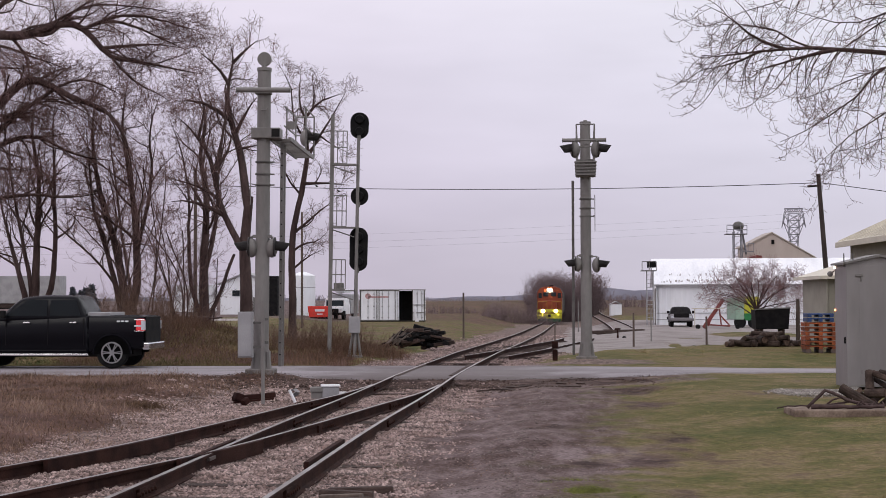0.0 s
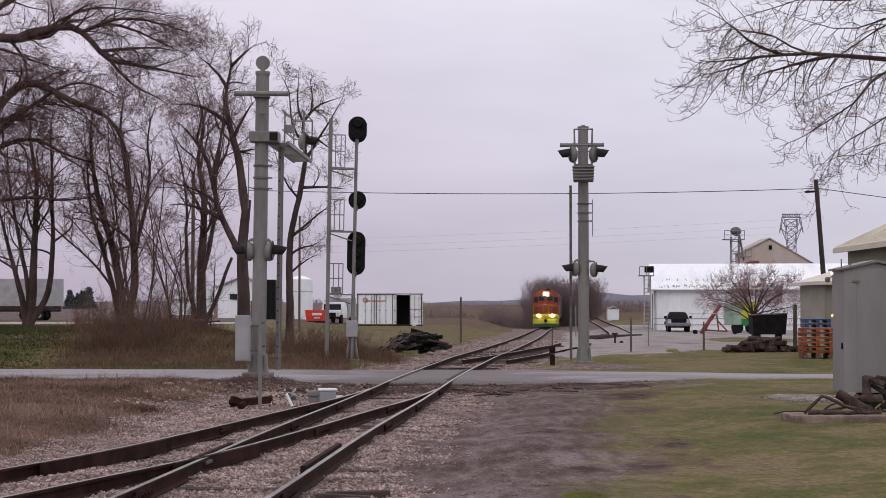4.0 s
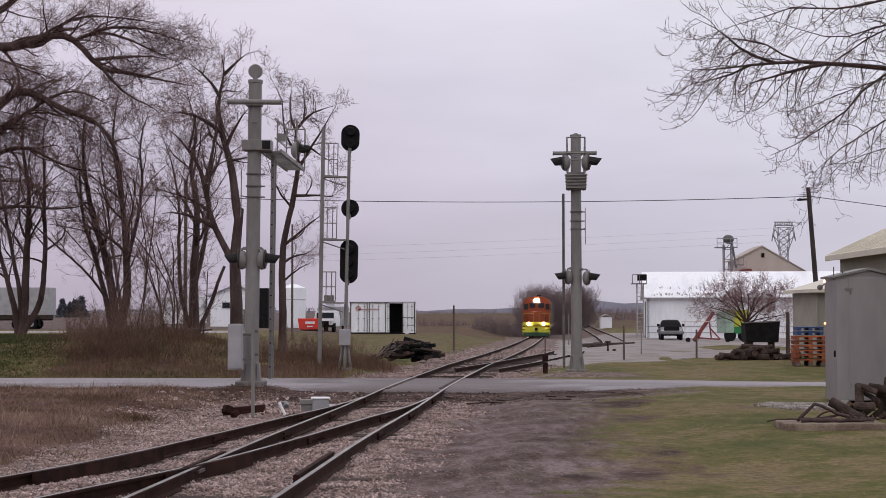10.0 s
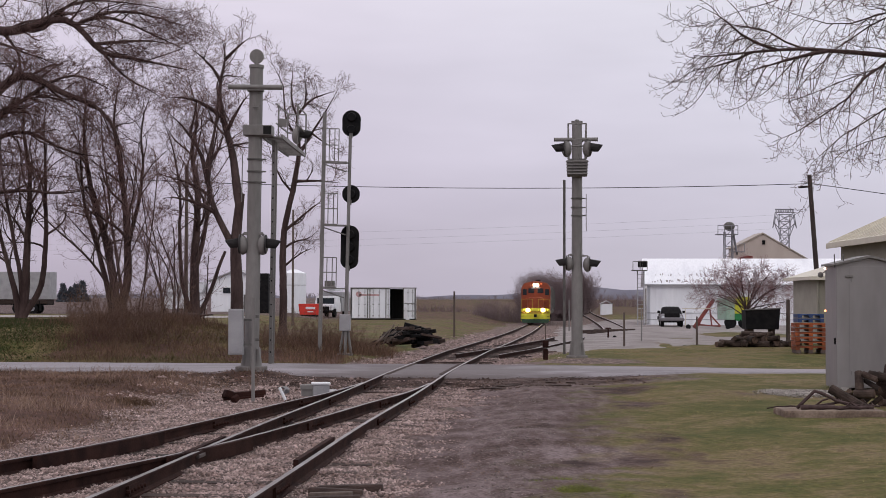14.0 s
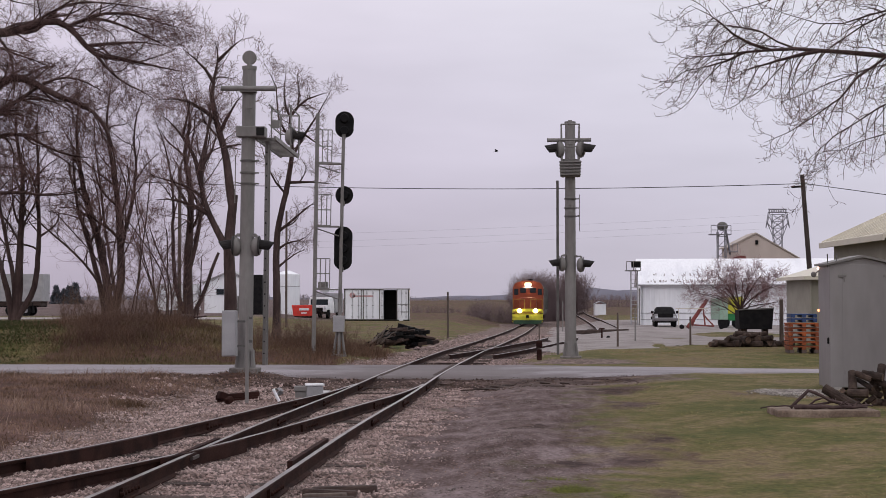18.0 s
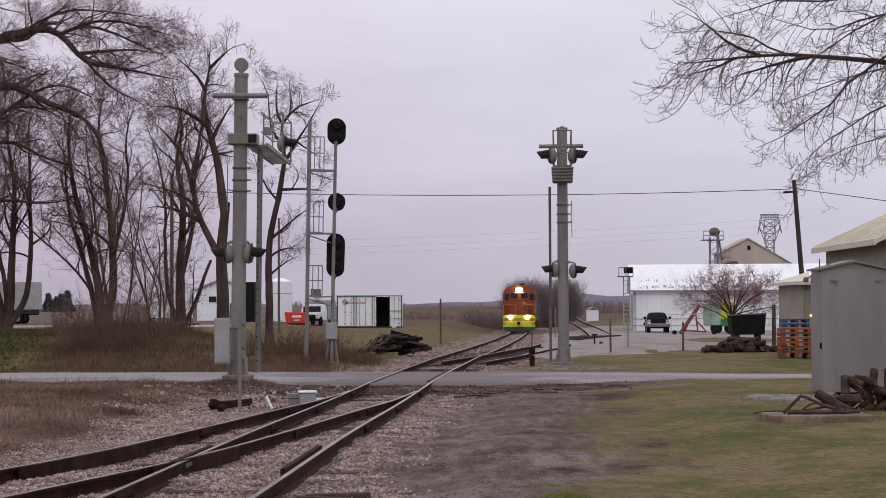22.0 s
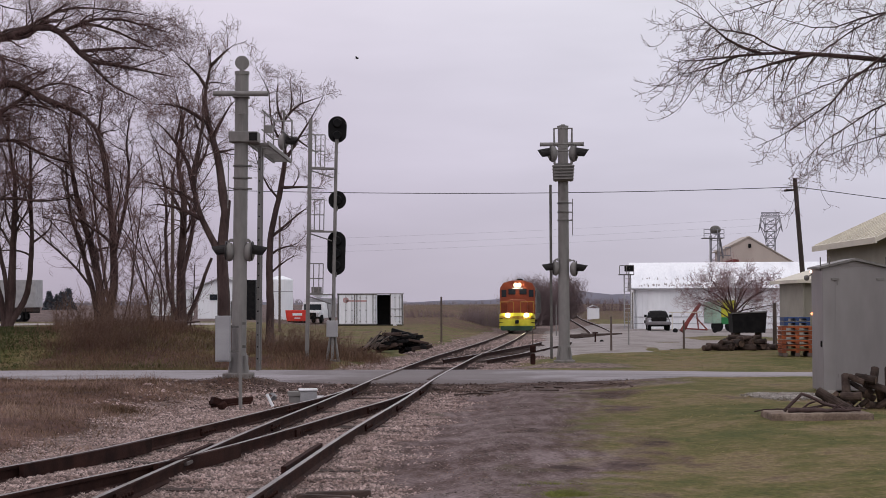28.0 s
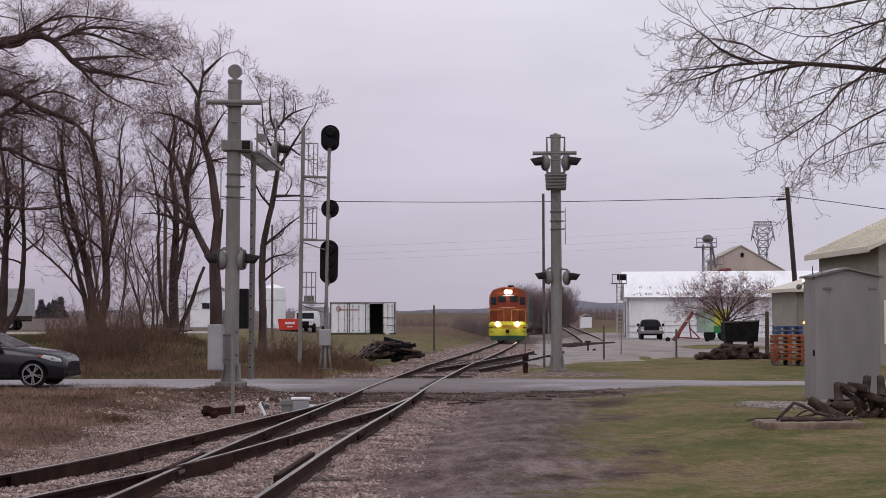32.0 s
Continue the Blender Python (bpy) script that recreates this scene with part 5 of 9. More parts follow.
def box_truck(name, m, label, body_mat, box_mat, L=5.2):
    t = thing(name, m, label, "truck")
    bm = B()
    prism(bm, [(-1.1, 0.5), (1.1, 0.5), (1.1, 1.25), (0.95, 2.05), (-0.95, 2.05), (-1.1, 1.25)], "y", 0.0, 1.9, 0.06)
    part("cab", bm, M[body_mat], t)
    bm = B()
    bx(bm, 0, -0.02, 1.58, 1.7, 0.06, 0.55, bevel=0.02)
    part("windscreen", bm, M["glass"], t)
    bm = B()
    bx(bm, 0, -0.45, 0.95, 1.7, 0.9, 0.6, bevel=0.1)
    part("bonnet", bm, M[body_mat], t)
    bm = B()
    bx(bm, 0, -0.92, 0.85, 1.1, 0.05, 0.4)
    part("grille", bm, M["black"], t)
    bm = B()
    bx(bm, 0, 4.0, 1.5, 2.3, L * 0.75, 1.9, bevel=0.03)
    part("box", bm, M[box_mat], t)
    for sx in (-0.9, 0.9):
        for yy in (-0.2, 4.5):
            bm = B()
            cyl(bm, (sx - 0.14, yy, 0.42), (sx + 0.14, yy, 0.42), 0.42, 0.42, 18)
            part("wheel", bm, M["tyre"], t)
    bm = B()
    bx(bm, 0.1, 3.4, 2.75, 0.9, 3.2, 0.35, bevel=0.05)
    cyl(bm, (0.1, 2.0, 2.5), (0.1, 2.2, 3.4), 0.22, 0.18, 10)
    part("boom", bm, M["white"], t)
    bm = B()
    bx(bm, 0.1, 1.3, 3.15, 0.9, 0.7, 0.8, bevel=0.05)
    part("bucket", bm, M["galv_dark"], t)
    bm = B()
    bx(bm, 0, -0.98, 0.55, 2.1, 0.16, 0.24, bevel=0.03)
    part("bumper", bm, M["black"], t)
    for sx in (-0.75, 0.75):
        bm = B()
        bx(bm, sx, -0.93, 0.98, 0.24, 0.05, 0.16, bevel=0.02)
        part("headlight", bm, M["lamp_clear"], t)
    return t


box_truck("parked_white_truck", (-11.3, 148, ground_z(-11.3, 148), 0, 0, -8), "white parked utility truck seen from the front", "white", "silver")
red = thing("red_dump_bin", (-12.6, 146, ground_z(-12.6, 146), 0, 0, 4), "bright red steel bin with white markings", "bin")
bm = B()
prism(bm, [(-1.0, 0.15), (1.0, 0.15), (1.15, 1.2), (-1.15, 1.2)], "y", -0.8, 0.8, 0.04)
part("body", bm, M["red"], red)
bm = B()
bx(bm, 0, -0.82, 0.8, 0.9, 0.03, 0.22)
bx(bm, 0, -0.82, 0.45, 0.55, 0.03, 0.1)
part("marking", bm, M["white"], red, "white marking bars")
bm = B()
bx(bm, 0, 0, 0.1, 1.8, 1.5, 0.2)
part("skid", bm, M["black"], red)

tank_list = [(-15.4, 158, 1.3, 4.2)]
for x, y, r, h in tank_list:
    tk = thing("white_storage_tank", (x, y, ground_z(x, y) - 0.1), "white upright storage tank behind trees", "tank", "white tanks")
    bm = B()
    cyl(bm, (0, 0, 0), (0, 0, h), r, r, 28)
    part("shell", bm, M["white_metal"], tk)
    bm = B()
    cyl(bm, (0, 0, h), (0, 0, h + 0.4), r, 0.3, 28)
    part("roof", bm, M["white_metal"], tk)
    bm = B()
    cyl(bm, (0, 0, h * 0.7), (0, 0, h * 0.7 + 0.06), r + 0.02, r + 0.02, 28)
    part("hoop", bm, M["silver"], tk)


def far_buildings():
    w = thing("white_farm_building", (0, 0, 0), "low white farm building behind the trees", "farm building")
    zb = ground_z(-22, 165) - 0.1
    bm = B()
    prism(bm, [(-25.0, zb), (-19.6, zb), (-19.6, zb + 3.4), (-22.3, zb + 4.5), (-25.0, zb + 3.4)], "y", 165, 172)
    part("wall", bm, M["white_metal"], w)
    bm = B()
    prism(bm, [(-25.3, zb + 3.3), (-22.3, zb + 4.55), (-19.3, zb + 3.3), (-19.3, zb + 3.45), (-22.3, zb + 4.7), (-25.3, zb + 3.45)], "y", 164.7, 172.3)
    part("roof", bm, M["silver"], w)
    bm = B()
    bx(bm, -21.0, 164.95, zb + 1.0, 0.9, 0.1, 1.9)
    part("door", bm, M["galv_dark"], w)
    bm = B()
    bx(bm, -23.3, 164.95, zb + 2.4, 0.8, 0.1, 0.6)
    part("window", bm, M["glass"], w)
    g = thing("grey_farm_house", (0, 0, 0), "low grey farm house beyond the field", "house")
    zb = ground_z(-35, 205) - 0.1
    bm = B()
    bx(bm, -35.0, 208, zb + 1.2, 5.0, 6, 2.4)
    part("wall", bm, M["white"], g)
    bm = B()
    prism(bm, [(204.6, zb + 2.3), (208, zb + 3.7), (211.4, zb + 2.3)], "x", -37.8, -32.2)
    part("roof", bm, M["silver"], g)
    k = thing("dark_steel_box", (-17.5, 150, ground_z(-17.5, 150)), "tall dark steel box standing by the tank", "container")
    bm = B()
    bx(bm, 0, 0, 1.95, 0.95, 1.2, 3.9, bevel=0.03)
    part("body", bm, M["black"], k)
    bm = B()
    bx(bm, 0, -0.61, 1.95, 0.7, 0.03, 3.4, bevel=0.01)
    part("door", bm, M["black"], k)


far_buildings()


def semi_trailer():
    t = thing("semi_trailer", (-42.2, 140, ground_z(-40, 140) - 0.02, 0, 0, 0), "pale grey semi-trailer parked beyond the trees", "trailer")
    bm = B()
    bx(bm, 0, 0, 2.58, 13.0, 2.6, 2.5, bevel=0.03)
    part("box", bm, M["silver"], t)
    bm = B()
    bx(bm, 0, 0, 1.12, 12.6, 2.5, 0.4, bevel=0.03)
    part("deck", bm, M["tie"], t)
    bm = B()
    bx(bm, 0, -1.0, 0.95, 12.6, 0.15, 0.25)
    bx(bm, 0, 1.0, 0.95, 12.6, 0.15, 0.25)
    part("chassis", bm, M["black"], t)
    for xx in (3.6, 4.9):
        for sy in (-1, 1):
            bm = B()
            cyl(bm, (xx, sy * 1.2, 0.5), (xx, sy * 0.8, 0.5), 0.5, 0.5, 18)
            w = part("tyre", bm, M["tyre"], t)
            bm = B()
            cyl(bm, (xx, sy * 1.21, 0.5), (xx, sy * 1.19, 0.5), 0.25, 0.25, 12)
            part("rim", bm, M["alloy"], w)
    bm = B()
    bx(bm, 5.6, -1.0, 0.75, 0.1, 0.6, 0.9)
    part("mudflap", bm, M["black"], t)


semi_trailer()

# ---- yard machines by the barn ----
tr = thing("seed_tender_truck", (20.4, 108, -0.16, 0, 0, 6), "green and yellow farm truck beside the barn", "farm truck")
bm = B()
bx(bm, -0.35, 0, 1.35, 0.62, 2.2, 1.5, bevel=0.05)
part("cab", bm, mat("pale_green_paint", (0.30, 0.42, 0.33), (0.24, 0.35, 0.27), 2, 0.5), tr)
bm = B()
prism(bm, [(0.0, 1.0), (1.0, 1.0), (1.1, 2.2), (-0.05, 2.2)], "y", -1.0, 1.0, 0.05)
part("hopper", bm, M["yellow"], tr)
bm = B()
bx(bm, 0.5, -0.05, 0.78, 1.1, 2.0, 0.5, bevel=0.03)
part("side_panel", bm, M["green"], tr)
for xx in (-0.3, 0.7):
    bm = B()
    cyl(bm, (xx, -1.05, 0.4), (xx, -0.75, 0.4), 0.4, 0.4, 18)
    part("wheel", bm, M["tyre"], tr)
au = thing("grain_auger", (18.05, 104, -0.16), "rusty red grain auger on small wheels", "auger")
bm = B()
cyl(bm, (-0.9, 0, 0.1), (0.5, 0.4, 2.0), 0.13, 0.13, 12)
part("tube", bm, M["dark_red"], au)
bm = B()
for a, b2 in (((-0.6, 0, 0.3), (0.9, 0, 0.2)), ((0.3, 0, 0.2), (0.2, 0.3, 1.6)), ((-0.6, 0, 0.2), (-0.3, 0, 0.9)), ((0.9, 0, 0.2), (0.2, 0.2, 1.0))):
    cyl(bm, a, b2, 0.05, 0.05, 6)
part("undercarriage", bm, M["dark_red"], au)
for xx in (-1.3, 1.4):
    bm = B()
    cyl(bm, (xx, -0.1, 0.16), (xx, 0.05, 0.16), 0.16, 0.16, 14)
    part("wheel", bm, M["tyre"], au)
bm = B()
bx(bm, -0.6, 0, 1.4, 2.2, 0.12, 0.06)
cyl(bm, (-1.5, 0, 0.2), (-1.5, 0, 1.4), 0.03, 0.03, 6)
part("frame_bar", bm, M["cream_roof"], au)

sh = thing("white_track_shed", (22.0, 205, ground_z(22, 205) - 0.05), "small white gabled shed by the siding", "shed")
bm = B()
bx(bm, 0, 0, 0.75, 1.5, 1.5, 1.5)
part("wall", bm, M["white_metal"], sh)
bm = B()
prism(bm, [(-0.85, 1.45), (0, 1.85), (0.85, 1.45), (0.85, 1.52), (0, 1.95), (-0.85, 1.52)], "y", -0.85, 0.85)
part("roof", bm, M["silver"], sh)


# ---- bare trees ----
class Twigs:
    """Collects fine three-sided twigs, then builds them all at once."""

    def __init__(self):
        self.sets = {}

    def tube(self, pts, radii, seg):
        self.sets.setdefault(len(pts), []).append([(p.x, p.y, p.z, r) for p, r in zip(pts, radii)])

    def build(self, name, material):
        verts, faces, base = [], [], 0
        for k, rows in sorted(self.sets.items()):
            a = np.asarray(rows)
            p, r = a[..., :3], a[..., 3:]
            t = np.gradient(p, axis=1)
            t /= np.linalg.norm(t, axis=2, keepdims=True) + 1e-9
            u = np.cross(t, np.array([0.31, 0.87, 0.13]))
            u /= np.linalg.norm(u, axis=2, keepdims=True) + 1e-9
            w = np.cross(t, u)
            ring_ = np.stack([p + r * (u * math.cos(q) + w * math.sin(q)) for q in (0.0, 2.0944, 4.18879)], 2)
            n = len(rows)
            verts.append(ring_.reshape(-1, 3))
            for i in range(k - 1):
                for j in range(3):
                    c = base + np.arange(n) * (k * 3) + i * 3
                    a0, b0 = c + j, c + (j + 1) % 3
                    faces += [np.stack([a0, b0, b0 + 3], 1), np.stack([a0, b0 + 3, a0 + 3], 1)]
            base += n * k * 3
        return fast_mesh(name, np.concatenate(verts), np.concatenate(faces), material)


def fast_mesh(name, verts, faces, material):
    """Triangles from arrays."""
    me = bpy.data.meshes.new(name)
    v, f = np.asarray(verts, dtype=np.float32), np.asarray(faces, dtype=np.int32)
    me.vertices.add(len(v))
    me.vertices.foreach_set("co", v.ravel())
    me.loops.add(f.size)
    me.loops.foreach_set("vertex_index", f.ravel())
    me.polygons.add(len(f))
    me.polygons.foreach_set("loop_start", np.arange(0, f.size, 3, dtype=np.int32))
    me.update(calc_edges=True)
    me.materials.append(material)
    return me


def limb(rnd, p, d, length, r0, r1, steps, wander, lift):
    """A curving tapered limb: its bend drifts slowly, as grown wood does."""
    g = rnd.gauss
    pts, radii = [p.copy()], [r0]
    bend = Vector((g(0, wander), g(0, wander), g(0, wander) * 0.7))
    for i in range(steps):
        bend = bend * 0.72 + Vector((g(0, wander), g(0, wander), g(0, wander))) * 0.75
        d = (d + bend + Vector((0, 0, lift))).normalized()
        p = p + d * (length / steps)
        pts.append(p.copy())
        radii.append(r0 + (r1 - r0) * ((i + 1) / steps) ** 0.8)
    return pts, radii


def side_dir(rnd, t, angle):
    a = rnd.uniform(0, 2 * math.pi)
    u = t.cross(Vector((0.2, 0.5, 0.84))).normalized()
    w = t.cross(u)
    return (t * math.cos(angle) + (u * math.cos(a) + w * math.sin(a)) * math.sin(angle)).normalized()


def sprout(rnd, thick, thin, pts, radii, level, cfg, start=0.3):
    """Branches along a limb, level by level; on the first level so many to six metres of limb."""
    counts, ratio, lift, wander, angle = cfg["counts"], cfg["ratio"], cfg["lift"], cfg["wander"], cfg["angle"]
    if level >= len(counts):
        return
    total = sum((pts[i + 1] - pts[i]).length for i in range(len(pts) - 1))
    count = max(2, round(counts[0] * total * (1 - start) / 6)) if level == 0 else counts[level]
    for k in range(count):
        s = start + (1 - start) * ((k + rnd.random()) / count) ** (cfg.get("bias", 1.0) if level == 0 else 1.0)
        i = min(int(s * (len(pts) - 1)), len(pts) - 2)
        u = s * (len(pts) - 1) - i
        p = pts[i].lerp(pts[i + 1], u)
        t = (pts[i + 1] - pts[i]).normalized()
        d = side_dir(rnd, t, radians(rnd.uniform(*angle)))
        L = max(cfg.get("short", 0.0) * (0.6, 0.45, 0.3, 0.2)[level], min(total, cfg.get("long", 9.0)) * ratio[level]) * rnd.uniform(0.6, 1.3) * (1.15 - 0.5 * s)
        r = min((radii[i] + (radii[i + 1] - radii[i]) * u) * rnd.uniform(0.4, 0.65), L * 0.032 + 0.003)
        r = max(r, cfg["fine"])
        q, rr = limb(rnd, p, d, L, r, max(r * 0.3, cfg["fine"] * 0.6), (8, 6, 4, 3)[level], wander * (1.0 + 0.1 * level), lift[level])
        (thick if level == 0 and not cfg.get("slim") else thin).tube(q, rr, 5)
        sprout(rnd, thick, thin, q, rr, level + 1, cfg, 0.15)


TREE = {"counts": (9, 6, 5, 2), "ratio": (0.36, 0.50, 0.52, 0.55), "lift": (0.09, 0.06, 0.04, 0.03), "wander": 0.15, "angle": (22, 58), "fine": 0.0068, "short": 1.6}


def wood_parts(t, thick, thin, twig="twig"):
    ob = new("trunk", raw_mesh("trunk", thick.v, thick.f, M["bark"], True))
    ob.parent = t
    ob = new("crown", thin.build("crown", M[twig]))
    ob.parent = t


def tree(name, base, stems, seed, label, cfg=None, group="", twig="twig"):
    """stems: (lean_x, lean_y, height, radius) for each trunk that rises from the base."""
    c = dict(TREE, **(cfg or {}))
    rnd = random.Random(seed)
    z = ground_z(base[0], base[1]) - 0.1 if len(base) == 2 else base[2]
    tr_ = thing(name, (base[0], base[1], z), label, "tree", group)
    thick, thin = Wood(), Twigs()
    for lx, ly, h, r in stems:
        d = Vector((lx * 0.75, ly * 0.75, 1)).normalized()
        p0 = Vector((lx * 0.35, ly * 0.35, 0))
        pts, radii = limb(rnd, p0, d, h, r * 0.85, 0.02, 14, c["wander"] * 0.34, 0.03)
        radii[0] *= 1.25
        thick.tube(pts, radii, 9)
        sprout(rnd, thick, thin, pts, radii, 0, c, c.get("clear", 0.28))
    wood_parts(tr_, thick, thin, twig)
    return tr_


GROVE = "bare trees beyond the road"


def grown_limb(rnd, c, r, bends, end=0.05):
    """One limb through its bends (across, up); the wood wanders a little between them."""
    off, drift = rnd.uniform(-0.15, 0.15), rnd.uniform(-0.12, 0.12) * c.get("deep", 1)
    path = spline([(x + rnd.uniform(-0.04, 0.04), off + drift * (z - bends[0][1]), z) for x, z in bends], 0.4)
    n = len(path)
    for _ in range(2):
        path = [path[0]] + [(path[i - 1] + path[i] * 2 + path[i + 1]) / 4 for i in range(1, n - 1)] + [path[-1]]
    w = min(1.0, 0.035 / max(r, 0.01))
    q = [p + Vector((rnd.gauss(0, 0.010 * w), rnd.gauss(0, 0.02 * w), rnd.gauss(0, 0.006 * w))) * min(i, 4) for i, p in enumerate(path)]
    rr = [max(0.8 * c["fine"], 0.86 * r * (1 - (1 - end) * (i / (n - 1)) ** 1.1)) for i in range(n)]
    if bends[0][1] < 0.7:
        rr[0] *= 1.35
        rr[1] *= 1.12
    return q, rr


def join_limb(q, grown):
    """Bend the start of a limb onto the nearest wood, where there is some close by."""
    near = min(grown, key=lambda p: (p - q[0]).length_squared, default=None)
    if near is not None and (near - q[0]).length < 0.9:
        shift = near - q[0]
        for i, k in enumerate((1.0, 0.75, 0.4, 0.15)):
            if i < len(q):
                q[i] += shift * k


def grown_tree(name, base, stems, seed, label, cfg=None, group=""):
    """Stems as (radius, start of the branches, bends (across, up) from the base, and how thick the end stays)."""
    c = dict(TREE, **(cfg or {}))
    rnd = random.Random(seed)
    t = thing(name, base, label, "tree", group)
    thick, thin, grown = Wood(), Twigs(), []
    for r, clear, bends, *end in stems:
        q, rr = grown_limb(rnd, c, r * (c.get("thick", 1.0) if r < 0.15 else 1.0), bends, *end)
        join_limb(q, grown)
        grown += q
        thick.tube(q, rr, 9 if r > 0.1 else 6)
        if clear < 0.95:
            sprout(rnd, thick, thin, q, rr, 0, c, clear)
    wood_parts(t, thick, thin, c.get("twig", "twig"))
    return t


def forked_tree():
    """Tall tree behind the mast: one trunk, a tall crooked leader and a lower fork to the side."""
    leader = [
        (0.31, 0.97, [(0, 0), (0, 0.6), (0, 2.0), (-0.1, 3.3), (0, 4.3), (0.1, 5.5)], 0.6),
        (0.21, 0.2, [(0.1, 5.3), (-0.1, 6.1), (-0.2, 6.8), (-0.3, 7.4), (-0.5, 7.8), (-0.7, 8.5), (-0.8, 9.4), (-0.8, 9.9), (-0.7, 10.3), (-0.5, 11.1), (-0.7, 11.5)]),
        (0.07, 0.1, [(-0.8, 9.9), (-1.0, 10.4), (-1.3, 10.8), (-1.9, 11.1)]),
        (0.07, 0.1, [(-0.6, 10.7), (-0.3, 11.0), (0.5, 11.5)]),
        (0.09, 0.1, [(-0.7, 8.4), (-1.1, 8.8), (-1.7, 9.1), (-2.2, 9.3), (-2.7, 9.1)]),
        (0.08, 0.1, [(-0.5, 7.9), (-0.4, 8.3), (0.1, 8.8), (0.1, 9.1), (0.4, 9.3)]),
        (0.06, 0.1, [(-0.2, 7.1), (0.1, 7.2), (0.5, 7.4)])]
    fork = [
        (0.17, 0.5, [(-0.1, 3.5), (-0.5, 4.2), (-0.8, 4.7), (-1.1, 5.4), (-1.1, 6.4)], 0.5),
        (0.10, 0.1, [(-1.1, 6.0), (-1.3, 6.9), (-1.5, 7.4), (-1.9, 7.7), (-2.3, 8.4), (-2.7, 8.6)]),
        (0.10, 0.1, [(-1.1, 6.3), (-0.9, 7.1), (-0.9, 8.2), (-0.7, 8.7), (-0.8, 9.3)]),
        (0.08, 0.1, [(-1.1, 6.3), (-0.9, 6.7), (-0.6, 7.1), (-0.4, 7.6), (-0.6, 8.0)]),
        (0.06, 0.1, [(-1.9, 7.7), (-1.7, 8.4), (-1.6, 8.9), (-1.5, 9.4)]),
        (0.08, 0.15, [(-0.7, 4.5), (-1.3, 5.0), (-1.9, 5.2), (-2.4, 5.4), (-2.9, 5.3)]),
        (0.07, 0.15, [(-0.9, 5.1), (-1.5, 5.7), (-2.1, 6.0), (-2.6, 6.1), (-3.2, 6.3)])]
    grown_tree("bare_tree", (-7.8, 58, 0.35), leader + fork, 11, "tall bare forked tree with dark trunk", {"counts": (15, 5, 3, 2), "angle": (25, 65), "ratio": (0.2, 0.5, 0.5, 0.5), "short": 1.5, "thick": 1.35}, GROVE)


def crooked_tree():
    trunk = [
        (0.21, 0.97, [(0.1, 0), (0.1, 1.9), (0.1, 3.9), (0.2, 5.1), (0.5, 6.4)], 0.65),
        (0.15, 0.3, [(0.5, 6.3), (0.7, 7.3), (0.8, 8.0), (0.7, 8.8), (0.7, 9.7)], 0.4),
        (0.08, 0.1, [(0.7, 9.6), (1.0, 10.2), (1.4, 10.5), (2.3, 10.8)]),
        (0.07, 0.1, [(0.7, 9.6), (0.4, 10.4), (0.5, 11.0), (0.5, 11.9)]),
        (0.08, 0.1, [(0.8, 8.0), (1.1, 8.5), (1.4, 9.1), (1.9, 9.8), (2.5, 10.9)]),
        (0.06, 0.1, [(1.0, 10.3), (1.2, 10.9), (1.0, 11.5)]),
        (0.06, 0.1, [(0.7, 8.8), (0.3, 9.1), (0.0, 10.0), (0.2, 10.7), (-0.5, 12.2)])]
    low = [
        (0.08, 0.1, [(0.7, 6.9), (1.1, 6.8), (1.6, 7.1), (2.1, 6.8), (2.6, 6.8)]),
        (0.06, 0.1, [(0.6, 6.4), (0.0, 6.8), (-0.2, 7.5), (-0.7, 8.8)]),
        (0.08, 0.1, [(0.2, 4.8), (0.7, 5.2), (1.1, 5.5), (1.6, 6.0), (2.0, 6.2)]),
        (0.06, 0.1, [(0.1, 3.9), (0.5, 4.2), (0.8, 4.5), (1.1, 4.2), (1.4, 4.4), (1.6, 4.8)]),
        (0.06, 0.1, [(0.1, 3.1), (0.5, 3.5), (1.0, 3.9), (1.4, 4.0)]),
        (0.05, 0.1, [(1.2, 8.8), (1.5, 8.4), (2.0, 8.5), (2.5, 8.2)])]
    grown_tree("bare_tree", (-7.0, 66, 0.05), trunk + low, 13, "bare tree with crooked spreading branches near the crossing", {"counts": (13, 5, 3, 2), "angle": (28, 66), "ratio": (0.22, 0.5, 0.5, 0.5), "short": 1.4, "thick": 1.1}, GROVE)


forked_tree()
crooked_tree()
STAND = {"counts": (12, 6, 4, 2), "long": 7.0}
grown_tree("bare_tree", (-10.7, 66, 0.7), [
    (0.27, 0.32, [(0, 0), (0, 2.6), (0.1, 4.6), (0.1, 6.3), (-0.2, 7.5), (0.1, 8.8), (-0.3, 10.8)]),
    (0.13, 0.4, [(-0.2, 0), (-0.5, 1.9), (-0.6, 3.9), (-0.6, 5.6), (-0.8, 7.3), (-1.4, 9.2)]),
    (0.12, 0.95, [(0.3, 0.1), (0.8, 1.9), (1.1, 2.9), (1.2, 3.2)], 0.6),
    (0.13, 0.35, [(0.1, 2.4), (0.4, 4.1), (0.5, 5.3), (0.6, 7.0), (0.9, 8.5), (0.8, 9.8)])], 29, "tall bare tree with a leaning side stem", STAND, GROVE)
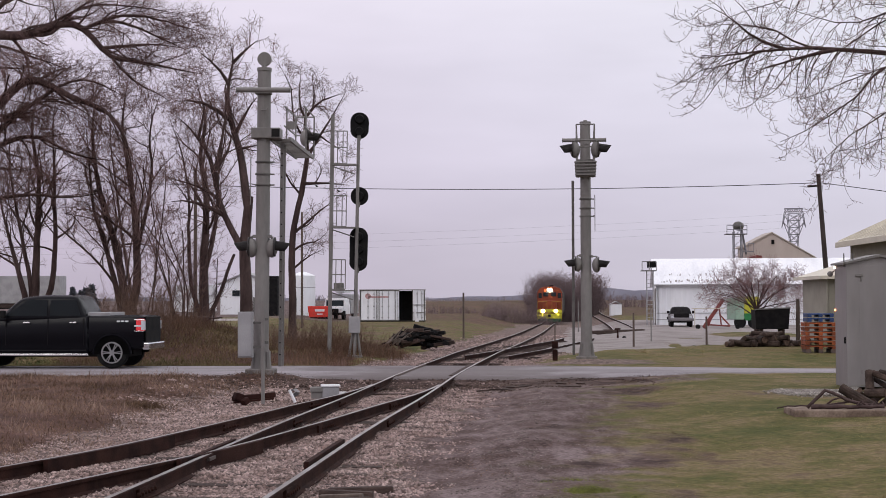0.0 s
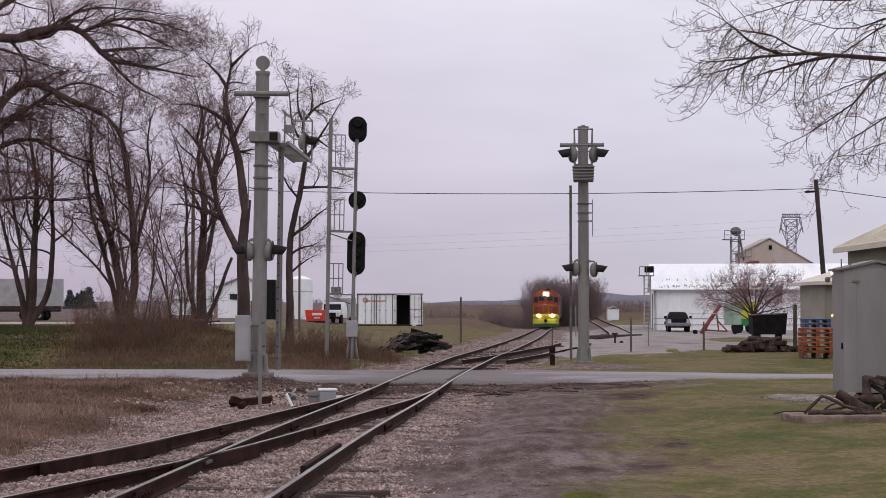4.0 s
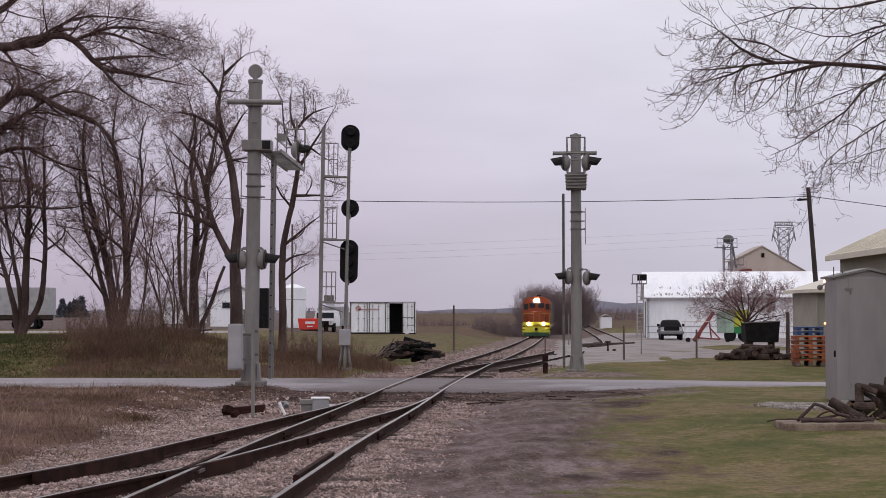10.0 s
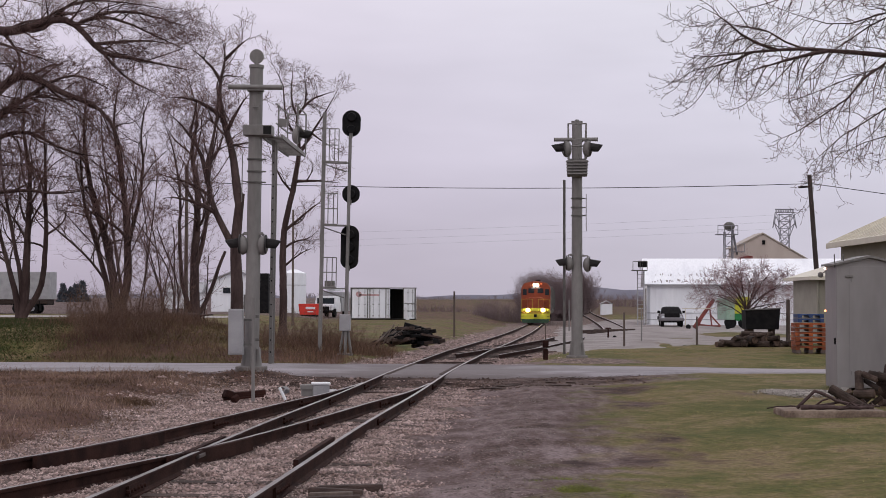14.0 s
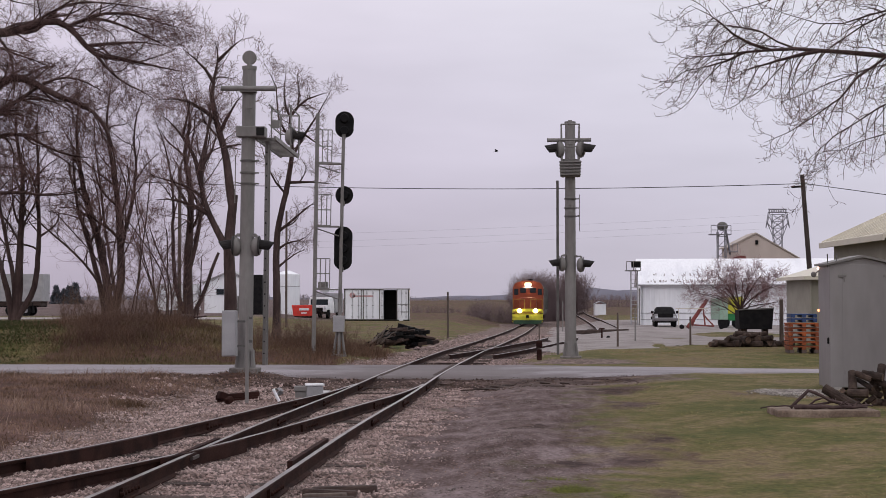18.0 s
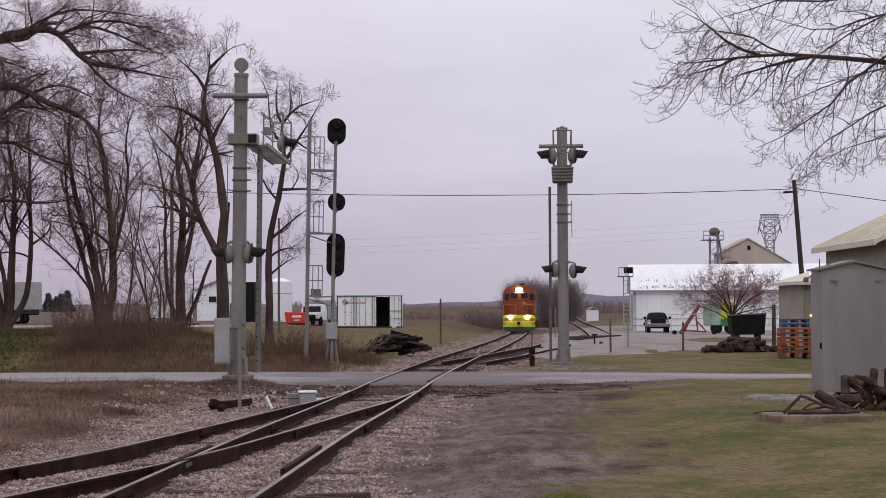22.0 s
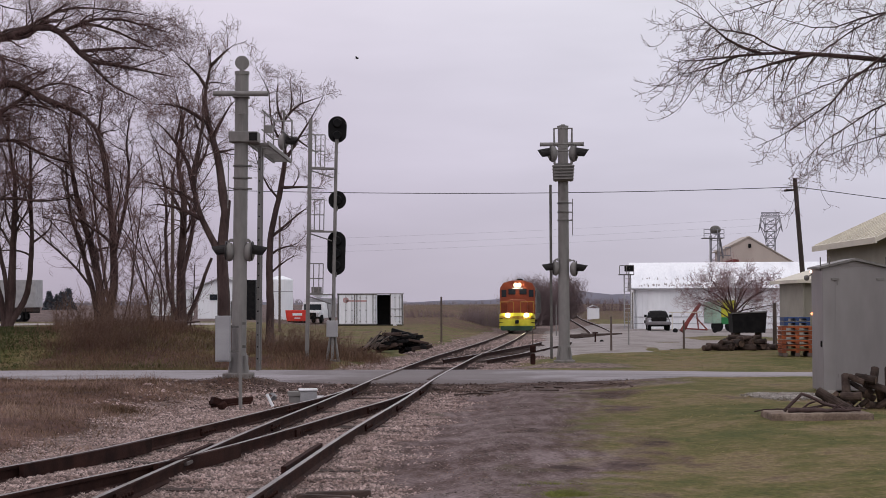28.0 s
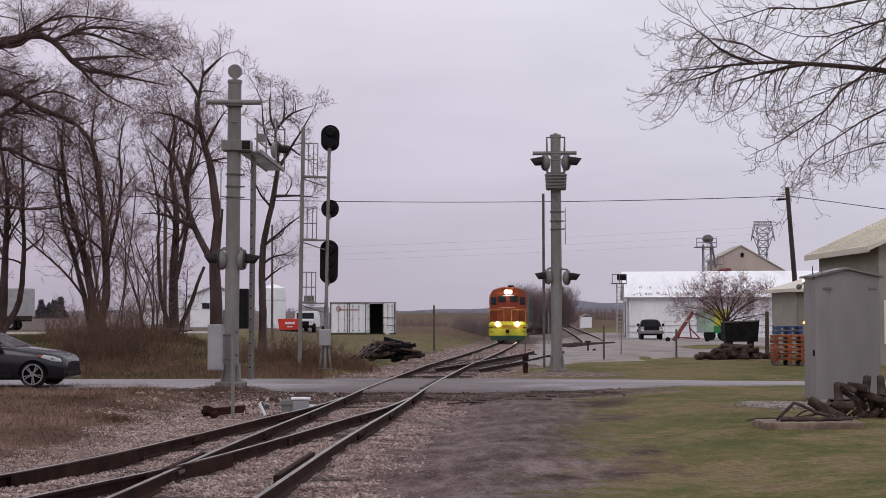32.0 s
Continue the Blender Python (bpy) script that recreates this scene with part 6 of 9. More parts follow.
grown_tree("bare_tree", (-14.2, 66, 0.8), [
    (0.16, 0.3, [(0, 0), (-0.2, 1.1), (-0.5, 2.5), (-0.8, 3.7), (-1.2, 4.9), (-1.3, 6.4), (-1.5, 8.8)]),
    (0.25, 0.25, [(0.1, 0), (0.1, 1.3), (-0.1, 2.7), (-0.4, 4.0), (-0.7, 4.9), (-1.0, 6.2), (-1.2, 8.4), (-1.0, 10.5)]),
    (0.24, 0.25, [(0.3, 0), (0.6, 1.5), (0.65, 3.7), (0.5, 5.2), (0.3, 6.9), (0.1, 8.6), (0.4, 10.8)]),
    (0.12, 0.2, [(0.6, 3.5), (1.0, 5.2), (1.2, 6.7), (1.1, 8.6), (1.7, 10.4)])], 37, "bare multi-stemmed tree in dry brush", dict(STAND, counts=(14, 6, 4, 2)), GROVE)
grown_tree("bare_tree", (-18.2, 66, 0.8), [
    (0.18, 0.3, [(0, 0), (-0.2, 1.0), (-0.6, 2.7), (-1.0, 4.2), (-1.4, 6.2)]),
    (0.14, 0.3, [(0.1, 0), (0.1, 1.1), (-0.2, 3.0), (-0.6, 4.9), (-0.9, 6.9), (-0.8, 8.9)]),
    (0.24, 0.3, [(0.2, 0), (0.2, 2.5), (0.2, 4.9), (0.2, 6.7), (-0.2, 8.6), (0.1, 10.6)]),
    (0.17, 0.3, [(0.5, 0), (0.9, 2.0), (1.0, 3.7), (0.9, 5.4), (0.9, 6.9), (0.8, 8.9), (1.0, 10.8)])], 41, "bare multi-stemmed tree with leaning stems", dict(STAND, counts=(14, 6, 4, 2)), GROVE)
tree("bare_tree", (-17.5, 84.0), [(0.05, 0, 12.5, 0.14), (-0.15, 0, 11.0, 0.12)], 61, "slim bare tree behind the grove", dict(STAND, clear=0.3), GROVE)
for _i in range(15):
    _r = random.Random(100 + _i)
    tree("bare_sapling", (-13.4 + _i * 0.24 + _r.uniform(-0.2, 0.2), 60 + _r.uniform(-3, 8)), [(_r.uniform(-0.3, 0.3), 0, _r.uniform(3.0, 6.6), _r.uniform(0.026, 0.05))], 200 + _i,
         "thin bare sapling in dry brush", {"counts": (18, 5, 3), "ratio": (0.34, 0.42, 0.42), "clear": 0.12, "fine": 0.0062, "short": 0.9, "slim": True}, "saplings in the brush")


def big_left_tree():
    """Wide tree whose long limbs arch out over the verge; its trunk stands just out of view."""
    dense = {"counts": (16, 7, 5, 2), "ratio": (0.30, 0.50, 0.55, 0.6), "lift": (0.02, 0.02, 0.01, 0.0), "wander": 0.14, "fine": 0.0056, "angle": (18, 62), "short": 1.9, "long": 6.0, "bias": 1.2}
    upper = [
        (0.46, 0.55, [(0, 0), (0, 4.5), (0.05, 9.0), (0.0, 12.4), (0.1, 15.0), (0.3, 17.5)]),
        (0.26, 0.12, [(0, 12.6), (1.3, 12.7), (2.3, 12.5), (2.8, 12.9), (4.2, 13.2), (4.6, 13.0), (5.0, 12.6), (5.3, 12.0), (5.8, 11.6), (6.6, 11.6), (8.4, 11.2), (9.5, 11.0)]),
        (0.10, 0.1, [(4.6, 13.1), (5.0, 13.3), (6.2, 13.2), (7.3, 12.7), (8.4, 12.2), (9.2, 11.8)]),
        (0.09, 0.1, [(5.0, 13.3), (5.7, 13.6), (7.2, 13.4), (8.9, 12.9), (9.5, 12.7)]),
        (0.09, 0.1, [(2.3, 12.5), (3.4, 12.5), (3.8, 13.4), (5.0, 13.9), (7.5, 13.7), (8.9, 13.4)]),
        (0.10, 0.1, [(5.3, 11.9), (5.9, 12.0), (7.3, 12.3), (8.7, 12.1)]),
        (0.16, 0.15, [(0, 13.1), (1.5, 14.1), (2.9, 15.1), (5.0, 16.0)])]
    lower = [
        (0.27, 0.12, [(0, 8.6), (1.3, 9.9), (1.9, 10.6), (2.3, 11.0), (2.9, 10.8), (4.1, 10.1), (5.7, 9.5), (6.1, 9.0), (6.4, 8.3), (6.7, 6.5)]),
        (0.16, 0.12, [(0, 7.7), (1.3, 8.9), (2.7, 10.0), (4.1, 10.8), (5.0, 10.8), (6.3, 10.1)]),
        (0.10, 0.1, [(0, 8.4), (1.3, 9.2), (2.5, 9.9), (3.6, 10.0), (5.0, 9.3), (5.4, 8.6)]),
        (0.16, 0.12, [(0, 7.9), (1.3, 8.3), (2.7, 8.6), (3.6, 8.0), (4.3, 7.7), (5.8, 7.5)]),
        (0.12, 0.12, [(0, 5.7), (1.3, 6.0), (2.5, 6.2), (3.3, 6.0), (5.0, 6.1), (5.9, 6.4)]),
        (0.10, 0.1, [(0, 12.1), (2.0, 12.1), (2.2, 11.7), (2.9, 11.7), (4.1, 11.1)]),
        (0.08, 0.1, [(5.8, 11.6), (6.1, 11.1), (6.7, 10.6), (8.0, 10.1), (8.4, 9.6)]),
        (0.10, 0.2, [(0, 9.0), (1.0, 9.5), (1.8, 9.2), (2.6, 9.4), (3.4, 9.0)]),
        (0.08, 0.2, [(0, 11.0), (1.2, 11.4), (2.0, 11.2), (3.0, 11.6)]),
        (0.09, 0.2, [(0, 7.0), (1.2, 7.3), (2.2, 7.0), (3.2, 7.4)]),
        (0.18, 0.2, [(0, 10.0), (-2.0, 11.5), (-5.0, 12.5)])]
    grown_tree("large_spreading_bare_tree", (-19.6, 62.0, 0.1), upper + lower, 8, "large bare tree with long arching limbs", dense, GROVE)


big_left_tree()

stump = thing("rotten_log", (-10.9, 63.6, ground_z(-10.9, 63.6) + 0.12, 0, 0, 4), "dark rotten trunk lying at a tree's foot", "log")
bm = B()
cyl(bm, (-0.9, 0, 0), (0.8, 0, 0.06), 0.20, 0.15, 12)
for v in bm.verts:
    v.co += Vector((0, 0.05, 0.05)) * noise.noise(v.co * 3)
part("wood", bm, M["bark"], stump, smooth=True)
bm = B()
cyl(bm, (0.3, 0, 0.05), (1.35, -0.1, 0.14), 0.06, 0.03, 8)
part("branch", bm, M["bark"], stump, smooth=True)


def hanging_twigs(rnd, thick, thin, pts, radii, start, per_metre):
    """Slender shoots that droop from a limb and turn up at their tips, with swollen buds."""
    total = sum((pts[i + 1] - pts[i]).length for i in range(len(pts) - 1))
    count = max(3, round(per_metre * total * (1 - start)))
    for k in range(count):
        s = start + (1 - start) * (k + rnd.random()) / count
        i = min(int(s * (len(pts) - 1)), len(pts) - 2)
        p = pts[i].lerp(pts[i + 1], s * (len(pts) - 1) - i)
        t = (pts[i + 1] - pts[i]).normalized()
        d = (t * rnd.uniform(0.4, 1.0) + Vector((rnd.gauss(0, 0.35), rnd.gauss(0, 0.5), rnd.choice((-0.9, -0.7, -0.4, 0.5)) + rnd.gauss(0, 0.2)))).normalized()
        n, L = 10, rnd.uniform(0.5, 1.6) * (1.1 - 0.45 * s)
        r = min(radii[i] * 0.6, 0.004 + 0.006 * L)
        q, rr = [p], [r]
        turn = Vector((rnd.gauss(0, 0.05), rnd.gauss(0, 0.05), 0))
        for j in range(n):
            d = (d + turn + Vector((rnd.gauss(0, 0.09), rnd.gauss(0, 0.09), -0.17 if j < 5 else 0.22))).normalized()
            q.append(q[-1] + d * (L / n))
            rr.append(r + (0.0028 - r) * ((j + 1) / n) ** 0.7)
        thick.tube(q, rr, 4)
        for j in range(round(4 + 6 * L)):
            m = rnd.randrange(2, n + 1)
            a = side_dir(rnd, (q[m] - q[m - 1]).normalized(), radians(rnd.uniform(25, 70)))
            q2, _ = limb(rnd, q[m], a, rnd.uniform(0.08, 0.30), 0.0034, 0.0022, 5, 0.2, 0.14)
            thin.tube(q2, [0.0033, 0.0028, 0.0025, 0.0024, 0.0044, 0.0015], 3)
            if rnd.random() < 0.6:
                q3, _ = limb(rnd, q2[2], side_dir(rnd, a, 0.8), rnd.uniform(0.05, 0.16), 0.003, 0.002, 3, 0.12, 0.1)
                thin.tube(q3, [0.0026, 0.0022, 0.0042, 0.0015], 3)


def near_right_tree():
    """Tree beside the lawn; its trunk stands out of view, slender limbs with upturned shoots reach in."""
    c = dict(TREE, fine=0.004, deep=1.5)
    rnd = random.Random(21)
    t = thing("drooping_bare_tree", (13.2, 26.0, 0.05), "bare tree with slender drooping limbs and buds", "tree")
    thick, thin = Wood(), Twigs()
    limbs = [
        (0.36, 1.0, [(0, 0), (0, 3.0), (0.1, 6.0), (0, 9.0), (0.2, 12.0)]),
        (0.115, 0.5, [(0, 5.0), (-2.6, 5.7), (-5.6, 6.0), (-6.6, 6.1), (-7.4, 6.15), (-8.0, 6.07), (-8.3, 5.98), (-8.6, 5.95), (-8.9, 6.0)]),
        (0.026, 0.1, [(-7.8, 6.05), (-8.2, 5.9), (-8.5, 5.75), (-8.8, 5.7), (-8.95, 5.8)]),
        (0.045, 0.15, [(-6.4, 6.1), (-6.8, 6.05), (-7.2, 5.95), (-7.7, 5.75), (-8.15, 5.7)]),
        (0.075, 0.55, [(0, 5.4), (-2.8, 6.6), (-5.2, 6.3), (-5.6, 5.9), (-6.3, 5.3), (-6.7, 4.85), (-7.2, 4.6), (-7.6, 4.5)]),
        (0.055, 0.6, [(0, 5.0), (-2.8, 5.6), (-5.0, 5.5), (-5.6, 5.1), (-6.0, 4.8), (-6.7, 4.4), (-6.9, 4.1)])]
    limbs += [
        (0.060, 0.5, [(0, 6.2), (-2.8, 7.3), (-5.2, 6.9), (-5.9, 6.55), (-6.5, 6.15), (-7.0, 5.7), (-7.3, 5.2)]),
        (0.035, 0.2, [(-7.3, 6.25), (-7.85, 6.2), (-8.0, 6.5), (-8.2, 6.6), (-8.5, 6.7), (-8.8, 6.85)]),
        (0.022, 0.2, [(-7.1, 6.25), (-7.45, 6.25), (-7.65, 6.55), (-8.0, 6.62), (-8.3, 6.5), (-8.6, 6.42), (-8.9, 6.6)]),
        (0.045, 0.6, [(0, 4.6), (-2.8, 5.0), (-5.0, 4.8), (-5.6, 4.55), (-6.0, 4.6), (-6.5, 4.35), (-6.8, 4.0)]),
        (0.060, 0.5, [(0, 6.8), (-2.8, 7.5), (-5.5, 7.2), (-6.4, 7.0), (-7.2, 7.1), (-8.0, 6.8), (-8.6, 6.6)]),
        (0.055, 0.5, [(0, 6.4), (-2.8, 7.0), (-5.4, 6.8), (-6.2, 6.5), (-7.0, 6.6), (-7.7, 6.9)]),
        (0.050, 0.5, [(0, 5.6), (-2.8, 6.2), (-5.2, 6.0), (-5.9, 5.6), (-6.3, 5.7), (-6.9, 5.3), (-7.4, 5.15)])]
    grown = []
    for r, start, bends in limbs:
        q, rr = grown_limb(rnd, c, r, bends, 0.06)
        join_limb(q, grown)
        grown += q
        thick.tube(q, rr, 8)
        if start < 0.9:
            hanging_twigs(rnd, thick, thin, q, rr, start, 10)
    ob = new("trunk", raw_mesh("trunk", thick.v, thick.f, M["bark"], True))
    ob.parent = t
    ob = new("crown", thin.build("crown", M["twig"]))
    ob.parent = t
    far = Wood()
    q, rr = grown_limb(rnd, c, 0.08, [(0, 6.0), (2.5, 7.2), (5.0, 7.6)])
    far.tube(q, rr, 6)
    ob = new("limb", raw_mesh("limb", far.v, far.f, M["bark"], True))
    ob.parent = t


near_right_tree()

# small pinkish budding tree in the yard
_r = random.Random(77)
_limbs = [(0.13, 0.97, [(0, 0), (0.03, 0.6), (0, 1.4)], 0.7)]
for _k in range(22):
    _e = -2.9 + 6.0 * _k / 21 + _r.uniform(-0.2, 0.2)
    _h = 4.15 * math.sqrt(max(0.05, 1 - 0.85 * (_e / 3.1) ** 2)) * _r.uniform(0.66, 0.95)
    _s = 1.15 + 0.09 * (_k % 4)
    _limbs.append((0.042, 0.2, [(0.03 * _e, _s), (0.30 * _e, _s + 0.26 * _h), (0.62 * _e, _s + 0.45 * _h), (0.84 * _e, 0.75 + 0.68 * _h), (1.0 * _e, 0.62 + 0.84 * _h)]))
grown_tree("small_budding_tree", (15.95, 80.0, -0.1), _limbs, 77, "small round bare tree with pinkish buds",
           {"counts": (26, 6, 4), "ratio": (0.26, 0.45, 0.5), "fine": 0.0055, "angle": (25, 75), "deep": 5, "twig": "twig_pink", "lift": (0.07, 0.05, 0.03), "wander": 0.13, "short": 1.3})


# ---- distance: brush, woods, hills ----
def far_wood(name, x0, x1, y, h, seed, label, jag=0.3, n=160, material="far_trees", fine=0.004, side=12, tips=2, reach=1.0):
    """A far strip of bare woods: rounded uneven crowns of fine stems and twigs."""
    rnd = random.Random(seed)
    w = Twigs()
    for i in range(n):
        x = rnd.uniform(x0, x1)
        edge = max(0.0, 1 - ((x - (x0 + x1) / 2) / ((x1 - x0) / 2)) ** 2) ** 0.5
        hh = h * (1 - jag * rnd.random()) * (0.3 + 0.7 * edge)
        yy = y + rnd.uniform(-0.03, 0.03) * y
        p = Vector((x, yy, ground_z(x, yy) - 0.3))
        q, rr = limb(rnd, p, Vector((rnd.gauss(0, 0.12), 0, 1)).normalized(), hh * 0.9, h * fine * 2.5, h * fine, 5, 0.08, 0.02)
        w.tube(q, rr, 3)
        for k in range(side):
            a = q[1 + k % 5]
            d = side_dir(rnd, Vector((0, 0, 1)), rnd.uniform(0.3, 1.1))
            q2, r2 = limb(rnd, a, d, hh * reach * rnd.uniform(0.18, 0.36), h * fine * 1.2, h * fine * 0.6, 2, 0.2, 0.05)
            w.tube(q2, r2, 3)
            for j in range(tips):
                q3, r3 = limb(rnd, q2[1 + j % 2], side_dir(rnd, d, 0.7), hh * reach * 0.14, h * fine * 0.7, h * fine * 0.4, 1, 0.2, 0.05)
                w.tube(q3, r3, 3)
    tagged(new(name, w.build(name, M[material])), label, "woods", kind="stuff")


far_wood("woods", 12.2, 19.6, 240, 8.0, 3, "brown bare tree clump behind the track", n=300, jag=0.16, fine=0.0019, side=24, tips=3, reach=0.62)
far_wood("woods", 19.6, 24.4, 250, 7.8, 4, "brown bare tree clump by the siding", n=170, jag=0.16, fine=0.0019, side=24, tips=3, reach=0.62)
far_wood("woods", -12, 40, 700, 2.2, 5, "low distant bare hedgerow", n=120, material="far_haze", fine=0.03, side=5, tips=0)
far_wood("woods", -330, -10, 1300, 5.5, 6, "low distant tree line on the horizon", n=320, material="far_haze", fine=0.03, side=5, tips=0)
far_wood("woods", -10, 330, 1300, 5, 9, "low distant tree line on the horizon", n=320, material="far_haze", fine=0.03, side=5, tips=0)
far_wood("brush", 3.5, 12.5, 185, 2.6, 7, "brown brush beside the track", n=300, jag=0.6, fine=0.003)
far_wood("thicket", -13.9, -8.9, 57, 2.1, 17, "thin brown brush stems below the trees", n=230, jag=0.8, material="thicket", fine=0.0022, side=10)
far_wood("thicket", -12.8, -9.4, 52.5, 1.4, 18, "thin brown brush stems on the bank", n=150, jag=0.7, material="thicket", fine=0.0030, side=10)
far_wood("thicket", -7.6, -1.9, 54, 1.5, 23, "thin brown brush stems beside the signal", n=300, jag=0.6, material="thicket", fine=0.0026, side=9)
far_wood("brush", -9, 4, 215, 1.7, 12, "brown field brush", n=240, jag=0.6, fine=0.005, side=9, tips=1)
far_wood("brush", 27, 46, 300, 3.0, 13, "dark brush behind the siding", n=260, jag=0.4, fine=0.005, side=8, tips=1)


def hills():
    rnd = random.Random(2)
    verts, faces = [], []
    n = 140
    for i in range(n + 1):
        x = -1600 + 3200 * i / n
        h = 6 + 6 * noise.noise(Vector((x * 0.004, 0, 0))) + 4 * noise.noise(Vector((x * 0.02, 3, 0))) + (12 if 140 < x < 900 else 0) * smooth01((x - 140) / 70)
        verts += [(x, 2300, -3), (x, 2300, max(h, 3)), (x, 2420, -3)]
    for i in range(n):
        a = i * 3
        faces += [(a, a + 3, a + 4, a + 1), (a + 1, a + 4, a + 5, a + 2)]
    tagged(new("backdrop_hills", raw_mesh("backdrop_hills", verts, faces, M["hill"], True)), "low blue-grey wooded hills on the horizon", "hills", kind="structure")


hills()


def conifer(x, y, h, seed):
    rnd = random.Random(seed)
    c = thing("conifer", (x, y, ground_z(x, y) - 0.2), "dark distant conifer in a field", "tree", "conifers in the field")
    bm = B()
    cyl(bm, (0, 0, 0), (0, 0, h * 0.95), h * 0.03, 0.02, 6)
    part("trunk", bm, M["bark"], c)
    v, f = [], []
    for i in range(420):
        z = h * (0.05 + 0.93 * rnd.random() ** 1.3)
        r = (h - z) * 0.34 * rnd.uniform(0.5, 1.1) + 0.05 * h
        a = rnd.uniform(0, 6.283)
        p = Vector((r * math.cos(a), r * math.sin(a), z - r * 0.25))
        k = len(v)
        s = h * 0.05
        v += [tuple(p + Vector((rnd.gauss(0, s), rnd.gauss(0, s), rnd.gauss(0, s)))) for _ in range(3)] + [tuple(p * 0.3 + Vector((0, 0, z * 0.7)))]
        f += [(k, k + 1, k + 2), (k, k + 1, k + 3), (k + 1, k + 2, k + 3)]
    ob = new("crown", raw_mesh("crown", v, f, M["conifer"]))
    ob.parent = c


for i, (x, h) in enumerate(((-77.0, 4.0), (-75.0, 3.9), (-73.2, 4.6), (-76.0, 3.3), (-74.1, 3.7))):
    conifer(x, 310 + (i % 2) * 2, h, i)


# ---- loose ground cover ----
def blades(name, spots, per, h, width, spread, lean, material, label, seed):
    """Tufts of narrow blades at the spots (x, y, z, size)."""
    g = np.random.default_rng(seed)
    s = np.repeat(np.asarray(spots), per, axis=0)
    n = len(s)
    p = s[:, :3] + np.c_[g.normal(0, spread, (n, 2)), np.zeros(n)]
    hh = g.uniform(h[0], h[1], n) * s[:, 3]
    a = g.uniform(0, np.pi, n)
    w = np.c_[np.cos(a), np.sin(a), np.zeros(n)] * (width * g.uniform(0.6, 1.4, n))[:, None]
    tip = p + np.c_[g.normal(0, lean, (n, 2)) * hh[:, None], hh]
    mid = (p + tip) / 2 + np.c_[np.zeros((n, 2)), 0.10 * hh]
    v = np.stack([p - w, p + w, mid + w * 0.7, mid - w * 0.7, tip], 1).reshape(-1, 3)
    k = np.arange(n)[:, None] * 5
    f = np.concatenate([k + np.array([0, 1, 2]), k + np.array([0, 2, 3]), k + np.array([3, 2, 4])], 0)
    return tagged(new(name, fast_mesh(name, v, f, material)), label, "grass", kind="stuff")


def scatter(n, x0, x1, y0, y1, keep, seed, sink=0.02):
    rnd = random.Random(seed)
    out = []
    while len(out) < n:
        x, y = rnd.uniform(x0, x1), rnd.uniform(y0, y1)
        k = keep(x, y)
        if rnd.random() < k:
            out.append((x, y, ground_z(x, y) - sink, 0.6 + 0.4 * k + 0.5 * max(0, noise.noise(Vector((x * 0.5, y * 0.5, 7))))))
    return out


def in_verge(x, y):
    lo, hi = bed_x(y)
    if y > road_y(x) - road_near(x) - 0.1:
        return 0.0
    return smooth01((lo + 1.0 - x) / 1.4) * (0.55 + 0.45 * noise.noise(Vector((x * 0.8, y * 0.8, 2))))


blades("dry_grass", scatter(13000, -15, -3, 15, 38.6, in_verge, 1), 6, (0.03, 0.13), 0.005, 0.09, 0.8, M["weed"], "dead brown verge grass beside the tracks", 1)
blades("dry_weeds", scatter(420, -14, -3, 16, 37.5, lambda x, y: in_verge(x, y) * smooth01(noise.noise(Vector((x * 0.4, y * 0.4, 5))) * 2.5 + 0.3), 2), 9, (0.12, 0.36), 0.004, 0.12, 0.45, mat("pale_weed_stalks", (0.165, 0.105, 0.085), (0.270, 0.190, 0.150), 0.5, 0.95, island=0.4), "tall dead weed stalks in the verge", 2)


def in_brush(x, y):
    if y < road_y(x) + ROAD_HALF + 2.2:
        return 0.0
    a = math.exp(-((x + 11.3) / 1.9) ** 2 - ((y - 55) / 6.0) ** 2) * 0.85
    b2 = math.exp(-((x + 3.9) / 1.5) ** 2 - ((y - 54) / 4.0) ** 2)
    c = 0.12 * smooth01((-2.9 - x) / 0.8) * smooth01((x + 13.5) / 1.5)
    return max(a, b2, c) * max(0.0, 0.5 + 1.5 * noise.noise(Vector((x * 0.8 + 2, y * 0.5, 9))))


BRUSH = mat("brown_brush", (0.085, 0.044, 0.031), (0.160, 0.096, 0.062), 0.5, 0.95, island=0.5)
blades("dry_brush", scatter(2500, -17, -1.8, 46, 64, in_brush, 3), 14, (0.10, 0.62), 0.004, 0.26, 0.45, BRUSH, "brown dead brush and weeds below the trees", 3)
blades("verge_grass", scatter(4500, -13.5, -4, 43.5, 62, lambda x, y: smooth01((x + 13.5) / 1.5) * (0.3 if x > -7 and y > 47 else 1.0) if y > road_y(x) + ROAD_HALF - 0.2 else 0.0, 4), 6, (0.05, 0.17), 0.010, 0.12, 0.6, mat("rough_bank_grass", (0.082, 0.072, 0.030), (0.175, 0.125, 0.066), 0.30, 0.95, island=0.4), "rough tan and brown grass on the far bank", 4)
blades("bank_lawn", scatter(24000, -24, -12.2, 43.5, 64, lambda x, y: smooth01((-12.2 - x + noise.noise(Vector((x * 0.6, y * 0.4, 3)))) / 1.8) if y > road_y(x) + ROAD_HALF - 0.2 else 0.0, 16), 6, (0.03, 0.08), 0.012, 0.16, 1.0, mat("mown_bank_grass", (0.030, 0.042, 0.010), (0.046, 0.052, 0.016), 0.5, 0.95, island=0.06), "mown dull green grass on the far bank", 16)


def in_lawn(x, y):
    if y > road_y(x) - road_near(x) - 0.1:
        return 0.0
    return smooth01((x - (0.35 + 0.105 * y)) / 0.8) * (0.6 + 0.5 * noise.noise(Vector((x * 0.6, y * 0.6, 4))))


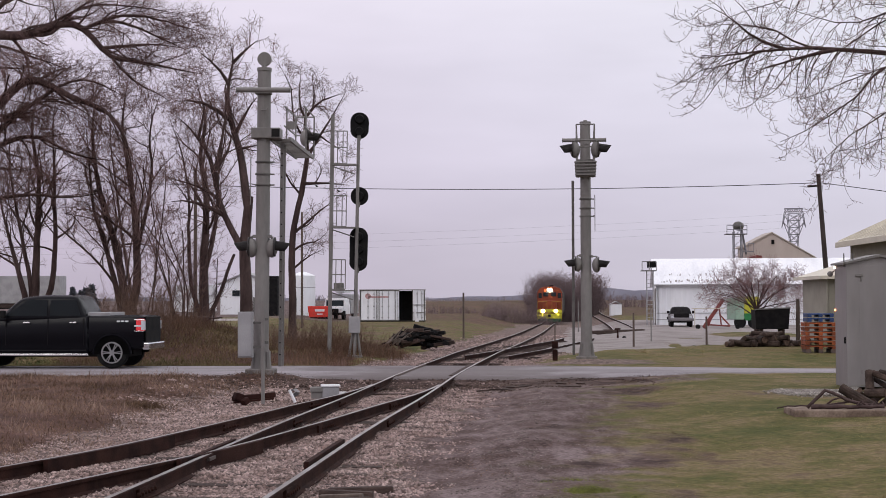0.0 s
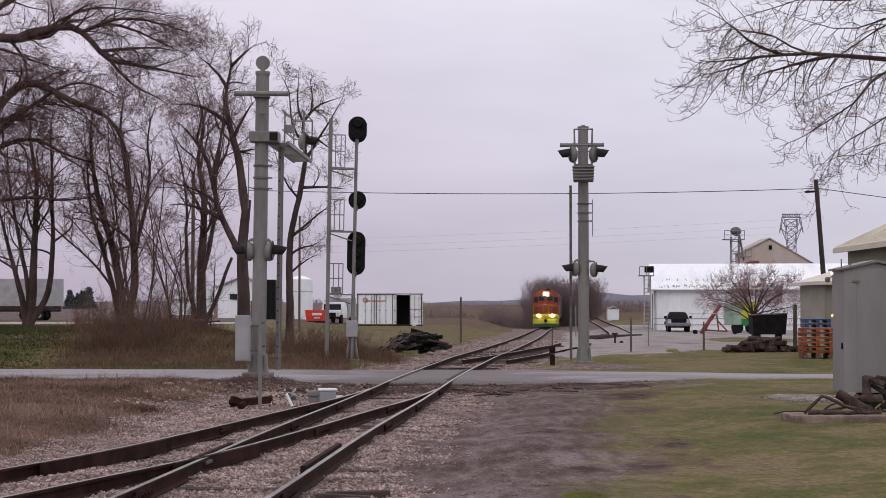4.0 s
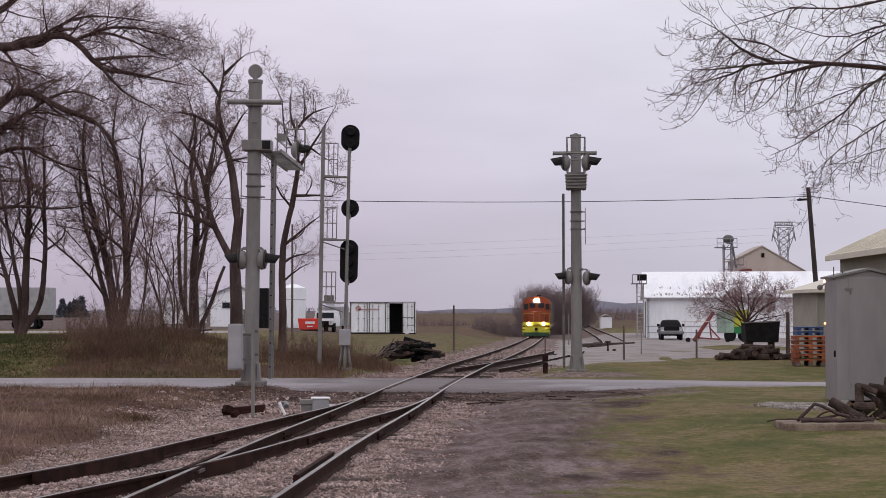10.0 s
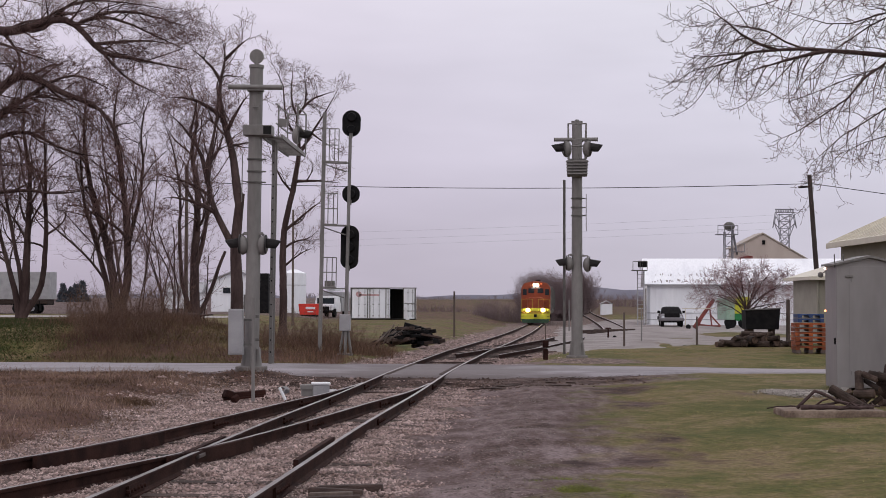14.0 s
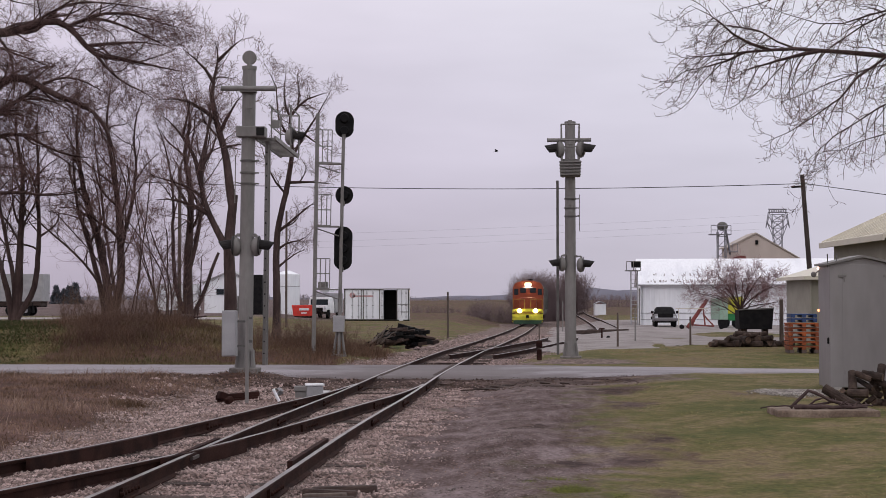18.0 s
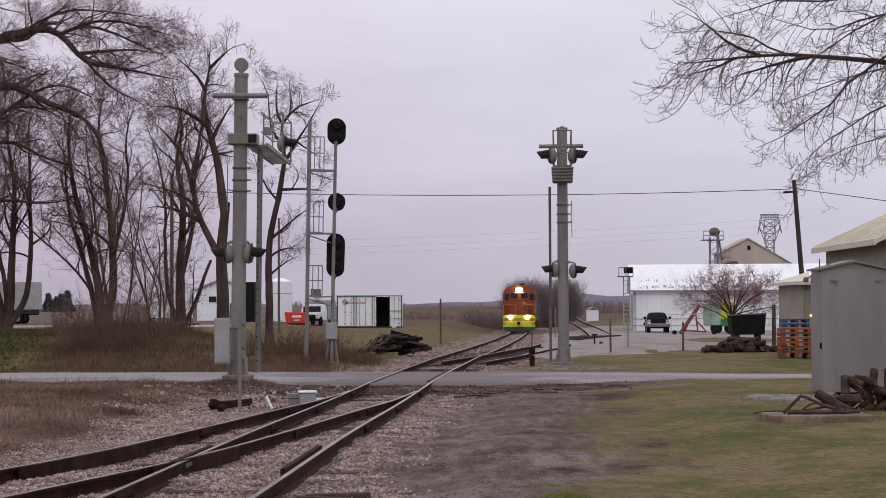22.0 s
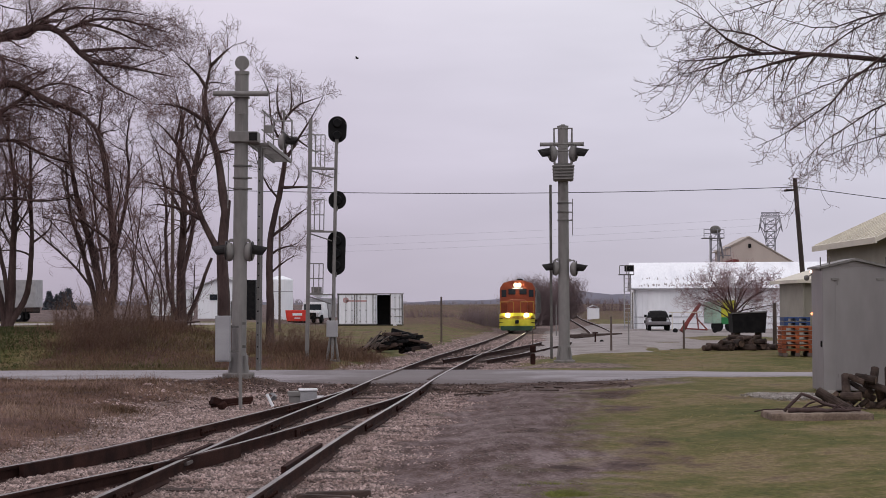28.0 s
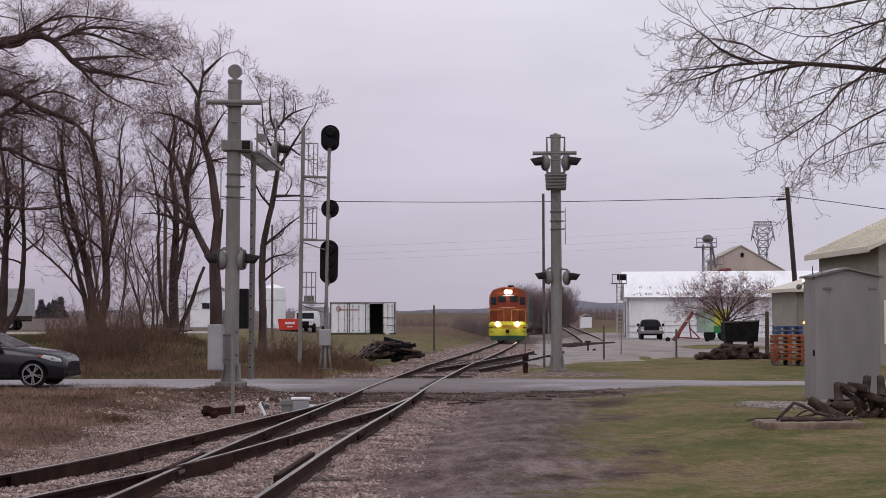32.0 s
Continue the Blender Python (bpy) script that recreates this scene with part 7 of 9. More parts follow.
blades("lawn_grass", scatter(30000, 1.5, 11.5, 13, 39.5, in_lawn, 5), 5, (0.010, 0.026), 0.0045, 0.07, 2.2, M["grass"], "patchy short winter lawn grass", 5)
blades("lawn_grass", scatter(10000, 6, 22, 41.2, 62, lambda x, y: 1.0 if y > road_y(x) + road_far(x) - 0.1 and x > bed_x(y)[1] + 0.5 else 0.0, 6), 6, (0.014, 0.035), 0.008, 0.12, 1.8, M["grass"], "short tan and green grass beyond the road", 6)
blades("drive_weeds", scatter(1100, -0.6, 4.2, 13, 36, lambda x, y: smooth01((x - bed_x(y)[1] + 0.6) / 0.6) * max(0.0, noise.noise(Vector((x * 0.9, y * 0.5, 8))) * 1.6 + 0.1), 7), 6, (0.008, 0.02), 0.005, 0.12, 2.5, M["weed"], "thin dead grass on the dirt drive", 7)
moss = mat("bright_moss", (0.17, 0.185, 0.035), (0.115, 0.120, 0.035), 2.5, 0.95, island=0.3)
blades("moss_patch", scatter(4200, 0.75, 2.3, 13.2, 17.4, lambda x, y: max(0.0, 1 - ((x - 1.36) / 0.5) ** 2 - ((y - 15.0) / 1.9) ** 2) * max(0.0, 0.25 + 1.5 * noise.noise(Vector((x * 4, y * 1.6, 0)))), 8), 6, (0.012, 0.034), 0.006, 0.06, 1.0, moss, "bright green moss on the drive edge", 8)


def stones(name, spots, size, material, label, seed):
    g = np.random.default_rng(seed)
    n = len(spots)
    s = np.asarray(spots)
    base = np.array([(1, 0, 0), (-1, 0, 0), (0, 1, 0), (0, -1, 0), (0, 0, 1), (0, 0, -1)], float)
    tri = np.array([(0, 2, 4), (2, 1, 4), (1, 3, 4), (3, 0, 4), (2, 0, 5), (1, 2, 5), (3, 1, 5), (0, 3, 5)])
    v = base[None] * g.uniform(0.6, 1.2, (n, 6, 1)) + g.normal(0, 0.22, (n, 6, 3))
    v *= (g.uniform(size[0], size[1], n) * s[:, 3])[:, None, None] * np.stack([g.uniform(0.8, 1.3, n), g.uniform(0.8, 1.3, n), g.uniform(0.6, 0.9, n)], 1)[:, None]
    q = g.uniform(0, 2 * np.pi, n)
    c, d = np.cos(q)[:, None], np.sin(q)[:, None]
    v = np.stack([v[..., 0] * c - v[..., 1] * d, v[..., 0] * d + v[..., 1] * c, v[..., 2]], -1) + s[:, None, :3]
    f = (tri[None] + (np.arange(n) * 6)[:, None, None]).reshape(-1, 3)
    return tagged(new(name, fast_mesh(name, v.reshape(-1, 3), f, material)), label, "gravel", kind="stuff")


def in_bed(x, y):
    lo, hi = bed_x(y)
    if abs(y - road_y(x)) < ROAD_HALF + 1.3 - (1.2 if x < -3 else 0):
        return 0.0
    return (1 - 0.85 * mud_at(x, y)) * smooth01((x - lo + 0.45 + 0.8 * noise.noise(Vector((x, y, 1)))) / 0.8) * smooth01((hi - 0.1 + 0.9 * noise.noise(Vector((x, y, 6))) - x) / 0.9)


stones("ballast_stones", scatter(88000, -10.5, 2.0, 12.5, 37.5, in_bed, 9, 0.0), (0.013, 0.033), M["stone"], "pale limestone track ballast", 9)
stones("ballast_stones", scatter(13000, -3.5, 9, 44, 60, lambda x, y: in_bed(x, y), 10, 0.0), (0.018, 0.04), M["stone"], "pale limestone ballast beyond the road", 10)
stones("ballast_stones", scatter(6000, -1, 12, 60, 100, lambda x, y: in_bed(x, y) * smooth01((main_x(y) + 3 - x) / 1), 15, 0.0), (0.03, 0.07), M["stone"], "pale ballast along the distant track", 15)
DRIVE = mat("grey_drive_gravel", (0.21, 0.175, 0.162), (0.105, 0.080, 0.070), 3, 0.95, island=0.4, grain=0.2)
blades("weed_tuft", scatter(60, -6.2, -5.4, 28.2, 29.2, lambda x, y: max(0.0, 1 - ((x + 5.8) / 0.38) ** 2 - ((y - 28.7) / 0.45) ** 2), 44), 12, (0.05, 0.17), 0.005, 0.06, 0.6, M["weed"], "tuft of dead weeds in the ballast", 44)
stones("drive_gravel", scatter(15000, -1.2, 4, 14, 37, lambda x, y: smooth01((x - bed_x(y)[1] + 1.2) / 1) * smooth01((0.4 + 0.1 * y - x) / 1), 11, 0.006), (0.006, 0.015), DRIVE, "loose gravel on the dirt drive", 11)
stones("scattered_rubble", scatter(420, -6.5, -1.8, 29, 37, lambda x, y: 1.0 if in_bed(x, y) < 0.95 else 0.3, 12, 0.0), (0.03, 0.07), M["stone"], "scattered pale rubble round the mast", 12)


# ---- rail fittings ----
def fitting(name, parent, points, y0, y1, offset, material, profile, lift=0.0):
    me = sweep([p for p in points if y0 <= p.y <= y1], profile, offset, lambda y: rail_z(y) + lift, M[material], name)
    ob = new(name, me)
    ob.parent = parent
    return ob


BOLT = mesh_of(cyl(B(), (-0.02, 0, 0), (0.02, 0, 0), 0.024, 0.020, 6), "bolt", M["rail_side"])
FINE_MAIN = spline(MAIN, 0.25)
FINE_LEFT = spline(LEFT, 0.25)
GUARD = [(-0.03, -0.165), (0.03, -0.165), (0.03, 0.012), (-0.03, 0.012)]
BAR = [(-0.045, -0.145), (0.045, -0.145), (0.045, -0.035), (-0.045, -0.035)]
fitting("guard_rail", main_track, FINE_MAIN, 17.6, 20.8, 0.7175 - 0.09, "rail_side", GUARD)
fitting("guard_rail", left_track, FINE_LEFT, 17.6, 21.2, -0.7175 + 0.09, "rail_side", GUARD)
for pts, tr_, ys in ((FINE_MAIN, main_track, (15.4, 24.2, 28.6, 33.6)), (FINE_LEFT, left_track, (18.9, 23.5, 28.2))):
    for y in ys:
        for o in (-0.7535, 0.7535):
            bar = fitting("joint_bar", tr_, pts, y, y + 0.75, o, "rail_side", BAR)
            for k in range(6):
                yy = y + 0.07 + 0.12 * k
                bolt = new("bolt", BOLT)
                bolt.parent = bar
                bolt.matrix_basis = pose(float(np.interp(yy, [p.y for p in pts], [p.x for p in pts])) + o + 0.055, yy, -0.09)



def frog():
    """Cast steel crossing where the two inner rails meet: a plate between wing rails."""
    y = 14.0
    while np.interp(y, _ly, _lx) + 0.7535 < main_x(y) - 0.7535:
        y += 0.02
    for y0, y1, dx in ((y - 1.3, y + 1.2, -0.10), (y - 1.3, y + 1.2, 0.10)):
        fitting("wing_rail", left_track, FINE_LEFT if dx > 0 else FINE_MAIN, y0, y1, 0.7535 + dx if dx > 0 else -0.7535 + dx, "rail_side", GUARD)
    bm = B()
    x = main_x(y) - 0.7535
    prism(bm, [(-0.08, -0.9), (-0.03, 0.7), (0.03, 0.7), (0.08, -0.9)], "z", -0.08, -0.035, 0.008)
    ob = part("frog_casting", bm, mat("worn_frog_steel", (0.13, 0.11, 0.105), (0.075, 0.058, 0.052), 2, 0.5, 0.1, 30, 0.4), main_track, "worn grey frog casting between the rails")
    ob.matrix_basis = pose(x, y, 0, 0, 0, -6)


frog()

# short exposed ends of old crossties by the drive
for i in range(6):
    te = thing("old_crosstie", (-1.22 + 0.04 * i + rb.uniform(-0.06, 0.06), 14.7 + 0.30 * i, -0.165, rb.uniform(-3, 3), rb.uniform(-3, 3), rb.uniform(-9, 1)), "weathered exposed crosstie end in gravel", "crosstie", "exposed crossties")
    bm = B()
    bx(bm, 0, 0, 0.0, rb.uniform(0.42, 0.72), rb.uniform(0.09, 0.14), 0.13, bevel=0.02)
    part("timber", bm, M["tie"] if i % 3 else M["wood"], te)

# ---- crossing: dark strips painted for the shaded flangeway gaps, dark dirt ----
for k, o in enumerate((-0.665, 0.665)):
    cp = thing("crossing_timber", (main_x(ROAD_Y) + o, ROAD_Y, -0.022, 0, 0, -5.2), "worn dark crossing timber along the inside of the rail", "plank", "crossing timbers")
    bm = B()
    bx(bm, 0, 0, 0, 0.10, 6.4, 0.06, bevel=0.01)
    part("plank", bm, M["tie"], cp)

# ---- heap of old ties ----
for i in range(96):
    lvl = 0 if i < 40 else 1 if i < 72 else 2 if i < 90 else 3
    hp = thing("discarded_crosstie", (-1.25 + rb.uniform(-1.3, 1.0) * (1 - 0.2 * lvl), 63.6 + rb.uniform(-0.6, 0.6), -0.08 + 0.2 * lvl + rb.uniform(0, 0.14), rb.uniform(-14, 14), rb.uniform(-18, 18), rb.uniform(-45, 45)), "black discarded crosstie in a heap", "crosstie", "heap of old ties")
    bm = B()
    bx(bm, 0, 0, 0.1, rb.uniform(0.35, 1.1), rb.uniform(0.1, 0.2), rb.uniform(0.08, 0.16), bevel=0.02)
    part("timber", bm, M["black"] if rb.random() < 0.75 else M["tie"], hp)

for i in range(12):
    st = thing("dead_stick", (-2.65 + rb.uniform(-0.25, 0.45), 63.3 + rb.uniform(-0.4, 0.3), 0.02 + rb.uniform(0, 0.1)), "pale dead stick leaning on a heap of ties", "branch", "sticks by the heap")
    bm = B()
    p = [Vector((0, 0, 0))]
    d = Vector((rb.uniform(0.4, 1.0), rb.uniform(-0.2, 0.2), rb.uniform(0.25, 0.75))).normalized()
    for k in range(4):
        d = (d + Vector((rb.uniform(-0.2, 0.2), rb.uniform(-0.2, 0.2), rb.uniform(-0.25, 0.1)))).normalized()
        p.append(p[-1] + d * rb.uniform(0.16, 0.3))
    branch_piece(bm, p, 0.035, 0.012, 6)
    part("wood", bm, mat("bleached_stick", (0.20, 0.165, 0.145), (0.12, 0.095, 0.082), 4, 0.9) if i == 0 else bpy.data.materials["bleached_stick"], st)

# gravel spilt over the road's edge
stones("road_grit", scatter(900, -6, 5, 36.6, 39.6, lambda x, y: 1.0 if abs(y - road_y(x) + road_near(x) + 0.3) < 0.9 + 0.8 * noise.noise(Vector((x, y, 0))) else 0.1, 14, -0.03), (0.008, 0.02), mat("dirty_grit", (0.10, 0.075, 0.066), (0.055, 0.04, 0.035), 3, 0.95, island=0.5), "dirt and grit on the edge of the road", 14)


# ---- pale gravel lot by the barn ----
def siding_end():
    """Old timber baulk across the end of the siding and a low stand beside it."""
    b = thing("timber_baulk", (10.4, 96.4, ground_z(10.4, 96.4) + 0.1, 0, 0, 50), "long dark timber laid across the siding's end", "timber")
    bm = B()
    bx(bm, 0, 0, 0.12, 6.2, 0.22, 0.22, bevel=0.03)
    part("baulk", bm, M["tie"], b)
    for xx in (-1.6, 1.7):
        bm = B()
        bx(bm, xx, 0, 0.0, 0.24, 0.7, 0.14, bevel=0.02)
        part("block", bm, M["tie"], b)
    d = thing("derail_stand", (8.9, 81.0, ground_z(8.9, 81.0) + 0.02), "low dark iron derail stand in gravel", "switch stand")
    bm = B()
    bx(bm, 0, 0, 0.05, 0.75, 0.3, 0.1, bevel=0.02)
    part("plate", bm, M["rail_side"], d)
    bm = B()
    cyl(bm, (-0.1, 0, 0.08), (-0.1, 0, 0.62), 0.05, 0.035, 8)
    bx(bm, -0.1, 0, 0.62, 0.3, 0.06, 0.08, bevel=0.02)
    part("lever", bm, M["rail_side"], d)
    bm = B()
    ball(bm, (0.24, 0, 0.16), 0.11, 1, 1, 0.8)
    part("weight", bm, M["black"], d, smooth=True)


siding_end()


def gravel_lot():
    xs, ys = [3.4 + 0.8 * i for i in range(62)], [57 + 0.9 * i for i in range(105)]

    def inside(x, y):
        lo = main_x(y) + 2.3 + 0.6 * noise.noise(Vector((0, y * 0.25, 1)))
        near = 59.5 + 1.5 * smooth01((x - 5) / 3) + 0.9 * max(0, min(x - 9, 8)) + 0.35 * max(0, x - 14) + 1.3 * noise.noise(Vector((x * 0.3, 0, 2)))
        island = ((x - 17.5) / 2.6) ** 2 + ((y - 86) / 7.0) ** 2 < 1
        return x > lo and y > near and not island
    idx, verts, faces = {}, [], []
    for j, y in enumerate(ys):
        for i, x in enumerate(xs):
            idx[i, j] = len(verts)
            verts.append((x, y, ground_z(x, y) + (0.02 + 0.13 * smooth01((3.2 - abs(x - float(np.interp(y, _sy, _sx)))) / 1.5) if inside(x, y) else -0.10)))
    for j in range(len(ys) - 1):
        for i in range(len(xs) - 1):
            if inside(xs[i], ys[j]) or inside(xs[i + 1], ys[j + 1]):
                faces.append((idx[i, j], idx[i + 1, j], idx[i + 1, j + 1], idx[i, j + 1]))
    tagged(new("gravel_lot", raw_mesh("gravel_lot", verts, faces, mat("pale_lot_gravel", (0.265, 0.235, 0.228), (0.185, 0.158, 0.148), 0.5, 0.95, 0.4, 12, c3=(0.235, 0.206, 0.198), grain=0.2), True)), "pale gravel lot in front of the barn", "gravel", kind="structure")


gravel_lot()

for i in range(9):
    x, y = 1.0 + rb.uniform(-1.2, 2.4), 35.3 + rb.uniform(-1.6, 1.2)
    bd = thing("broken_board", (x, y, ground_z(x, y) + 0.015, rb.uniform(-4, 4), rb.uniform(-4, 4), rb.uniform(-35, 35)), "dark broken board lying by the crossing", "board", "boards by the crossing")
    bm = B()
    bx(bm, 0, 0, 0, rb.uniform(0.2, 0.6), rb.uniform(0.08, 0.16), 0.04, bevel=0.008)
    part("board", bm, M["tie"], bd)

# ---- pale farm lane beyond the trees ----
def farm_lane():
    verts, faces = [], []
    for i in range(41):
        x = -95 + 80 * i / 40
        for o in (-4.5, 2.5):
            y = 121 + o + 0.8 * noise.noise(Vector((x * 0.2, o, 0)))
            verts.append((x, y, ground_z(x, y) + 0.05))
    for i in range(40):
        faces.append((2 * i, 2 * i + 2, 2 * i + 3, 2 * i + 1))
    tagged(new("farm_lane", raw_mesh("farm_lane", verts, faces, mat("pale_lane_gravel", (0.36, 0.32, 0.31), (0.28, 0.25, 0.24), 0.5, 0.95, 0.3, 10), True)), "pale gravel farm lane beyond the trees", "lane", kind="structure")


farm_lane()

stones("gravel_pad_stones", [(x, y, ground_z(x, y) + 0.05 * max(0.0, 1 - ((x - 7.0) / 1.1) ** 2 - ((y - 29.2) / 1.4) ** 2), k) for x, y, z, k in scatter(2600, 5.7, 8.0, 27.4, 31.0, lambda x, y: max(0.0, 1.1 - ((x - 7.0) / 1.0) ** 2 - ((y - 29.2) / 1.5) ** 2 + 0.5 * noise.noise(Vector((x * 2, y * 2, 0)))), 19, 0.0)], (0.012, 0.028), mat("pale_pad_stones", (0.34, 0.31, 0.285), (0.21, 0.185, 0.165), 4, 0.95, island=0.5), "pale gravel spread on the grass", 19)

CLOD = mat("dark_mud_clods", (0.040, 0.024, 0.019), (0.085, 0.056, 0.045), 3, 0.95, island=0.5)
stones("crossing_clods", scatter(1500, -2.4, 4.6, 33.2, 37.4, lambda x, y: max(0.0, 0.25 + 1.3 * noise.noise(Vector((x * 0.7, y * 1.3, 4)))) * smooth01((y - 32.5) / 2.5), 31, 0.0), (0.015, 0.05), CLOD, "dark mud clods and bark beside the crossing", 31)
stones("mast_rubble", scatter(1500, -5.6, -1.9, 30.5, 37.2, lambda x, y: max(0.0, 0.3 + 1.3 * noise.noise(Vector((x * 0.9, y * 0.6, 14)))), 32, 0.0), (0.02, 0.06), CLOD, "dark dirt and rubble round the mast", 32)
blades("drive_grass", scatter(2600, 0.6, 5.0, 13, 37, lambda x, y: smooth01((x - 0.3 - 0.075 * y) / 1.0) * smooth01((1.6 + 0.115 * y - x) / 1.2) * max(0.0, 0.35 + 1.4 * noise.noise(Vector((x * 0.9, y * 0.45, 21)))), 33), 6, (0.008, 0.022), 0.005, 0.10, 2.2, M["grass"], "thin patchy grass along the drive edge", 33)


LITTER = mat("dead_grass_mat", (0.085, 0.054, 0.037), (0.170, 0.118, 0.080), 0.8, 0.95, island=0.4)
blades("dead_grass_mat", scatter(9000, 0.2, 6.0, 13, 37.5, lambda x, y: math.exp(-((x - 0.75 - 0.098 * y) / 0.7) ** 2) * max(0.0, 0.5 + 1.2 * noise.noise(Vector((x * 1.1, y * 0.5, 41)))), 34), 6, (0.008, 0.02), 0.006, 0.16, 3.0, LITTER, "flattened brown dead grass between drive and lawn", 34)


# ---- vehicles ----
def wheel(parent, x, y, r, side, width=0.24, spokes=6, rim_size=0.68):
    """A wheel with its own axle as origin, along y; side is the outer face (-1 or 1)."""
    bm = B()
    cyl(bm, (0, -width / 2, 0), (0, width / 2, 0), r, r, 28)
    bmesh.ops.bevel(bm, geom=[e for e in bm.edges if len(e.link_faces) == 2 and any(len(f.verts) > 4 for f in e.link_faces)], offset=0.035, segments=2, affect="EDGES")
    w = part("wheel", bm, M["tyre"], parent)
    w.matrix_basis = pose(x, y, r)
    yo = side * (width / 2 + 0.004)
    k = rim_size
    bm = B()
    n = 28
    for i in range(n):
        a = 2 * math.pi * (i + 0.5) / n
        bx(bm, r * (k - 0.045) * math.cos(a), yo, r * (k - 0.045) * math.sin(a), 0.09 * r, 0.03, 2.2 * math.pi * k * r / n, ry=-math.degrees(a))
    for i in range(spokes):
        for o in (-0.5, 0.5):
            a = 2 * math.pi * i / spokes + o * 2.0 / spokes * 0.7
            bx(bm, 0.5 * k * r * math.cos(a), yo, 0.5 * k * r * math.sin(a), 0.95 * k * r, 0.024, 0.36 / spokes * r, ry=-math.degrees(a))
    cyl(bm, (0, yo - 0.014, 0), (0, yo + 0.014, 0), 0.17 * r, 0.17 * r, 14)
    part("rim", bm, M["alloy"], w)
    # dark disc painted for the shade behind the spokes
    bm = B()
    cyl(bm, (0, yo - side * 0.004, 0), (0, yo - side * 0.002, 0), k * r, k * r, 24)
    part("hub_shadow", bm, M["arch_black"], w)
    return w


def loft(bm, sections):
    """sections: (x, [(y, z)...]) closed rings with equal counts."""
    rings = [[bm.verts.new((x, y, z)) for y, z in ring] for x, ring in sections]
    k = len(rings[0])
    fs = []
    for a, b2 in zip(rings, rings[1:]):
        for i in range(k):
            fs.append(bm.faces.new((a[i], a[(i + 1) % k], b2[(i + 1) % k], b2[i])))
    fs.append(bm.faces.new(rings[0][::-1]))
    fs.append(bm.faces.new(rings[-1]))
    bmesh.ops.recalc_face_normals(bm, faces=fs)
    bmesh.ops.split_edges(bm, edges=list({e for f in fs[-2:] for e in f.edges}))
    return bm


def ring(half, z0, z1, round_=0.12, tuck=0.08):
    """Cross-section of a body: sill tucked in, flanks bowed, shoulders rounded."""
    h = z1 - z0
    side = [(half - tuck - 0.03, z0), (half - tuck * 0.4, z0 + 0.10 * h), (half - 0.012, z0 + 0.30 * h), (half, z0 + 0.52 * h), (half - 0.012, z0 + 0.72 * h),
            (half - 0.035 - 0.1 * round_, z1 - round_ * 0.55), (half - 0.45 * round_ - 0.03, z1 - round_ * 0.16), (half - round_ - 0.05, z1), (half * 0.4, z1 + 0.015)]
    return side + [(-y, z) for y, z in side[::-1]]


def shell(bm, stations, make, per=4):
    """A body through stations of numbers (x first), smoothed between them."""
    S = [np.array(v, float) for v in stations]
    S = [2 * S[0] - S[1]] + S + [2 * S[-1] - S[-2]]
    rows = []
    for i in range(1, len(S) - 2):
        m0, m1 = (S[i + 1] - S[i - 1]) / 2 * 0.7, (S[i + 2] - S[i]) / 2 * 0.7
        for j in range(per):
            t = j / per
            rows.append((2 * t ** 3 - 3 * t * t + 1) * S[i] + (t ** 3 - 2 * t * t + t) * m0 + (3 * t * t - 2 * t ** 3) * S[i + 1] + (t ** 3 - t * t) * m1)
    rows.append(S[-2])
    return loft(bm, [(r[0], make(*r[1:])) for r in rows])


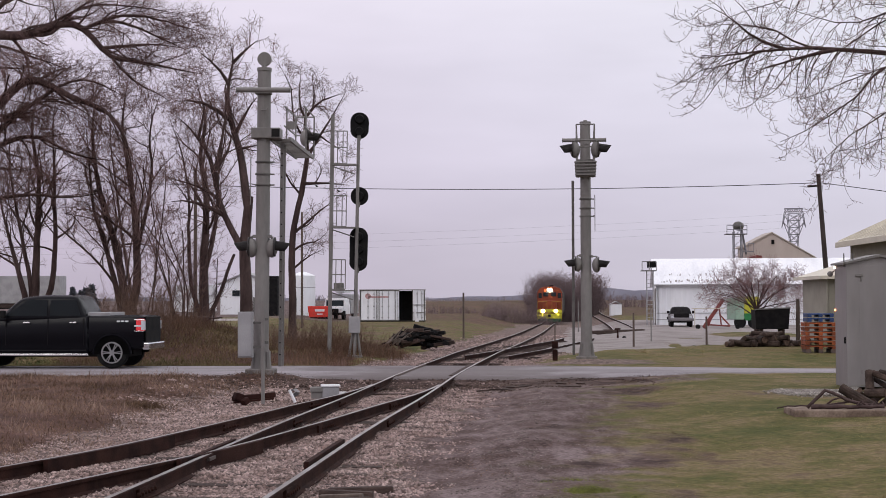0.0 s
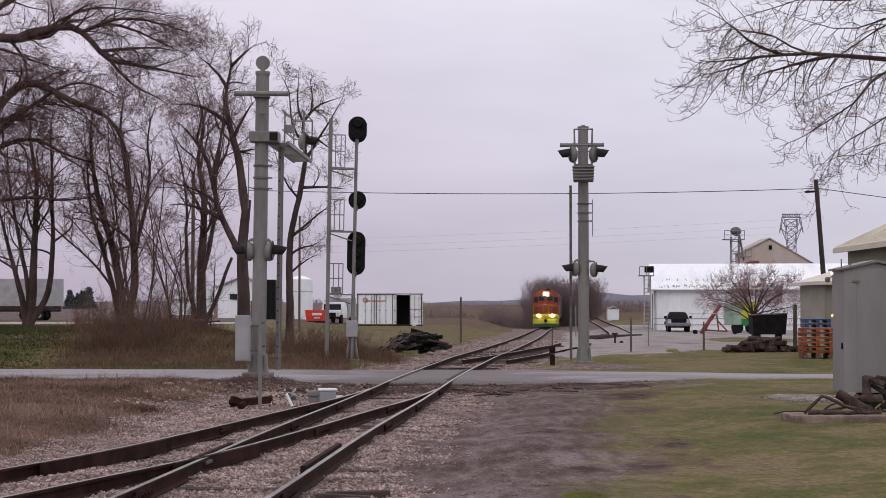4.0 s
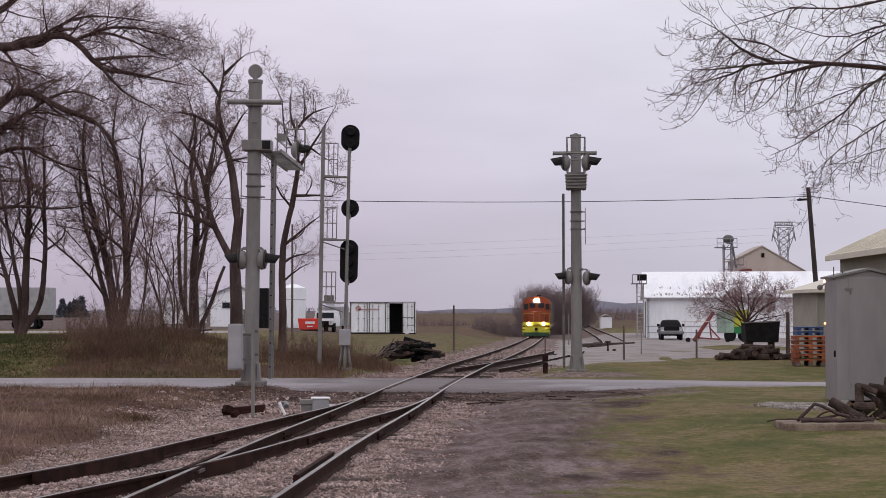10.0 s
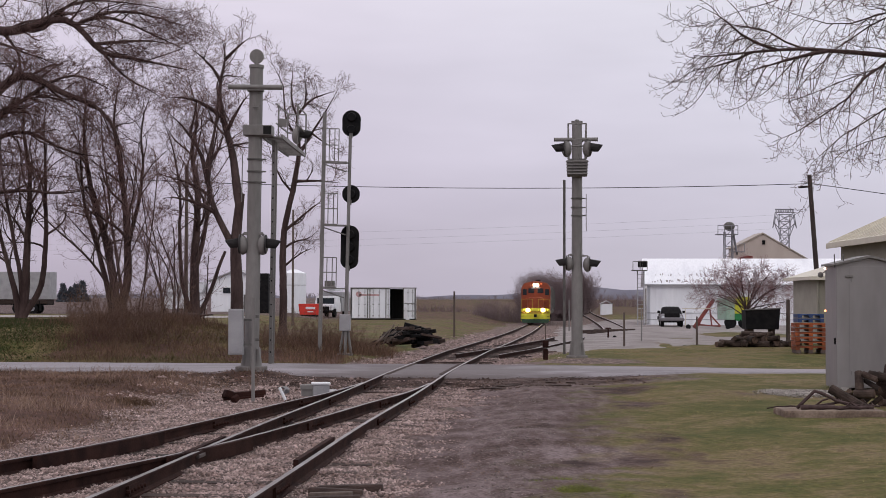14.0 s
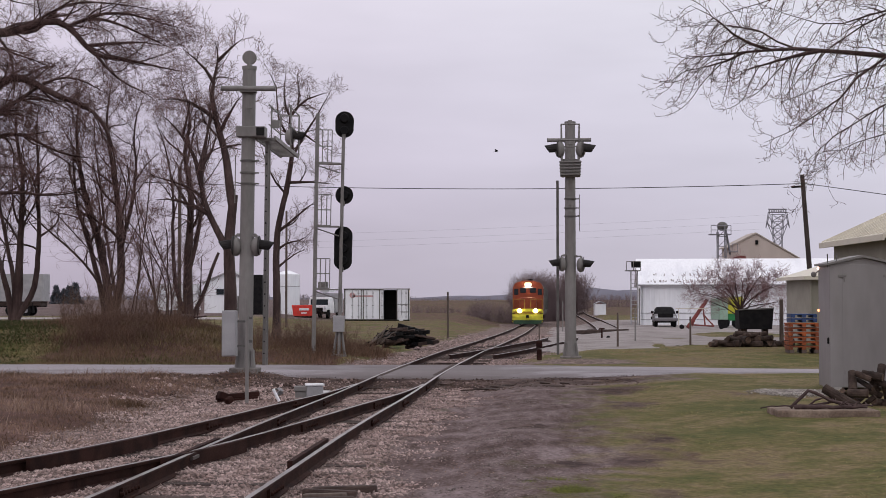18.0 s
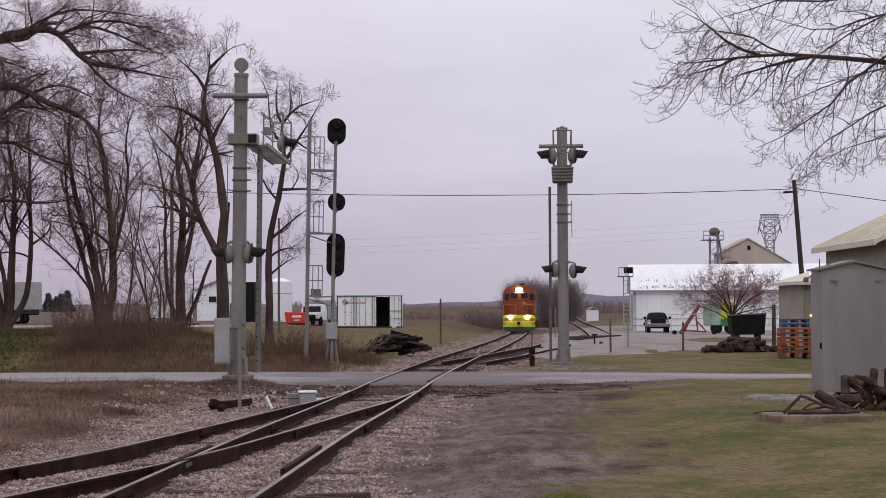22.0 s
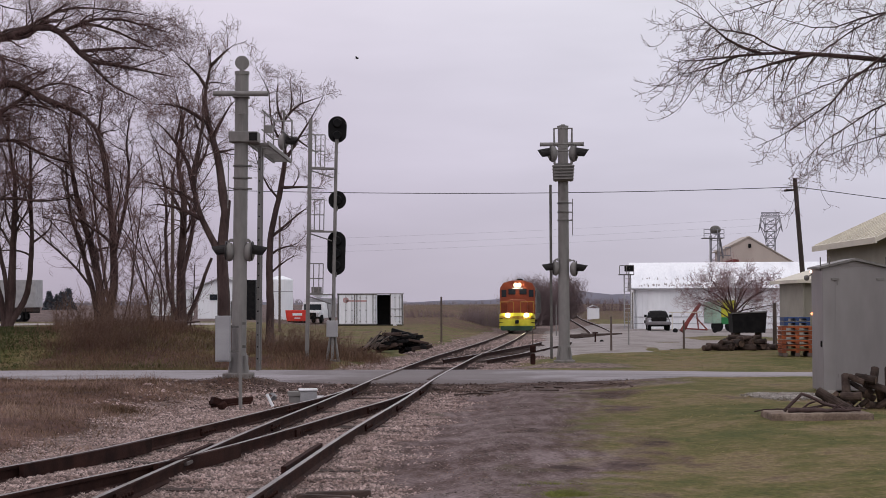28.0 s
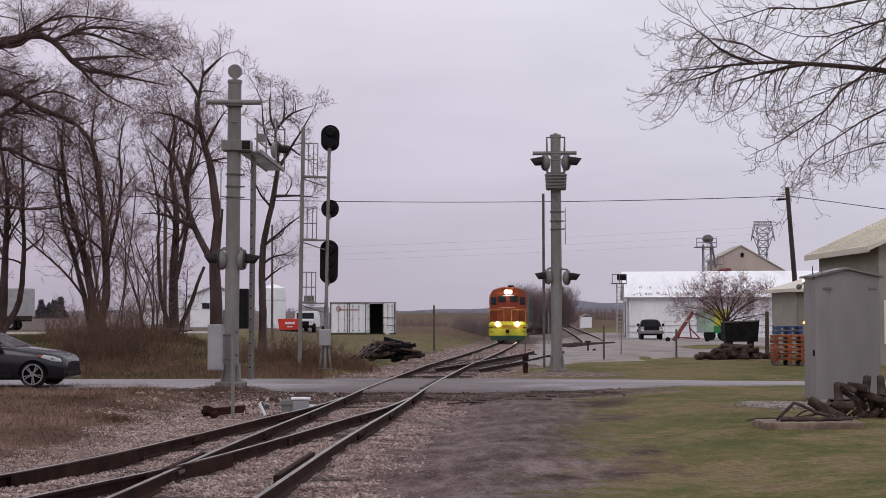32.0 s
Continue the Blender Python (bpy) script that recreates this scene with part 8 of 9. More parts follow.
def pickup(name, label, paint, L, wb, H, bed_h, hood_h, wheel_r, front_over, cab, chrome_bar, spokes, W=0.98, cab_paint=None):
    """Facing -x. Origin on the road under the middle; cab: (windscreen foot, roof front, roof rear, rear window foot) from the nose."""
    p = thing(name, (0, 0, 0), label, "pickup truck")
    nose = -L / 2
    z0 = 0.42
    cab0, roof0, roof1, cab1 = (nose + v for v in cab)
    bm = B()
    shell(bm, [(nose, W - 0.30, z0 + 0.16, hood_h - 0.30), (nose + 0.06, W - 0.16, z0 + 0.04, hood_h - 0.17), (nose + 0.25, W - 0.05, z0, hood_h - 0.06), (nose + 0.7, W - 0.01, z0, hood_h),
               (cab0, W, z0, hood_h + 0.05), (cab0 + 0.6, W, z0, hood_h + 0.09), (cab1, W, z0, bed_h + 0.01), (cab1 + 0.1, W, z0 + 0.02, bed_h), (L / 2 - 0.3, W, z0 + 0.10, bed_h), (L / 2 - 0.04, W - 0.015, z0 + 0.14, bed_h - 0.01)], lambda h, a, c: ring(h, a, c, 0.09, 0.06))
    body = part("body", bm, M[paint], p, smooth=True)
    # wheel arches: dark discs in the flanks paint the shade of open wells
    ax = (nose + front_over, nose + front_over + wb)
    for xx in ax:
        for s in (-1, 1):
            bm = B()
            n = 18
            out = [(xx + (wheel_r + 0.09) * math.cos(math.pi * i / n), 0.40 + (wheel_r + 0.10) * math.sin(math.pi * i / n)) for i in range(n + 1)]
            prism(bm, out, "y", s * (W - 0.30), s * (W + 0.004))
            part("wheel_arch", bm, M["arch_black"], body)
            bm = B()
            for i in range(n):
                (xa, za), (xb, zb) = out[i], out[i + 1]
                cyl(bm, (xa, s * (W + 0.004), za), (xb, s * (W + 0.004), zb), 0.035, 0.035, 6)
            part("arch_flare", bm, M[paint], body)
            wheel(p, xx, s * (W - 0.13), wheel_r, s, 0.26, spokes)
    # cab with pillars, roof and glass
    zb, zr = bed_h - 0.02, H
    bm = B()
    def house(top, belt, hh):
        zb_ = hood_h - 0.12
        side = [(belt, zb_), (belt, bed_h), (belt - (belt - top) * 0.55, bed_h + (hh - bed_h) * 0.5), (top + 0.015, hh - 0.10), (top - 0.035, hh - 0.035), (top - 0.12, hh - 0.005), (top * 0.4, hh + 0.012)]
        return side + [(-y, z) for y, z in side[::-1]]
    shell(bm, [(cab0, W - 0.07, W - 0.05, hood_h + 0.03), (roof0 - 0.25, W - 0.14, W - 0.045, zr - 0.20), (roof0, W - 0.17, W - 0.045, zr - 0.05), (roof0 + 0.5, W - 0.18, W - 0.045, zr), (roof1 - 0.35, W - 0.18, W - 0.045, zr), (roof1, W - 0.17, W - 0.045, zr - 0.04), (cab1, W - 0.10, W - 0.05, bed_h + 0.03)], house, 3)
    part("cab", bm, M[cab_paint or paint], p, smooth=True)
    mid = (roof0 + roof1) / 2 - 0.02
    for s in (-1, 1):
        yo = s * (W - 0.045)
        for xa, xb, xc, xd in ((cab0 + 0.32, roof0 + 0.12, mid - 0.04, mid - 0.04), (mid + 0.04, mid + 0.04, roof1 - 0.02, cab1 - 0.14)):
            bm = B()
            vs = [bm.verts.new(v) for v in ((xa, s * (W - 0.032), zb + 0.03), (xd, s * (W - 0.032), zb + 0.03), (xc, s * (W - 0.135), zr - 0.12), (xb, s * (W - 0.135), zr - 0.12))]
            bm.faces.new(vs)
            bmesh.ops.solidify(bm, geom=bm.faces[:], thickness=0.02 * s)
            part("side_window", bm, M["glass"], p)
        for xx in (cab0 + 0.95, mid + 0.72):
            bm = B()
            bx(bm, xx, s * (W + 0.015), zb - 0.16, 0.2, 0.03, 0.04, bevel=0.01)
            part("door_handle", bm, M["chrome" if chrome_bar else paint], p)
        bm = B()
        bx(bm, cab0 + 0.3, s * (W + 0.11), zb + 0.08, 0.14, 0.2, 0.2, bevel=0.04)
        part("mirror", bm, M["black"], p)
        bm = B()
        bx(bm, (ax[0] + ax[1]) / 2 - 0.1, s * (W + 0.02), z0 - 0.03, wb - 1.1, 0.12, 0.06, bevel=0.02)
        part("side_step", bm, M["chrome" if chrome_bar else "black"], p)
        bm = B()
        bx(bm, L / 2 - 0.13, s * (W - 0.10), bed_h - 0.25, 0.24 if chrome_bar else 0.17, 0.22, 0.34, bevel=0.05)
        tl = part("tail_lamp", bm, M["brake_red" if chrome_bar else "tail_red"], p, "lit red tail lamp" if chrome_bar else "red tail lamp")
        trims = ((-0.02, -0.02, 0.24, 0.05, "lamp_clear"), (0.0, 0.15, 0.28, 0.025, "chrome"), (0.0, -0.165, 0.26, 0.025, "chrome"), (0.10, 0.0, 0.09, 0.26, "lamp_clear"))
        for dx, dz, lx, lz, mt in trims if chrome_bar else ((0.05, 0.02, 0.04, 0.12, "lamp_clear"), (-0.07, 0.0, 0.04, 0.28, "black")):
            bm = B()
            bx(bm, L / 2 - 0.15 + dx, s * (W - 0.10), bed_h - 0.26 + dz, lx, 0.236, lz, bevel=0.01)
            part("lamp_trim", bm, M[mt], tl)
        bm = B()
        bx(bm, nose + 0.18, s * (W - 0.16), hood_h - 0.2, 0.3, 0.22, 0.16, bevel=0.04)
        part("headlamp", bm, M["lamp_clear"], p)
        for xx in (mid, cab0 + 0.35, cab1 - 0.05):
            bm = B()
            bx(bm, xx, s * (W - 0.01), (z0 + bed_h) / 2 + 0.08, 0.010, 0.024, bed_h - z0 - 0.3)
            part("door_gap", bm, M["black"], p)
    bm = B()
    vs = [bm.verts.new(v) for v in ((cab0 + 0.08, -W + 0.14, hood_h + 0.06), (cab0 + 0.08, W - 0.14, hood_h + 0.06), (roof0 - 0.06, W - 0.26, zr - 0.1), (roof0 - 0.06, -W + 0.26, zr - 0.1))]
    bm.faces.new(vs)
    bmesh.ops.solidify(bm, geom=bm.faces[:], thickness=0.05)
    part("windscreen", bm, M["black" if cab_paint else "glass"], p)
    bm = B()
    vs = [bm.verts.new(v) for v in ((cab1 - 0.02, -W + 0.2, bed_h + 0.08), (cab1 - 0.02, W - 0.2, bed_h + 0.08), (roof1 + 0.05, W - 0.28, zr - 0.12), (roof1 + 0.05, -W + 0.28, zr - 0.12))]
    bm.faces.new(vs)
    bmesh.ops.solidify(bm, geom=bm.faces[:], thickness=-0.05)
    part("rear_window", bm, M["glass"], p)
    # dark sheet at rim height paints the shade of the open bed
    bm = B()
    bx(bm, (cab1 + L / 2) / 2 - 0.03, 0, bed_h + 0.002, L / 2 - cab1 - 0.35, 1.5, 0.02)
    part("bed_floor", bm, M["dark_int"], p)
    bm = B()
    bx(bm, L / 2 + 0.02, 0, 0.62, 0.2, 1.8, 0.2, bevel=0.04)
    part("rear_bumper", bm, M["chrome" if chrome_bar else "black"], p)
    bm = B()
    bx(bm, nose + 0.02, 0, 0.55, 0.2, 1.75, 0.22, bevel=0.05)
    part("front_bumper", bm, M["chrome" if chrome_bar else paint], p)
    bm = B()
    bx(bm, nose + 0.05, 0, 0.86, 0.1, 1.1, 0.3, bevel=0.03)
    part("grille", bm, M["black"], p)
    bm = B()
    bx(bm, 0, 0, 0.42, L - 1.0, 1.4, 0.2)
    part("chassis", bm, M["black"], p)
    # matte black plate added to darken the tail, hiding its sky reflection
    bm = B()
    bx(bm, L / 2 - 0.01, 0, (bed_h + z0) / 2 + 0.06, 0.05, 2 * W - 0.30, bed_h - z0 - 0.18, bevel=0.015)
    part("tailgate", bm, M["black"], p)
    return p


black_pickup = pickup("black_pickup_truck", "black crew-cab pickup truck with chrome step bars", "car_black", 5.60, 3.765, 2.03, 1.46, 1.30, 0.44, 0.92, (1.33, 2.13, 3.65, 3.93), True, 6)
bm = B()
bx(bm, 1.46, 0, 1.505, 0.62, 1.6, 0.11, bevel=0.02)
part("tool_box", bm, M["silver"], black_pickup, "pale aluminium tool box in the bed")
for k in range(3):
    bm = B()
    bx(bm, 2.06 + 0.12 * k, -0.975, 1.31, 0.09, 0.03, 0.045, bevel=0.01)
    part("decal", bm, M["white"], black_pickup, "small pale decal on the bed side")
grey_pickup = pickup("grey_pickup_truck", "slate grey crew-cab pickup truck", "car_grey", 5.75, 3.56, 1.88, 1.35, 1.20, 0.41, 0.93, (1.5, 2.15, 3.65, 3.95), False, 8)


parked_pickup = pickup("parked_silver_pickup", "parked silver pickup truck with dark cab and windows", "silver_dull", 4.7, 2.8, 1.46, 1.02, 0.90, 0.33, 0.85, (1.2, 1.8, 3.0, 3.25), False, 6, 0.80, "black")
parked_pickup.matrix_basis = pose(16.9, 113, ground_z(16.9, 113) + 0.02, 0, 0, 84)


def sedan():
    """Facing +x."""
    p = thing("grey_sedan", (0, 0, 0), "dark graphite grey four-door sedan", "car")
    L, W = 4.87, 0.92
    h = L / 2
    bm = B()
    shell(bm, [(-h, W - 0.25, 0.45, 0.92), (-h + 0.12, W - 0.10, 0.32, 1.04), (-h + 0.9, W, 0.22, 1.08), (0, W, 0.20, 1.05), (h - 1.55, W, 0.20, 1.04),
               (h - 0.95, W - 0.01, 0.20, 0.97), (h - 0.45, W - 0.035, 0.20, 0.90), (h - 0.16, W - 0.10, 0.21, 0.82), (h - 0.04, W - 0.20, 0.23, 0.73), (h, W - 0.32, 0.27, 0.64)], lambda q, a, c: ring(q, a, c, 0.16, 0.06))
    body = part("body", bm, M["car_sedan"], p, smooth=True)

    def house(top, belt, hh):
        side = [(belt, 0.85), (belt, 1.02), (belt - (belt - top) * 0.5, 1.02 + (hh - 1.02) * 0.5), (top + 0.02, max(1.03, hh - 0.10)), (top - 0.05, max(1.035, hh - 0.03)), (top - 0.16, hh), (top * 0.4, hh + 0.015)]
        return side + [(-y, z) for y, z in side[::-1]]
    bm = B()
    shell(bm, [(-h + 0.65, W - 0.16, W - 0.10, 1.06), (-h + 1.5, W - 0.24, W - 0.06, 1.38), (-0.35, W - 0.25, W - 0.05, 1.475), (0.25, W - 0.24, W - 0.05, 1.42), (h - 1.3, W - 0.14, W - 0.08, 1.04)], house, 5)
    part("cab", bm, M["car_sedan"], p, smooth=True)
    for s in (-1, 1):
        for pts in (((h - 1.72, 1.0), (-0.22, 1.03), (-0.22, 1.38), (0.15, 1.36)), ((-0.30, 1.03), (-1.35, 1.05), (-1.05, 1.33), (-0.30, 1.39))):
            bm = B()
            vs = [bm.verts.new((x, s * (W - 0.055 - (z - 1.0) * 0.27), z)) for x, z in pts]
            bm.faces.new(vs)
            bmesh.ops.solidify(bm, geom=bm.faces[:], thickness=0.02 * s)
            part("side_window", bm, M["glass"], p)
        bm = B()
        bx(bm, h - 1.65, s * (W + 0.08), 1.0, 0.12, 0.18, 0.13, bevel=0.03)
        part("mirror", bm, M["black"], p)
        bm = B()
        prism(bm, [(h - 0.62, 0.77), (h - 0.30, 0.67), (h - 0.10, 0.655), (h - 0.12, 0.73), (h - 0.30, 0.795), (h - 0.55, 0.83)], "y", s * (W - 0.30), s * (W - 0.045), 0.02)
        lamp = part("headlamp", bm, M["lamp_clear"], p)
        bm = B()
        cyl(bm, (h - 0.30, s * (W - 0.06), 0.735), (h - 0.30, s * (W - 0.036), 0.735), 0.034, 0.034, 14)
        part("reflector", bm, M["silver_dull"], lamp)
        bm = B()
        prism(bm, [(h - 0.70, 0.81), (h - 0.61, 0.765), (h - 0.58, 0.83)], "y", s * (W - 0.20), s * (W - 0.012))
        part("turn_lamp", bm, M["amber"], lamp, "amber turn lamp")
        for xx in (-h + 1.02, h - 0.79):
            # dark disc paints the shade of the open wheel well
            bm = B()
            n = 18
            out = [(xx + 0.385 * math.cos(math.pi * i / n), 0.32 + 0.385 * math.sin(math.pi * i / n)) for i in range(n + 1)]
            prism(bm, out, "y", s * (W - 0.28), s * (W + 0.004))
            part("wheel_arch", bm, M["arch_black"], body)
            wheel(p, xx, s * (W - 0.10), 0.34, s, 0.22, 5, 0.78)
        bm = B()
        bx(bm, 0, s * (W - 0.01), 0.30, 2.2, 0.06, 0.10, bevel=0.02)
        part("sill", bm, M["black"], p)
        bm = B()
        bx(bm, -h + 0.08, s * (W - 0.22), 0.9, 0.12, 0.3, 0.14, bevel=0.03)
        part("tail_lamp", bm, M["tail_red"], p)
    bm = B()
    bx(bm, h - 0.03, 0, 0.50, 0.08, 0.95, 0.2, bevel=0.03)
    part("grille", bm, M["black"], p)
    bm = B()
    bx(bm, h - 0.03, 0, 0.33, 0.10, 1.3, 0.12, bevel=0.03)
    part("lower_grille", bm, M["black"], p)
    for s in (-1, 1):
        bm = B()
        bx(bm, h - 0.2, s * (W - 0.15), 0.40, 0.2, 0.12, 0.05, bevel=0.02)
        part("fog_lamp", bm, M["black"], p)
    bm = B()
    vs = [bm.verts.new(v) for v in ((h - 1.45, -W + 0.16, 1.02), (h - 1.45, W - 0.16, 1.02), (0.32, W - 0.28, 1.40), (0.32, -W + 0.28, 1.40))]
    bm.faces.new(vs)
    bmesh.ops.solidify(bm, geom=bm.faces[:], thickness=0.04)
    part("windscreen", bm, M["glass"], p)
    return p


sedan_car = sedan()


# ---- locomotive and train ----
def locomotive():
    """Facing -y. Origin on the rail top under the front coupler."""
    t = thing("locomotive", (0, 0, 0), "orange and yellow diesel locomotive with lit headlights", "locomotive")
    bm = B()
    bx(bm, 0, 9.0, 1.20, 2.9, 16.5, 0.35, bevel=0.03)
    part("underframe", bm, M["loco_yellow"], t)
    bm = B()
    prism(bm, [(-1.5, 0.28), (1.5, 0.28), (1.5, 1.5), (1.2, 1.62), (-1.2, 1.62), (-1.5, 1.5)], "y", 0.75, 0.95, 0.04)
    pil = part("pilot", bm, M["yellow"], t, "yellow-green front pilot plate")
    bm = B()
    prism(bm, [(-1.3, 0.12), (1.3, 0.12), (1.45, 0.5), (-1.45, 0.5)], "y", 0.55, 0.8)
    part("snow_plough", bm, M["loco_green"], pil)
    bm = B()
    bx(bm, 0, 0.4, 0.85, 0.3, 0.8, 0.3, bevel=0.05)
    part("coupler", bm, M["black"], t)
    bm = B()
    prism(bm, [(-0.85, 1.5), (0.85, 1.5), (0.85, 2.55), (0.65, 2.75), (-0.65, 2.75), (-0.85, 2.55)], "y", 1.7, 3.2, 0.08)
    part("short_nose", bm, M["loco_orange"], t)
    bm = B()
    prism(bm, [(-1.52, 1.4), (1.52, 1.4), (1.52, 3.75), (1.25, 4.2), (0.5, 4.42), (-0.5, 4.42), (-1.25, 4.2), (-1.52, 3.75)], "y", 3.2, 5.6, 0.05)
    cab = part("cab", bm, M["loco_orange"], t)
    for sx in (-1, 1):
        bm = B()
        bx(bm, sx * 0.48, 3.17, 3.45, 0.62, 0.06, 0.5, bevel=0.04)
        part("windscreen", bm, M["glass"], cab)
        bm = B()
        bx(bm, sx * 1.17, 3.17, 3.3, 0.42, 0.06, 0.62, bevel=0.04)
        part("window", bm, M["glass"], cab)
        bm = B()
        bx(bm, sx * 1.53, 4.5, 3.3, 0.06, 1.4, 0.62, bevel=0.03)
        part("side_window", bm, M["glass"], cab)
        # handrails and steps
        bm = B()
        cyl(bm, (sx * 1.42, 0.85, 1.5), (sx * 1.42, 0.85, 2.55), 0.025, 0.025, 6)
        cyl(bm, (sx * 0.3, 0.85, 1.6), (sx * 0.3, 0.85, 2.55), 0.025, 0.025, 6)
        cyl(bm, (sx * 1.42, 0.85, 2.55), (sx * 0.3, 0.85, 2.55), 0.025, 0.025, 6)
        cyl(bm, (sx * 1.48, 0.85, 2.45), (sx * 1.48, 15.5, 2.45), 0.025, 0.025, 6)
        part("handrail", bm, M["loco_yellow"], t)
        bm = B()
        for k in range(3):
            bx(bm, sx * 1.35, 0.9, 0.45 + 0.35 * k, 0.3, 0.5, 0.05)
        part("step", bm, M["black"], t)
        bm = B()
        cyl(bm, (sx * 0.78, 0.66, 1.42), (sx * 0.78, 0.76, 1.42), 0.17, 0.17, 18)
        part("ditch_light", bm, M["glow"], t, "bright lit ditch light")
        bm = B()
        bx(bm, sx * 0.78, 0.85, 1.42, 0.42, 0.2, 0.42, bevel=0.03)
        part("ditch_light_case", bm, M["black"], t)
    bm = B()
    for sx in (-0.15, 0.15):
        cyl(bm, (sx, 3.02, 4.02), (sx, 3.12, 4.02), 0.145, 0.145, 18)
    part("headlight", bm, M["glow"], cab, "bright lit twin headlight")
    bm = B()
    bx(bm, 0, 3.16, 4.02, 0.68, 0.14, 0.36, bevel=0.04)
    part("headlight_case", bm, M["black"], cab)
    bm = B()
    bx(bm, 0, 3.15, 3.92 - 0.18, 0.9, 0.04, 0.1)
    part("number_board", bm, M["white"], cab)
    bm = B()
    prism(bm, [(-0.85, 1.4), (0.85, 1.4), (0.85, 3.75), (0.6, 4.05), (-0.6, 4.05), (-0.85, 3.75)], "y", 5.6, 16.5, 0.05)
    part("long_hood", bm, M["loco_green"], t, "dark green engine hood")
    for k in range(3):
        bm = B()
        cyl(bm, (0, 8.5 + 2.6 * k, 4.0), (0, 8.5 + 2.6 * k, 4.3), 0.5, 0.5, 16)
        part("roof_fan", bm, M["black"], t)
    bm = B()
    bx(bm, 0.2, 4.2, 4.5, 0.5, 0.3, 0.18, bevel=0.04)
    part("horn", bm, M["black"], t)
    for yy in (3.2, 14.0):
        bm = B()
        for sx in (-1, 1):
            bx(bm, sx * 1.1, yy, 0.65, 0.15, 3.2, 0.5, bevel=0.05)
        bx(bm, 0, yy, 0.6, 1.4, 3.0, 0.4)
        bg = part("bogie", bm, M["black"], t)
        for dy in (-1.2, 1.2):
            bm = B()
            for sx in (-1, 1):
                cyl(bm, (sx * 0.7, 0, 0), (sx * 0.84, 0, 0), 0.5, 0.5, 24)
            cyl(bm, (-0.7, 0, 0), (0.7, 0, 0), 0.08, 0.08, 12)
            ws = part("wheelset", bm, M["rail_side"], bg)
            ws.matrix_basis = pose(0, yy + dy, 0.5)
    return t


loco = locomotive()


def hopper_wagon():
    w = thing("covered_hopper_wagon", (0, 0, 0), "dark grey covered hopper wagon behind the locomotive", "rail wagon")
    bm = B()
    prism(bm, [(-1.3, 1.0), (1.3, 1.0), (1.55, 1.6), (1.55, 4.0), (0.8, 4.5), (-0.8, 4.5), (-1.55, 4.0), (-1.55, 1.6)], "y", 0.6, 14.0, 0.04)
    part("body", bm, M["galv_dark"], w)
    for k in range(16):
        bm = B()
        bx(bm, (-1.57, 1.57)[k % 2], 1.2 + (k // 2) * 1.7, 2.8, 0.06, 0.1, 2.4)
        part("side_post", bm, M["galv_dark"], w)
    for yy in (2.3, 12.3):
        bm = B()
        for sx in (-1, 1):
            bx(bm, sx * 1.0, yy, 0.6, 0.15, 2.4, 0.4)
            for dy in (-0.85, 0.85):
                cyl(bm, (sx * 0.7, yy + dy, 0.42), (sx * 0.84, yy + dy, 0.42), 0.42, 0.42, 20)
        part("bogie", bm, M["black"], w)
    return w


wagons = [hopper_wagon()]
for i in range(2):
    wagons.append(copy_thing(wagons[0], pose(0, 0, 0)))


# ---- birds ----
def bird():
    """Heading +x."""
    b = thing("bird", (0, 0, 0), "small dark bird in flight", "bird", "birds over the crossing")
    bm = B()
    ball(bm, (0, 0, 0), 0.06, 2.0, 0.8, 0.8, 12, 8)
    part("body", bm, M["black"], b)
    for s in (-1, 1):
        bm = B()
        vs = [bm.verts.new(v) for v in ((0.08, s * 0.02, 0.02), (0.05, s * 0.20, 0.10), (-0.02, s * 0.30, 0.11), (-0.07, s * 0.16, 0.07), (-0.06, s * 0.02, 0.02))]
        bm.faces.new(vs)
        bmesh.ops.solidify(bm, geom=bm.faces[:], thickness=0.012)
        part("wing", bm, M["black"], b)
    bm = B()
    prism(bm, [(-0.22, -0.04), (-0.22, 0.04), (-0.08, 0.02), (-0.08, -0.02)], "z", -0.006, 0.006)
    part("tail", bm, M["black"], b)
    return b


